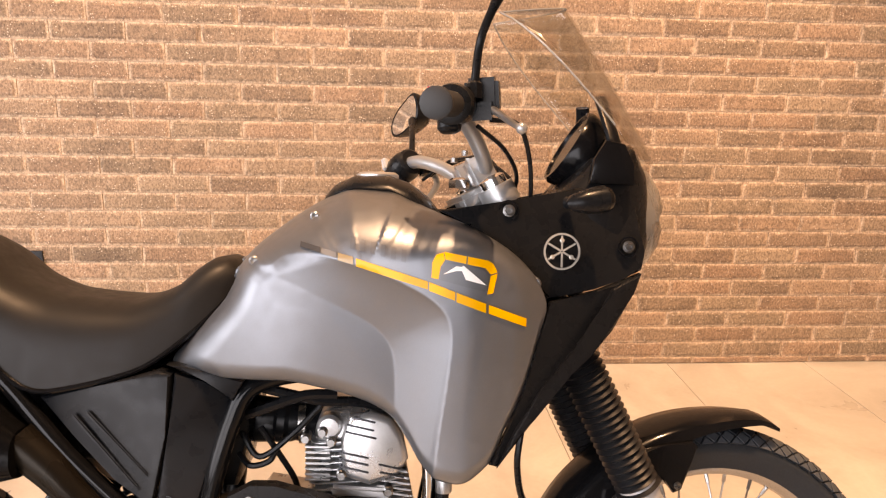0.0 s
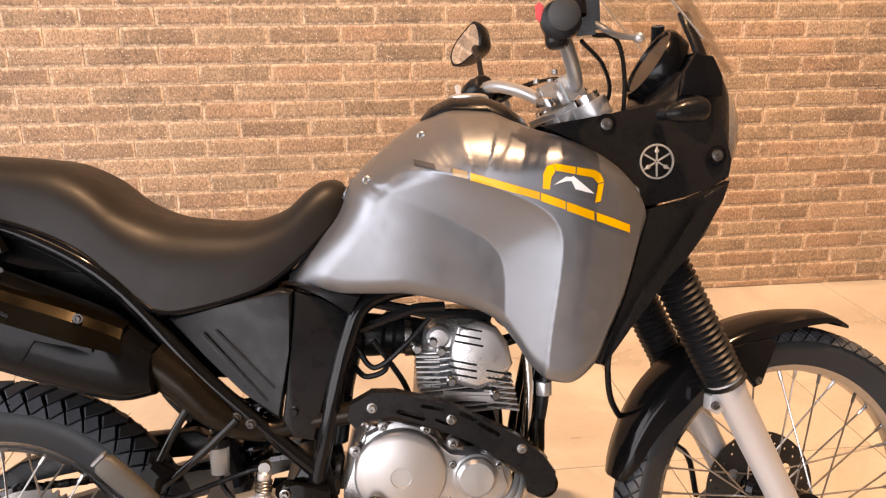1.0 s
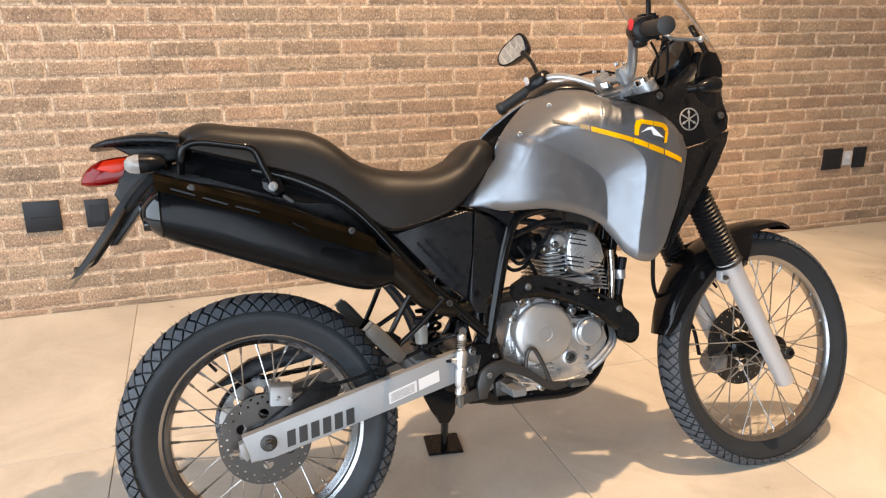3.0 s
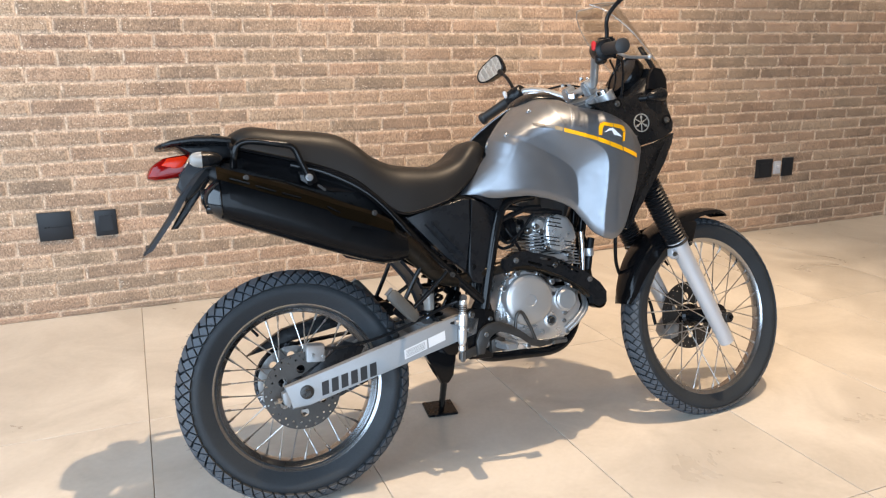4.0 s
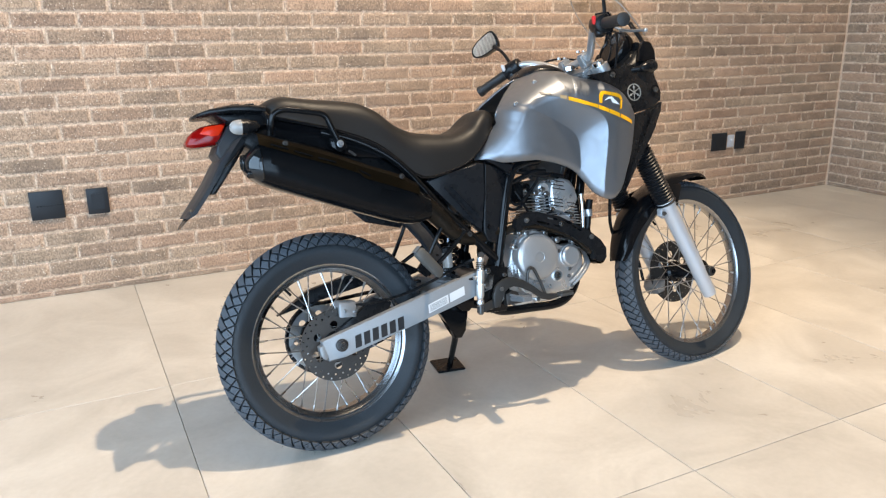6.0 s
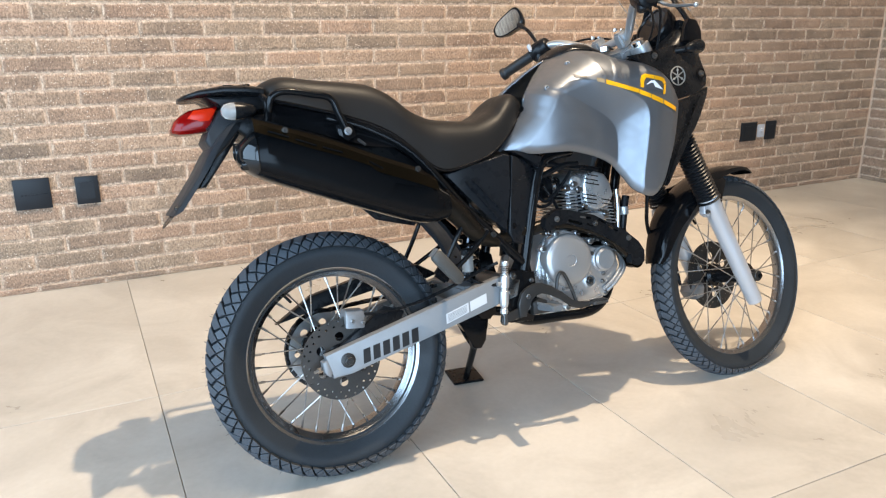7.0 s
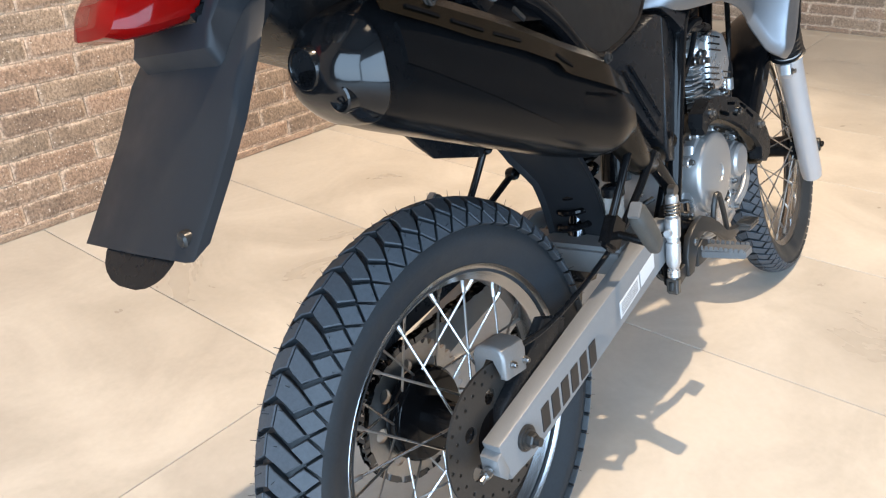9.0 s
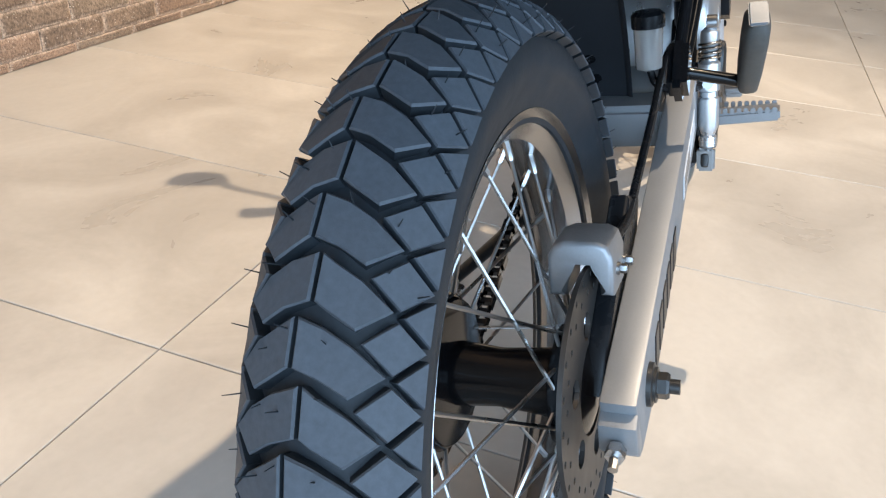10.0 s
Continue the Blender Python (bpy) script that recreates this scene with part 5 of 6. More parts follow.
def tank():
    nx, nz = 210, 140
    bm = bmesh.new()
    grid = []
    for i in range(nx + 1):
        x = 0.506 + (1.0775 - 0.506) * i / nx
        zt, zb = eased(TANK_TOP, x), eased(TANK_LOW, x)
        zs = [zb + (zt - zb) * j / nz for j in range(nz + 1)]
        grid.append([(x, max(tank_y(x, z), 0.0), z) for z in zs])
    for s in SIDES:
        rows = [[bm.verts.new((x, s * y, z)) for x, y, z in row] for row in grid]
        for a, b in zip(rows, rows[1:]):
            for j in range(nz):
                bm.faces.new((a[j], b[j], b[j + 1], a[j + 1]))
    bmesh.ops.remove_doubles(bm, verts=bm.verts, dist=0.0004)
    ob = part("tank_cover", bm, SILVER, bike, "silver-grey satin fuel tank and side cowls", 50)
    so = ob.modifiers.new("thickness", "SOLIDIFY")
    so.thickness, so.offset = 0.004, -1.0

    def decal(name, outline, material, label="", lift=0.0020):
        """A thin film that follows the flank."""
        xs = [p[0] for p in outline]
        bm = bmesh.new()
        n = max(int((max(xs) - min(xs)) / 0.006), 2)
        vs = [bm.verts.new((x, 0, z)) for x, z in outline]
        bm.faces.new(vs)
        for i in range(1, n):
            x = min(xs) + (max(xs) - min(xs)) * i / n
            bmesh.ops.bisect_plane(bm, geom=bm.verts[:] + bm.edges[:] + bm.faces[:], plane_co=(x, 0, 0), plane_no=(1, 0, 0))
        for z in [min(p[1] for p in outline) + 0.006 * k for k in range(1, 14)]:
            bmesh.ops.bisect_plane(bm, geom=bm.verts[:] + bm.edges[:] + bm.faces[:], plane_co=(0, 0, z), plane_no=(0, 0, 1))
        for v in bm.verts:
            v.co.y = -tank_y(v.co.x, v.co.z) - lift
        made = bmesh.ops.extrude_face_region(bm, geom=bm.faces[:])
        for v in made["geom"]:
            if isinstance(v, bmesh.types.BMVert):
                v.co.y -= 0.0006
        part(name, bm, material, ob, label)

    def band(x0, x1, zt, zb):
        """A stretch of the stripe that falls towards the front."""
        f = lambda x: 0.9975 - (x - 0.709) * 0.25 - max(x - 0.85, 0) * 0.13
        return [(x0, f(x0) + zb), (x1, f(x1) + zb), (x1, f(x1) + zt), (x0, f(x0) + zt)]

    decal("stripe", band(0.712, 0.742, 0.002, -0.006), DARK)
    decal("stripe", band(0.744, 0.766, 0.001, -0.007), GREY)
    decal("stripe", band(0.768, 0.790, 0.001, -0.010), AMBER)
    decal("stripe", band(0.794, 0.896, 0.000, -0.0115), YELLOW, "yellow stripe")
    decal("stripe", band(0.898, 0.935, 0.000, -0.0125), YELLOW, "yellow stripe")
    decal("stripe", band(0.937, 0.980, 0.000, -0.0135), YELLOW, "yellow stripe")
    decal("stripe", band(0.984, 1.042, 0.000, -0.0125), YELLOW, "yellow stripe")
    # broken yellow frame round a white peak
    decal("emblem_frame", [(0.901, 0.950), (0.911, 0.948), (0.914, 0.966), (0.920, 0.975), (0.918, 0.986), (0.908, 0.983), (0.902, 0.972)], YELLOW)
    decal("emblem_frame", [(0.919, 0.987), (0.921, 0.976), (0.950, 0.970), (0.951, 0.981)], YELLOW)
    decal("emblem_frame", [(0.953, 0.9805), (0.952, 0.9695), (0.978, 0.964), (0.986, 0.955), (0.996, 0.958), (0.990, 0.970), (0.982, 0.975)], YELLOW)
    decal("emblem_frame", [(0.986, 0.953), (0.996, 0.956), (0.990, 0.928), (0.981, 0.926)], YELLOW)
    decal("emblem_ground", [(0.913, 0.947), (0.916, 0.965), (0.923, 0.973), (0.976, 0.9625), (0.983, 0.953), (0.978, 0.930)], GREY_FILM)
    decal("emblem_peak", [(0.918, 0.9555), (0.936, 0.9668), (0.944, 0.9660), (0.946, 0.9680), (0.980, 0.9395), (0.950, 0.9475), (0.944, 0.9600), (0.936, 0.9600)], WHITE, "white mountain shape", 0.0040)
    for i in range(6):
        x = 0.785 + i * 0.0146
        z = 0.9985 - (x - 0.785) * 0.24
        decal("lettering", [(x, z - 0.0085), (x + 0.0070, z - 0.0102), (x + 0.0082, z + 0.0072), (x + 0.0012, z + 0.0090)], GREY_FILM, "faint grey slanted bars", 0.0004)
    for x, z in ((0.728, 1.035), (0.640, 0.968)):
        y = -tank_y(x, z)
        part("tank_bolt", lathe([(0.0075, 0.004), (0.0075, -0.003), (0.005, -0.005), (0.001, -0.003)], 14, "y", (x, y, z)), CALIPER, ob)

    # black cover on top with the filler cap
    loops = []
    for x, z, w, h in ((0.735, 1.066, 0.030, 0.004), (0.752, 1.080, 0.062, 0.008), (0.785, 1.0945, 0.080, 0.009), (0.840, 1.0945, 0.085, 0.010), (0.875, 1.080, 0.088, 0.012), (0.905, 1.056, 0.086, 0.014), (0.925, 1.034, 0.070, 0.010)):
        loops.append([Vector((x, w * math.copysign(abs(math.cos(a)) ** 0.7, math.cos(a)), z + h * math.copysign(abs(math.sin(a)) ** 0.8, math.sin(a)) - (w * math.cos(a)) ** 2 * 2.2)) for a in (2 * math.pi * j / 24 for j in range(24))])
    top = part("tank_top_cover", loft(loops), BLACK_MATT, ob, "black plastic tank top cover")
    part("filler_cap", lathe([(0.036, -0.006), (0.036, 0.006), (0.030, 0.010), (0.026, 0.008), (0.001, 0.009)], 28, "z", (0.820, 0, 1.099)), ALLOY, top, "brushed alloy fuel filler cap")


# bright orange-red that stands in for daylight passing through the red lens
ORANGE = mat("orange_red_lens_glow", (0.62, 0.022, 0.004), 0.18, Specular_IOR_Level=0.2)
BADGE = grain(mat("silver_badge_print", (0.50, 0.47, 0.42), 0.35, 0.6), 300, 0.08)
GREY_FILM = grain(mat("pale_grey_decal", (0.168, 0.178, 0.192), 0.41, 0.82), 300, 0.06)
tank()


def seat():
    top = [(-0.135, 1.006), (-0.115, 1.024), (-0.075, 1.036), (0.0, 1.026), (0.139, 1.010), (0.195, 0.986), (0.262, 0.934), (0.330, 0.908), (0.43, 0.899), (0.50, 0.920), (0.535, 0.950), (0.562, 0.966), (0.584, 0.968), (0.600, 0.958), (0.606, 0.946)]
    low = [(-0.135, 0.985), (-0.05, 0.962), (0.042, 0.936), (0.137, 0.903), (0.200, 0.868), (0.245, 0.822), (0.285, 0.782), (0.315, 0.768), (0.40, 0.783), (0.47, 0.803), (0.515, 0.836), (0.560, 0.876), (0.590, 0.912), (0.606, 0.934)]
    wide = [(-0.135, 0.070), (-0.10, 0.105), (0.0, 0.118), (0.14, 0.122), (0.25, 0.130), (0.33, 0.135), (0.43, 0.128), (0.52, 0.108), (0.57, 0.088), (0.606, 0.060)]
    loops = []
    n = 60
    for i in range(n + 1):
        x = -0.135 + 0.741 * i / n
        zt, zb, w = eased(top, x), eased(low, x), eased(wide, x)
        h = zt - zb
        row = []
        for j in range(25):
            a = math.pi * j / 24
            c, s = math.cos(a), math.sin(a)
            e = 0.60 - 0.20 * ramp(0.03, 0.09, h)
            y = w * math.copysign(abs(c) ** 0.55, c) * (1 - 0.10 * s)
            row.append(Vector((x, y, zb + h * (s ** e))))
        row += [Vector((x, -w * 0.6, zb - 0.004)), Vector((x, 0, zb - 0.006)), Vector((x, w * 0.6, zb - 0.004))]
        loops.append(row)
    ob = part("seat", loft(loops), VINYL, bike, "long stepped black vinyl seat", 55)
    for s in SIDES:
        line = [(x, s * (blended(wide, x) + 0.001), blended(low, x) - 0.003) for x in [-0.10 + 0.69 * i / 40 for i in range(41)]]
        part("piping", sweep(bmesh.new(), line, 0.0042, 8), BLACK_GLOSS, ob)


seat()


def side_panels():
    for s in SIDES:
        f = lambda x, z: s * (0.128 + 0.010 * math.sin((x - 0.32) / 0.30 * math.pi))
        outline = [(0.318, 0.760), (0.41, 0.778), (0.495, 0.800), (0.515, 0.794), (0.505, 0.700), (0.487, 0.585), (0.430, 0.636), (0.37, 0.702)]
        ob = part("side_panel", prism(outline, f, lambda x, z: s * 0.105, 0.005), PANEL_PLASTIC, bike, "matt black plastic side panel")
        front = [(0.518, 0.795), (0.560, 0.782), (0.600, 0.755), (0.592, 0.725), (0.578, 0.690), (0.540, 0.545), (0.505, 0.555), (0.490, 0.588), (0.509, 0.700)]
        part("front_panel", prism(front, lambda x, z: s * (0.138 - (x - 0.50) * 0.22), lambda x, z: s * 0.100, 0.005), PANEL_PLASTIC, ob)
        lid = [(0.505, 0.808), (0.53, 0.806), (0.622, 0.783), (0.604, 0.752), (0.563, 0.787)]
        part("upper_trim", prism(lid, s * 0.132, s * 0.100, 0.003), PANEL_PLASTIC, ob)
        for k in range(2):
            a, b = Vector((0.372 + k * 0.020, 0, 0.735 + k * 0.004)), Vector((0.468 + k * 0.012, 0, 0.618 + k * 0.022))
            mid = (a + b) / 2
            turn = Matrix.Rotation(math.atan2(-(b - a).z, (b - a).x), 4, "Y")
            part("rib", box(((b - a).length, 0.006, 0.006), (mid.x, s * 0.1385, mid.z), 0.002, turn), PANEL_PLASTIC, ob)
        if s < 0:
            hexagon("panel_bolt", (0.508, -0.134, 0.600), 0.008, 0.008, ob, BLACK_GLOSS)
        tail = [(-0.125, 0.975), (-0.05, 0.955), (0.042, 0.930), (0.137, 0.897), (0.200, 0.860), (0.240, 0.818), (0.205, 0.838), (0.120, 0.845), (0.05, 0.868), (-0.05, 0.905), (-0.14, 0.935)]
        part("tail_cowl", prism(tail, lambda x, z: s * (0.121 - max(-x, 0) * 0.2 - (z - 0.86) * 0.34), lambda x, z: s * 0.06, 0.006), BLACK_GLOSS, bike, "gloss black tail side cowl")
        grab = part("grab_rail", tube([(-0.128, s * 0.128, 0.925), (-0.124, s * 0.140, 0.955), (-0.116, s * 0.146, 0.978), (-0.086, s * 0.150, 0.988), (-0.02, s * 0.152, 0.978), (0.022, s * 0.152, 0.967), (0.040, s * 0.150, 0.930), (0.058, s * 0.146, 0.888)], 0.0085, 12), BLACK_FRAME, bike, "black steel grab rail")
        part("mount", prism([(0.035, 0.905), (0.075, 0.905), (0.085, 0.875), (0.060, 0.862), (0.038, 0.880)], s * 0.138, s * 0.112, 0.003), BLACK_FRAME, grab)
        if s < 0:
            hexagon("grab_bolt", (0.058, -0.152, 0.886), 0.009, 0.014, grab, CALIPER)
            part("shield_clip", box((0.026, 0.004, 0.007), (0.086, -0.166, 0.857), 0.0015, Matrix.Rotation(radians(38), 4, "Y")), PEDAL, grab)
    under = [(-0.22, 0.935), (-0.10, 0.955), (0.20, 0.84), (0.40, 0.72), (0.40, 0.64), (0.30, 0.65), (0.12, 0.75), (-0.05, 0.83), (-0.16, 0.875)]
    cover = [(0.020, 0.800), (0.062, 0.770), (0.123, 0.724), (0.168, 0.676), (0.200, 0.646), (0.318, 0.614), (0.352, 0.660), (0.300, 0.740), (0.180, 0.840), (0.060, 0.870)]
    part("under_cover", prism(cover, 0.112, 0.121, 0.003), PANEL_PLASTIC, bike, "dark plastic cover under the tail")
    part("undertail", prism(under, -0.074, 0.074, 0.012), BLACK_MATT, bike, "black plastic undertail")


side_panels()


def tail():
    # rack
    loops = []
    for x, w, z, h in ((-0.312, 0.028, 0.992, 0.005), (-0.300, 0.062, 0.995, 0.007), (-0.27, 0.088, 1.000, 0.010), (-0.22, 0.102, 1.004, 0.013), (-0.17, 0.108, 1.002, 0.015), (-0.125, 0.106, 0.996, 0.014)):
        loops.append([Vector((x, w * math.copysign(abs(math.cos(a)) ** 0.5, math.cos(a)), z + h * math.copysign(abs(math.sin(a)) ** 0.7, math.sin(a)))) for a in (2 * math.pi * j / 28 for j in range(28))])
    rack = part("rear_rack", loft(loops), BLACK_MATT, bike, "black moulded rear luggage rack")
    base = [(-0.262, 0.992), (-0.118, 0.992), (-0.112, 0.958), (-0.170, 0.950), (-0.222, 0.966)]
    part("rack_base", prism(base, -0.082, 0.082, 0.008), BLACK_MATT, rack, "black plastic base of the rack")
    for s in SIDES:
        part("rack_arm", tube([(-0.13, s * 0.10, 0.985), (-0.125, s * 0.125, 0.965), (-0.128, s * 0.128, 0.925)], 0.009, 10), BLACK_FRAME, rack)
        for x in (-0.20, -0.16):
            part("rack_slot", box((0.024, 0.045, 0.004), (x, s * 0.045, 1.0165), 0.001), BLACK_GLOSS, rack)
    # tail light
    loops = []
    for x, w, zb, zt, lean in ((-0.329, 0.024, 0.924, 0.944, 0.5), (-0.320, 0.040, 0.914, 0.958, 0.6), (-0.304, 0.049, 0.909, 0.967, 0.5), (-0.280, 0.054, 0.909, 0.971, 0.5), (-0.243, 0.053, 0.914, 0.974, 0.54)):
        row = []
        for j in range(24):
            a = 2 * math.pi * j / 24
            c, sn = math.cos(a), math.sin(a)
            z = (zb + zt) / 2 + (zt - zb) / 2 * math.copysign(abs(sn) ** 0.5, sn)
            row.append(Vector((x + lean * (z - 0.942), w * math.copysign(abs(c) ** 0.45, c), z)))
        loops.append(row)
    light = part("tail_light", loft(loops), RED, bike, "red tail light lens", 24)
    # added piece: its orange colour imitates light glowing through the lens
    part("lens_glow", prism([(-0.300, 0.946), (-0.270, 0.936), (-0.250, 0.938), (-0.232, 0.962), (-0.240, 0.968), (-0.284, 0.964)], -0.046, -0.0545, 0.003), ORANGE, light, "orange-red piece for daylight glowing through the lens")
    part("lamp_base", box((0.050, 0.110, 0.030), (-0.235, 0, 0.925), 0.006, Matrix.Rotation(radians(-25), 4, "Y")), BLACK_MATT, light)
    # number plate carrier, bare
    loops = []
    for x, z, w in ((-0.205, 0.930, 0.070), (-0.222, 0.916, 0.080), (-0.242, 0.896, 0.093), (-0.270, 0.862, 0.103), (-0.301, 0.815, 0.105), (-0.336, 0.770, 0.105), (-0.375, 0.722, 0.104)):
        loops.append([Vector((x + dx, w * y, z + dz)) for y, dx, dz in ((-1, 0.024, 0.010), (-1, 0.004, 0.0), (-0.94, 0, 0), (0, -0.002, 0), (0.94, 0, 0), (1, 0.004, 0.0), (1, 0.024, 0.010), (0.94, 0.022, 0.009), (0.90, 0.008, 0.003), (0, 0.006, 0.003), (-0.90, 0.008, 0.003), (-0.94, 0.022, 0.009))])
    loops = [[p + Vector((0.010, -0.006, 0)) * (i / 6) for p in loop] for i, loop in enumerate(loops)]
    plate = part("plate_carrier", loft(loops), PLATE, bike, "bare dark grey plastic number plate carrier")
    neck = [(-0.268, 0.890), (-0.258, 0.911), (-0.226, 0.962), (-0.160, 0.956), (-0.184, 0.916), (-0.213, 0.878), (-0.246, 0.850)]
    part("neck", prism(neck, -0.074, 0.072, 0.008, seg=3), PLATE, plate, "dark grey plastic neck under the tail light")
    part("spine", prism([(-0.150, 0.945), (-0.180, 0.945), (-0.246, 0.850), (-0.292, 0.780), (-0.275, 0.780), (-0.222, 0.850)], -0.045, 0.045, 0.006), BLACK_MATT, plate)
    flap = loft([[Vector((x, y0 * w - 0.010, z)) + Vector((t + 0.012, 0, t)) for y0, t in ((-1, 0), (0, 0), (1, 0), (1, 0.003), (0, 0.003), (-1, 0.003))] for x, z, w in ((-0.352, 0.742, 0.066), (-0.375, 0.716, 0.065), (-0.383, 0.707, 0.058), (-0.388, 0.701, 0.048), (-0.392, 0.696, 0.034), (-0.394, 0.693, 0.016))])
    part("flap", flap, BLACK_MATT, plate, "small rounded black mud flap")
    part("plate_bolt", lathe([(0.0085, 0.004), (0.0085, -0.003), (0.0055, -0.005), (0.001, -0.003)], 16, "x", (-0.353, -0.092, 0.738)), PEDAL, plate)
    for s in SIDES:
        st = tube([(-0.150, s * 0.05, 0.940), (-0.165, s * 0.09, 0.945), (-0.180, s * 0.128, 0.948)], 0.010, 10)
        stalk = part("rear_indicator", st, BLACK_MATT, bike, "rear indicator on a black stalk")
        y = s * 0.142
        prof = [(0.004, 0.050), (0.014, 0.040), (0.0190, 0.020), (0.0208, 0.0)]
        part("shell", lathe(prof, 20, "x", (-0.205, y, 0.949)), BLACK_MATT, stalk)
        part("lens", lathe([(0.0205, 0.0), (0.020, -0.010), (0.0165, -0.022), (0.009, -0.029), (0.002, -0.030)], 20, "x", (-0.205, y, 0.949)), LENS, stalk, "clear indicator lens")


tail()


def fairing():
    for s in SIDES:
        f = lambda x, z: s * (0.178 - max(x - 0.93, 0) * 0.18 - max(z - 1.0, 0) * 0.35)
        g = lambda x, z: f(x, z) - s * 0.012
        outline = [(0.912, 1.046), (0.96, 1.052), (1.024, 1.062), (1.09, 1.074), (1.154, 1.087), (1.205, 1.080), (1.234, 1.050), (1.246, 0.985), (1.240, 0.955), (1.205, 0.940), (1.160, 0.926), (1.110, 0.917), (1.083, 0.912), (1.080, 0.928), (1.060, 0.957), (1.025, 0.990), (0.965, 1.026)]
        side = part("side_fairing", prism(outline, f, g, 0.004), BLACK_MATT, bike, "satin black side fairing")
        spear = [(1.084, 0.909), (1.110, 0.914), (1.160, 0.923), (1.238, 0.950), (1.222, 0.918), (1.188, 0.862), (1.150, 0.825), (1.120, 0.800), (1.060, 0.735), (1.003, 0.664), (0.992, 0.667), (1.020, 0.722), (1.044, 0.777), (1.070, 0.860)]
        h = lambda x, z: s * (0.190 - max(x - 1.02, 0) * 0.30)
        part("lower_wing", prism(spear, h, lambda x, z: h(x, z) - s * 0.02, 0.005), BLACK_MATT, side, "black lower fairing wing")
        ridge = [(1.238, 0.950), (1.222, 0.918), (1.188, 0.862), (1.150, 0.825), (1.120, 0.800), (1.060, 0.735), (1.003, 0.664), (1.030, 0.720), (1.072, 0.782), (1.118, 0.832), (1.155, 0.875), (1.185, 0.926)]
        part("wing_edge", prism(ridge, lambda x, z: h(x, z) + s * 0.009, lambda x, z: h(x, z) - s * 0.01, 0.006), BLACK_MATT, side, "raised leading edge of the wing")
        if s < 0:
            y = f(1.105, 0.985) - 0.0005
            m = lathe([(0.0285, 0), (0.0285, -0.0025), (0.0255, -0.0025), (0.0255, 0)], 40, "y", (1.105, y, 0.985), None, True)
            badge = part("badge", m, BADGE, bike, "round silver badge with radiating bars")
            for j in range(6):
                a = radians(30 + 60 * j)
                d = Vector((math.cos(a), 0, math.sin(a)))
                part("bar", box((0.0235, 0.002, 0.0030), Vector((1.105, y - 0.001, 0.985)) + d * 0.0128, 0.0005, Matrix.Rotation(-a, 4, "Y")), BADGE, badge)
            for j in range(3):
                a = radians(90 + 120 * j)
                d = Vector((math.cos(a), 0, math.sin(a)))
                part("stud", lathe([(0.0036, 0), (0.0036, -0.0024), (0.0028, -0.0028)], 12, "y", Vector((1.105, y, 0.985)) + d * 0.0170), BADGE, badge)
            for x, z in ((1.0225, 1.0465), (1.2155, 0.992)):
                hexagon("fairing_bolt", (x, f(x, z) - 0.0005, z), 0.0085, 0.009, side)
                part("bolt_well", lathe([(0.0165, 0.002), (0.0165, -0.0012), (0.0135, -0.0012), (0.0135, 0.002)], 24, "y", (x, f(x, z), z), None, True), BLACK_GLOSS, side)
        # front indicator
        ind = part("front_indicator", tube([(1.115, s * 0.135, 1.060), (1.130, s * 0.160, 1.060), (1.140, s * 0.172, 1.062)], 0.010, 10), BLACK_MATT, bike, "front indicator with black shell")
        tilt = Matrix.Translation((1.150, s * 0.185, 1.064)) @ Matrix.Rotation(radians(-8), 4, "Y") @ Matrix.Rotation(radians(-12 * s), 4, "Z")
        part("shell", lathe([(0.003, -0.052), (0.012, -0.044), (0.018, -0.022), (0.0205, 0.0), (0.0205, 0.010)], 20, "x"), BLACK_MATT, ind, at=tilt)
        part("lens", lathe([(0.0205, 0.010), (0.018, 0.017), (0.012, 0.022), (0.003, 0.024)], 20, "x"), BLACK_GLOSS, ind, "dark smoked indicator lens", at=tilt)

    # nose with headlight
    loops = []
    for x, zb, zt, w in ((1.120, 0.96, 1.085, 0.105), (1.170, 0.945, 1.140, 0.120), (1.215, 0.940, 1.160, 0.118), (1.245, 0.950, 1.160, 0.105), (1.268, 0.962, 1.120, 0.080), (1.280, 0.985, 1.075, 0.050)):
        cz, hz = (zb + zt) / 2, (zt - zb) / 2
        loops.append([Vector((x - 0.25 * abs(math.cos(a)) ** 2 * w * 0.5, w * math.copysign(abs(math.cos(a)) ** 0.7, math.cos(a)), cz + hz * math.copysign(abs(math.sin(a)) ** 0.7, math.sin(a)))) for a in (2 * math.pi * j / 32 for j in range(32))])
    nose = part("nose_cowl", loft(loops), BLACK_MATT, bike, "black nose cowl")
    lens = []
    for x, zb, zt, w in ((1.238, 0.938, 1.150, 0.116), (1.262, 0.944, 1.138, 0.111), (1.290, 0.960, 1.115, 0.092), (1.308, 0.988, 1.085, 0.062), (1.316, 1.02, 1.055, 0.030)):
        cz, hz = (zb + zt) / 2, (zt - zb) / 2
        lens.append([Vector((x - 0.05 * abs(math.cos(a)) * w / 0.09, w * math.cos(a), cz + hz * math.sin(a))) for a in (2 * math.pi * j / 28 for j in range(28))])
    part("headlight", loft(lens), LENS, nose, "clear headlight lens")
    for s in SIDES:
        blade = [(1.150, 1.090), (1.158, 1.130), (1.176, 1.158), (1.206, 1.152), (1.222, 1.120), (1.222, 1.088)]
        part("nose_trim", prism(blade, s * 0.132, s * 0.115, 0.003), BLACK_GLOSS, nose)
        part("screen_strut", tube([(1.185, s * 0.057, 1.233), (1.188, s * 0.066, 1.216), (1.193, s * 0.090, 1.180), (1.197, s * 0.106, 1.150)], 0.0120, 10, 4, 0.6), BLACK_MATT, nose)
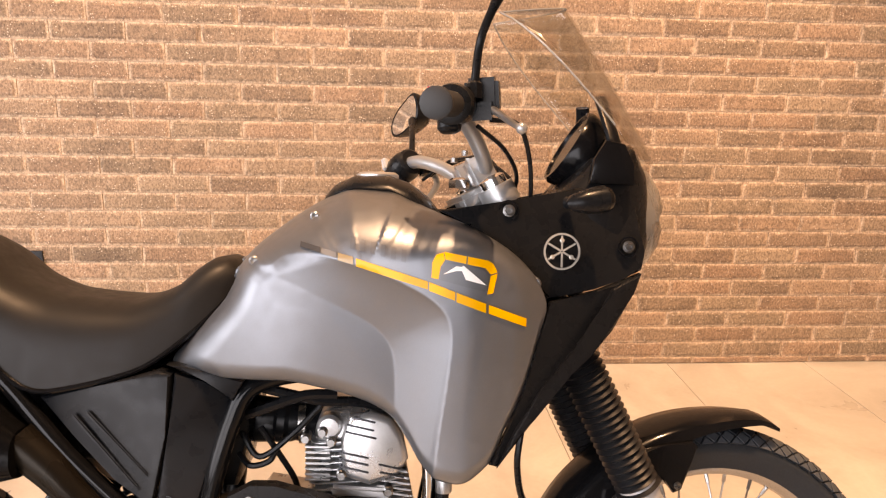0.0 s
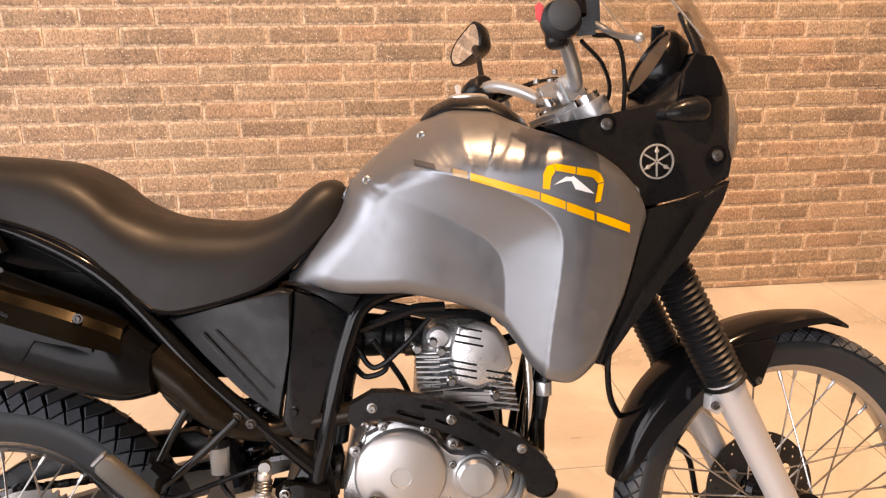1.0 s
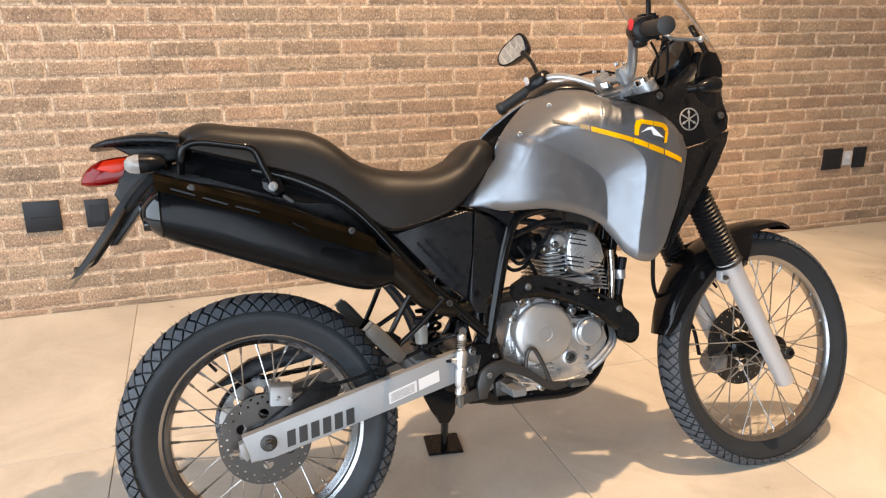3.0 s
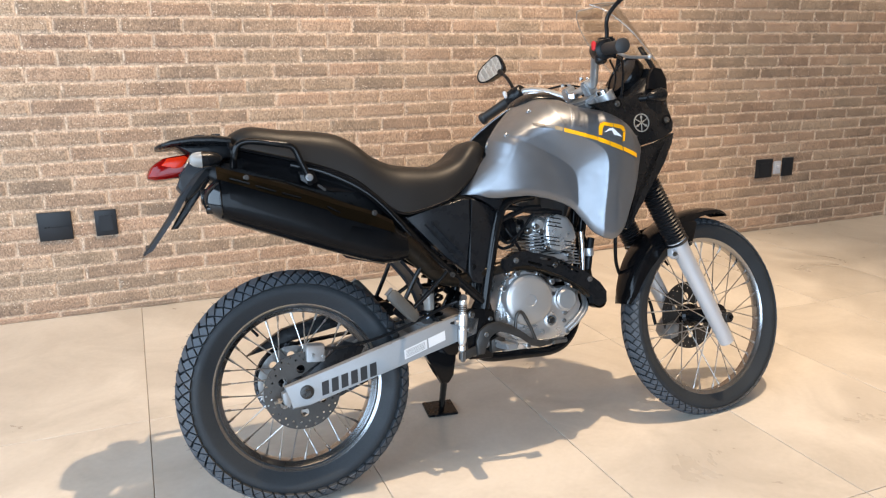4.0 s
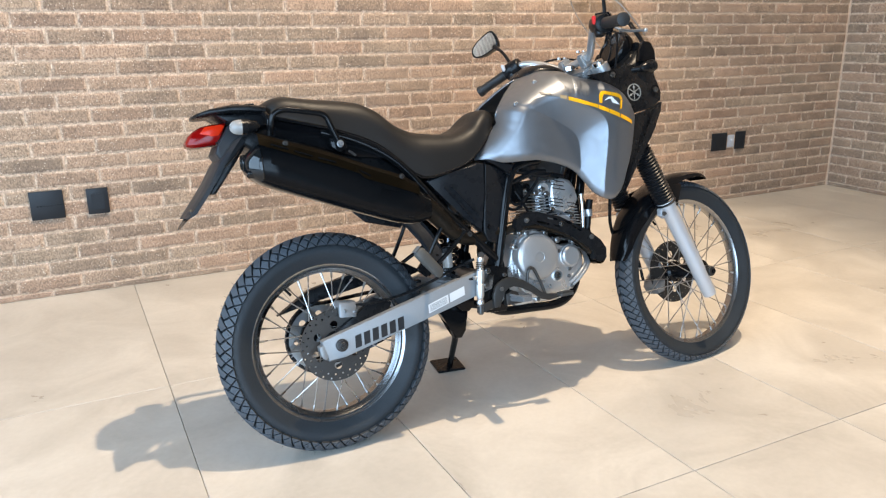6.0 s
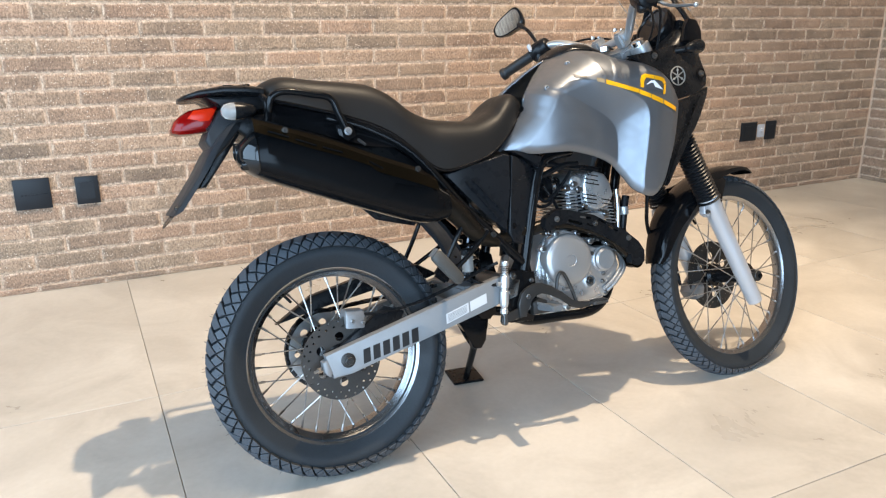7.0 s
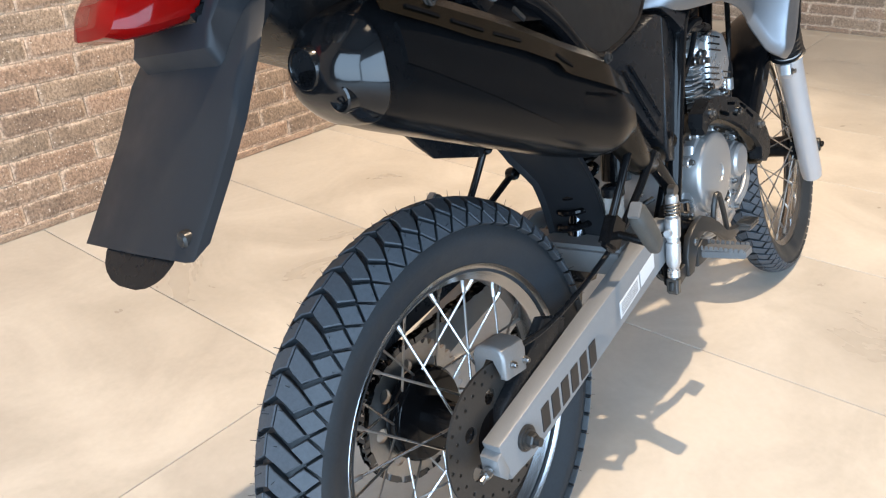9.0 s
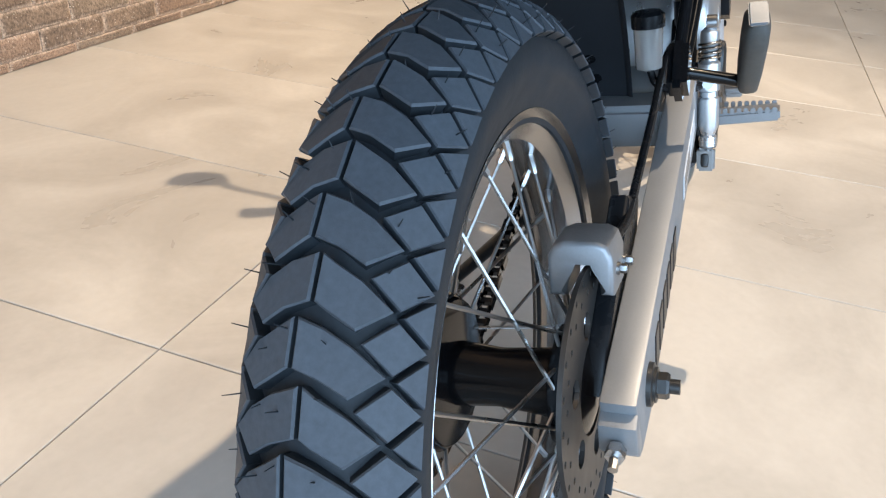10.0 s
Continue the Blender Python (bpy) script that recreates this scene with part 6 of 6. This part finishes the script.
    # windscreen
    rows = []
    for i in range(15):
        v = i / 14
        z = 1.130 + 0.262 * v
        cx = 1.298 - 0.150 * v ** 1.1
        w = 0.122 * math.sqrt(1 - (max(v - 0.45, 0) / 0.58) ** 2)
        row = []
        for j in range(17):
            u = -1 + 2 * j / 16
            row.append(Vector((cx - 0.008 - (0.055 + 0.065 * v) * u * u, 0.004 + w * u, z - 0.018 * u * u * v)))
        rows.append(row)
    bm = loft(rows, False, False)
    scr = part("windscreen", bm, SCREEN, bike, "clear curved windscreen")
    so = scr.modifiers.new("thickness", "SOLIDIFY")
    so.thickness = 0.003
    # thin pale bead added to imitate the highlight along the screen's rim
    brim = [row[0] for row in rows[3:]] + rows[-1][1:-1] + [row[-1] for row in rows[3:][::-1]]
    part("screen_edge_glint", sweep(bmesh.new(), brim, 0.0016, 6), LENS, scr, "thin pale bead for the highlight along the screen's edge")
    # instruments
    face = Matrix.Translation((1.150, 0.0, 1.156)) @ Matrix.Rotation(radians(-58), 4, "Y")
    body = lathe([(0.050, -0.045), (0.066, -0.030), (0.070, 0.0), (0.066, 0.008), (0.060, 0.008), (0.058, 0.002), (0.001, 0.002)], 36, "z")
    clock = part("instrument_clock", body, BLACK_GLOSS, bike, "round black instrument clock", at=face)
    part("dial", lathe([(0.056, 0.003), (0.056, 0.0045)], 32, "z"), BLACK_GLOSS, clock)
    part("housing", prism([(1.12, 1.075), (1.15, 1.10), (1.178, 1.135), (1.196, 1.166), (1.220, 1.160), (1.225, 1.10), (1.16, 1.07)], -0.080, 0.080, 0.012), BLACK_MATT, nose)


fairing()

# ---- fork, handlebar and front mudguard, turned with the steering ----


def fork():
    for s in SIDES:
        y = s * 0.103
        a, b = leg_at(0.600), leg_at(0.236)
        d = (b - a).normalized()
        pts = [a + Vector((0, y, 0)), a + d * 0.012 + Vector((0, y, 0)), a + d * 0.03 + Vector((0, y, 0)), a + d * 0.20 + Vector((0, y, 0)), b - d * 0.02 + Vector((0, y, 0)), b + Vector((0, y, 0))]
        leg = part("fork_leg", sweep(bmesh.new(), pts, [0.032, 0.033, 0.0295, 0.027, 0.026, 0.024], 24), FORK_PAINT, bike, "silver-painted fork slider", at=STEER)
        boss = lathe([(0.016, -0.020), (0.018, -0.017), (0.018, 0.017), (0.016, 0.020)], 20, "y", FRONT + Vector((0, y, 0)))
        box((0.05, 0.036, 0.045), FRONT + Vector((-0.022, y, 0.0)), 0.008, bm=boss)
        part("axle_boss", boss, PEDAL, leg)
        part("axle_cap", lathe([(0.008, 0), (0.008, s * 0.006), (0.004, s * 0.008)], 6, "y", FRONT + Vector((0.004, y + s * 0.020, 0))), BLACK_FRAME, leg)
        lug = prism([(1.205, 0.573), (1.245, 0.592), (1.255, 0.560), (1.220, 0.538), (1.203, 0.550)], y - 0.012, y + 0.012, 0.004)
        part("mudguard_lug", lug, FORK_PAINT, leg)
        hexagon("lug_bolt", (1.213, y - 0.012, 0.556), 0.007, 0.010, leg)
        # bellows
        n, prof, pts = 24, [], []
        lo, hi = leg_at(0.588), leg_at(0.835)
        for i in range(n * 4 + 1):
            t = i / (n * 4)
            pts.append(lo.lerp(hi, t) + Vector((0, y, 0)))
            prof.append(0.0300 + 0.0075 * (0.5 - 0.5 * math.cos(2 * math.pi * t * n)) + (0.002 if t < 0.03 else 0))
        part("fork_gaiter", sweep(bmesh.new(), pts, prof, 24), GAITER, leg, "black ribbed rubber fork gaiter", 60)
        part("fork_tube", sweep(bmesh.new(), [leg_at(0.82) + Vector((0, y, 0)), leg_at(1.085) + Vector((0, y, 0))], 0.0205, 18), STEEL, leg)
        part("fork_cap", sweep(bmesh.new(), [leg_at(1.078) + Vector((0, y, 0)), leg_at(1.092) + Vector((0, y, 0)), leg_at(1.096) + Vector((0, y, 0))], [0.022, 0.022, 0.015], 18), CHROME, leg)
    for z, name in ((0.90, "lower_yoke"), (1.066, "upper_yoke")):
        c = leg_at(z)
        turn = Matrix.Rotation(radians(-26.6), 4, "Y")
        body = box((0.075, 0.16, 0.030), c + Vector((-0.022, 0, 0)), 0.008, turn)
        for s in SIDES:
            sweep(body, [c + Vector((0.0, s * 0.103, 0)) - RAKE * 0.016, c + Vector((0.0, s * 0.103, 0)) + RAKE * 0.016], 0.030, 20)
        yoke = part(name, body, ALLOY_PAINT if z > 1 else BLACK_FRAME, bike, "silver alloy fork yoke" if z > 1 else "black fork yoke", at=STEER)
        if z > 1:
            part("stem_nut", lathe([(0.018, 0), (0.018, 0.014), (0.012, 0.018)], 6, "z", c + Vector((-0.045, 0, 0.018))), CHROME, yoke)
            for s in SIDES:
                part("bar_clamp", box((0.042, 0.030, 0.050), (0.985, s * 0.050, 1.110), 0.006, turn), ALLOY_PAINT, yoke, "silver handlebar clamp")
                for dx in (-0.013, 0.013):
                    part("clamp_bolt", lathe([(0.006, 0), (0.006, 0.008), (0.003, 0.008)], 8, "z", (0.972 + dx, s * 0.050, 1.134)), STEEL, yoke)
    part("ignition_lock", lathe([(0.020, -0.02), (0.020, 0.02), (0.016, 0.024), (0.001, 0.020)], 20, "z", (1.035, 0, 1.075)), BLACK_MATT, bike, "black ignition lock", at=STEER)


fork()


BAR = BAR_STEER @ Matrix.Translation((0.006, 0, -0.003)) @ Matrix.Translation((0.98, 0, 1.11)) @ Matrix.Rotation(radians(-4), 4, "X") @ Matrix.Translation((-0.98, 0, -1.11))


def handlebar():
    tip = Vector((0.842, 0.360, 1.128))
    bend = lambda s: [(0.982, 0.0, 1.112), (0.982, s * 0.058, 1.110), (0.975, s * 0.082, 1.120), (0.950, s * 0.122, 1.146), (0.920, s * 0.166, 1.166), (0.900, s * 0.206, 1.170), (0.888, s * 0.240, 1.162), (tip.x, s * tip.y, tip.z)]
    pts = curve(bend(-1)[::-1] + bend(1)[1:], 6)
    bar = part("handlebar", sweep(bmesh.new(), pts, 0.0125, 14), ALLOY_PAINT, bike, "silver alloy handlebar", at=BAR)
    for s in SIDES:
        a, b = Vector((0.884, s * 0.256, 1.158)), Vector((tip.x, s * tip.y, tip.z))
        d = (b - a).normalized()
        m = 26
        part("grip", sweep(bmesh.new(), [a.lerp(b, i / m) for i in range(m + 1)] + [b + d * 0.004], [0.0165 + 0.0012 * (i % 2) for i in range(m)] + [0.0205, 0.0195], 18), GRIP, bar, "grey-black rubber grip")
        end = sweep(bmesh.new(), [b + d * 0.002, b + d * 0.012, b + d * 0.014], [0.0205, 0.0205, 0.016], 18)
        part("bar_end", end, GRIP, bar)
        q = Vector((0.894, s * 0.226, 1.166))
        turn = d.to_track_quat("X", "Z").to_matrix().to_4x4()
        sw = sweep(bmesh.new(), [q - d * 0.034, q - d * 0.030, q - d * 0.012, q - d * 0.010, q + d * 0.014, q + d * 0.030, q + d * 0.033], [0.022, 0.027, 0.029, 0.0305, 0.0305, 0.028, 0.021], 20)
        sweep(sw, [q + Vector((-0.006, 0, -0.012)), q + Vector((-0.008, 0, -0.036)), q + Vector((-0.008, 0, -0.040))], [0.020, 0.017, 0.012], 12)
        pod = part("switch_pod", sw, BLACK_MATT, bar, "black switch housing")
        part("button", box((0.012, 0.012, 0.026), q + Vector((-0.036, s * 0.010, 0.008)), 0.003, turn), RED_BUTTON if s < 0 else GREY_PLASTIC, pod)
        # lever and its perch
        p0 = Vector((0.938, s * 0.214, 1.162))
        perch = part("lever_perch", box((0.030, 0.042, 0.026), p0, 0.007, turn), BLACK_MATT, bar)
        lever = curve([p0 + Vector((0.012, s * 0.012, 0)), (0.966, s * 0.250, 1.140), (0.960, s * 0.300, 1.120), (0.952, s * 0.348, 1.104)], 6)
        bm = sweep(bmesh.new(), lever, [0.0075 - 0.002 * i / (len(lever) - 1) for i in range(len(lever))], 10, 0.7)
        bmesh.ops.create_uvsphere(bm, u_segments=14, v_segments=10, radius=0.0075, matrix=Matrix.Translation(lever[-1]))
        part("lever", bm, ALLOY_PAINT, perch, "silver alloy lever with a ball end")
        if s < 0:
            part("fluid_reservoir", box((0.040, 0.050, 0.052), p0 + Vector((0.008, 0.024, 0.030)), 0.006, turn), BLACK_MATT, perch, "black brake fluid reservoir")
        # mirror
        base = Vector((0.925, -0.222, 1.188)) if s < 0 else Vector((0.916, 0.262, 1.176))
        steep = 0.25 if s < 0 else 1.0
        stalk = curve([base, base + Vector((0.002, s * 0.006 * steep, 0.030)), base + Vector((0.010, s * 0.046 * steep, 0.082)), base + Vector((0.020, s * 0.098, 0.122))], 6)
        bm = sweep(bmesh.new(), stalk, [0.0062] * (len(stalk) - 4) + [0.0066, 0.008, 0.0095, 0.010], 10)
        lathe([(0.012, -0.012), (0.012, 0.010), (0.008, 0.014)], 8, "z", base, bm)
        mir = part("mirror", bm, BLACK_MATT, bar, "black rear-view mirror on a bent stalk")
        head = Matrix.Translation(base + Vector((0.018, s * 0.150, 0.142))) @ Matrix.Rotation(radians(20 if s > 0 else -10), 4, "Z") @ Matrix.Rotation(radians(4), 4, "Y") @ Matrix.Rotation(radians(-18 * s), 4, "X")

        def oval(k, x):
            pts = []
            for j in range(30):
                a = 2 * math.pi * j / 30
                c, z = math.cos(a), math.sin(a)
                pts.append(Vector((x, s * k * (0.062 * math.copysign(abs(c) ** 0.62, c)), k * (0.036 - 0.011 * c) * math.copysign(abs(z) ** 0.7, z))))
            return pts
        part("shell", loft([oval(k, x) for k, x in ((0.30, 0.040), (0.62, 0.036), (0.84, 0.024), (0.96, 0.008), (1.0, -0.002), (1.0, -0.010), (0.93, -0.012), (0.90, -0.009))]), BLACK_MATT, mir, at=head)
        part("glass", loft([oval(0.89, -0.0080), oval(0.88, -0.0104)]), MIRROR, mir, at=head)
    for pts, r in (([(0.950, -0.215, 1.150), (1.000, -0.190, 1.150), (1.030, -0.150, 1.10), (1.045, -0.10, 1.02), (1.060, -0.06, 0.93)], 0.0038),
                   ([(0.93, -0.215, 1.140), (0.985, -0.170, 1.115), (1.020, -0.110, 1.08), (1.000, -0.06, 1.03), (0.95, -0.05, 0.99)], 0.0034),
                   ([(0.945, 0.215, 1.150), (1.000, 0.180, 1.175), (1.035, 0.110, 1.165), (1.05, 0.05, 1.10), (1.04, 0.02, 1.02)], 0.0038),
                   ([(0.93, 0.215, 1.140), (0.97, 0.15, 1.165), (1.01, 0.06, 1.15), (1.04, -0.03, 1.09), (1.03, -0.05, 1.0)], 0.0034)):
        part("cable", tube(pts, r, 8), BLACK_MATT, bar, "black control cable")
    part("front_brake_hose", tube([(1.052, -0.035, 0.95), (1.085, -0.02, 0.78), (1.064, -0.02, 0.66), (1.062, -0.01, 0.60), (1.085, 0.02, 0.53), (1.15, 0.06, 0.46), (1.27, 0.10, 0.40), (1.30, 0.105, 0.30)], 0.006, 8), BLACK_MATT, bike, "black front brake hose", at=STEER)


handlebar()


def front_mudguard():
    loops = []
    n = 26
    for i in range(n + 1):
        t = i / n
        a = radians(166 - 95.5 * t)
        r = at_x([(0, 0.364), (0.25, 0.370), (0.5, 0.369), (0.8, 0.371), (0.94, 0.376), (1.0, 0.367)], t)
        hw = at_x([(0, 0.030), (0.05, 0.040), (0.3, 0.056), (0.6, 0.058), (0.9, 0.050), (1.0, 0.034)], t)
        skirt = at_x([(0, 0.016), (0.06, 0.032), (0.3, 0.052), (0.5, 0.050), (0.7, 0.030), (1.0, 0.010)], t)
        c, s = math.cos(a), math.sin(a)
        row = [(r - skirt, -hw - 0.004), (r - skirt * 0.4, -hw - 0.002), (r - 0.010, -hw), (r - 0.002, -hw * 0.75), (r + 0.003, 0), (r - 0.002, hw * 0.75), (r - 0.010, hw), (r - skirt * 0.4, hw + 0.002), (r - skirt, hw + 0.004)]
        inner = [(q - (0.003 if abs(y) < hw * 0.9 else 0), y * (0.96 if abs(y) >= hw * 0.9 else 1)) for q, y in row[::-1]]
        loops.append([FRONT + Vector((q * c, y, q * s)) for q, y in row + inner])
    guard = part("front_mudguard", loft(loops), BLACK_GLOSS, bike, "gloss black front mudguard", 50, STEER)
    for s in SIDES:
        flank = [(1.245, 0.640), (1.30, 0.652), (1.352, 0.656), (1.362, 0.646), (1.345, 0.625), (1.330, 0.575), (1.316, 0.570), (1.290, 0.610), (1.25, 0.60)]
        part("flank", prism(flank, s * 0.078, s * 0.064, 0.004), BLACK_GLOSS, guard)
        hexagon("guard_bolt", (1.322, s * 0.078 if s < 0 else 0.064, 0.583), 0.006, 0.006, guard)
    cal = part("front_caliper", prism([(1.298, 0.275), (1.308, 0.303), (1.342, 0.310), (1.358, 0.288), (1.350, 0.253), (1.315, 0.247)], 0.045, 0.112, 0.010), CALIPER, bike, "grey alloy front brake caliper", at=STEER)
    part("caliper_bracket", prism([(1.30, 0.31), (1.36, 0.36), (1.40, 0.34), (1.37, 0.29)], 0.078, 0.092, 0.003), ALLOY_PAINT, cal)


front_mudguard()

pad = tagged(new("stand_pad"), "small black square pad under the side stand", "pad")
pad.matrix_world = pose(0.536, 0.258, 0, 0, 0, -8)
part("plate", box((0.105, 0.105, 0.008), (0, 0, 0.004), 0.002), BLACK_MATT, pad)

# ---- floor tiles ----
TX, TY, JOINT = 0.6215, 1.2545, 0.0022


def tile_mesh():
    bm = bmesh.new()
    a, b, c = (TX - JOINT) / 2, (TY - JOINT) / 2, 0.0012
    low = [bm.verts.new((x * a, y * b, -0.004)) for x, y in ((-1, -1), (1, -1), (1, 1), (-1, 1))]
    mid = [bm.verts.new((x * a, y * b, -c)) for x, y in ((-1, -1), (1, -1), (1, 1), (-1, 1))]
    top = [bm.verts.new((x * (a - c), y * (b - c), 0)) for x, y in ((-1, -1), (1, -1), (1, 1), (-1, 1))]
    bm.faces.new(top)
    for u, v in ((low, mid), (mid, top)):
        for i in range(4):
            bm.faces.new((u[i], u[(i + 1) % 4], v[(i + 1) % 4], v[i]))
    return mesh_of(bm, "tile", TILE, smooth=False)


tile = tile_mesh()
i0, i1 = int((R0["x0"] + 0.407) / TX) - 1, int((R0["x1"] + 0.407) / TX) + 1
for i in range(i0, i1):
    for j in range(7):
        ob = new("tile", tile)
        ob.parent = floor
        ob.location = (-0.407 + (i + 0.5) * TX, 1.828 - (j + 0.5) * TY, random.uniform(-0.0002, 0.0002))

# ---- brick slips ----
BW, BH, BJ, BZ = 0.2685, 0.0702, 0.0026, 0.030
rng = np.random.RandomState(7)


def slip(w, h, seed):
    """Corners, faces and face map of one brick slip: a rough front 12 mm proud with worn edges. Front looks to -y."""
    r = np.random.RandomState(seed)
    us, vs = (0.0, 0.06, 0.35, 0.65, 0.94, 1.0), (0.0, 0.22, 0.78, 1.0)
    verts, uvs, faces = [], [], []
    for v in vs:
        for u in us:
            rim = u in (0.0, 1.0) or v in (0.0, 1.0)
            y = -0.0105 if rim else -0.0135 - r.uniform(-0.0012, 0.0016)
            verts.append(((u - 0.5) * w + (r.uniform(-0.0009, 0.0009)), y, (v - 0.5) * h + r.uniform(-0.0008, 0.0008)))
            uvs.append((u, v))
    nu, nv = len(us), len(vs)
    for b in range(nv - 1):
        for a in range(nu - 1):
            i = b * nu + a
            faces.append((i, i + 1, i + 1 + nu, i + nu))
    edge = [a for a in range(nu)] + [b * nu + nu - 1 for b in range(1, nv)] + [(nv - 1) * nu + a for a in range(nu - 2, -1, -1)] + [b * nu for b in range(nv - 2, 0, -1)]
    base = len(verts)
    for i in edge:
        verts.append((verts[i][0], 0.0, verts[i][2]))
        uvs.append(uvs[i])
    for k in range(len(edge)):
        m = (k + 1) % len(edge)
        faces.append((edge[m], edge[k], base + k, base + m))
    return verts, faces, uvs


def slip_mesh(name, groups):
    me = bpy.data.meshes.new(name)
    verts, faces, uvs = [], [], []
    for v, f, u in groups:
        o = len(verts)
        verts += v
        uvs += u
        faces += [tuple(i + o for i in q) for q in f]
    me.from_pydata(verts, [], faces)
    layer = me.uv_layers.new(name="face")
    index = np.empty(len(me.loops), dtype=np.int32)
    me.loops.foreach_get("vertex_index", index)
    layer.data.foreach_set("uv", np.array(uvs, dtype=np.float32)[index].ravel())
    me.materials.append(BRICK)
    for p in me.polygons:
        p.use_smooth = False
    return me


kinds = [slip(BW - BJ, BH - BJ, 20 + k) for k in range(8)]
alone = [slip_mesh("brick", [g]) for g in kinds]
rest, side = [], []
for k in range(-1, 88):
    z0, z1 = max(BZ + k * BH, 0.0), BZ + (k + 1) * BH
    if z1 > R0["top"]:
        break
    shift = -0.365 if k % 2 == 0 else -0.4975
    first = math.floor((R0["x0"] - shift) / BW)
    for n in range(first, first + 40):
        xa, xb = max(shift + n * BW, R0["x0"]), min(shift + (n + 1) * BW, R0["x1"] - 0.004)
        if xb - xa < 0.02:
            continue
        cx, cz = (xa + xb) / 2, (z0 + z1) / 2
        whole = xb - xa > BW - 0.001 and z1 - z0 > BH - 0.001
        if whole and -0.95 < cx < 2.85 and 0 <= k < 21:
            ob = new("brick", alone[rng.randint(8)])
            ob.parent = wall_back
            ob.location = (cx, R0["y1"] + 0.0145 + rng.uniform(-0.0012, 0.0012), cz)
            ob.rotation_euler = (rng.uniform(-0.006, 0.006), 0, rng.uniform(-0.004, 0.004))
        else:
            v, f, u = slip(xb - xa - BJ, z1 - z0 - BJ, 100 + rng.randint(900)) if not whole else kinds[rng.randint(8)]
            dy = rng.uniform(-0.0012, 0.0012)
            rest.append(([(x + cx, y + R0["y1"] + 0.0145 + dy, z + cz) for x, y, z in v], f, u))
    for n in range(0, 32):
        ya = R0["y1"] - 0.004 - (n if k % 2 else n - 0.42) * BW
        ya, yb = min(ya, R0["y1"] - 0.004), ya - BW
        if ya - yb < 0.02 or yb < R0["y0"]:
            continue
        v, f, u = slip(ya - yb - BJ, z1 - z0 - BJ, 100 + rng.randint(900))
        dy = rng.uniform(-0.0015, 0.0015)
        side.append(([(R0["x1"] + 0.0145 + y + dy, (ya + yb) / 2 - x, z + cz) for x, y, z in v], f, u)) if (cz := (z0 + z1) / 2) else None
for name, groups, wall in (("brick_field", rest, wall_back), ("brick_field", side, wall_side)):
    ob = tagged(new(name, slip_mesh(name, groups)), "rustic brown brick slips", kind="stuff")
    ob.parent = wall
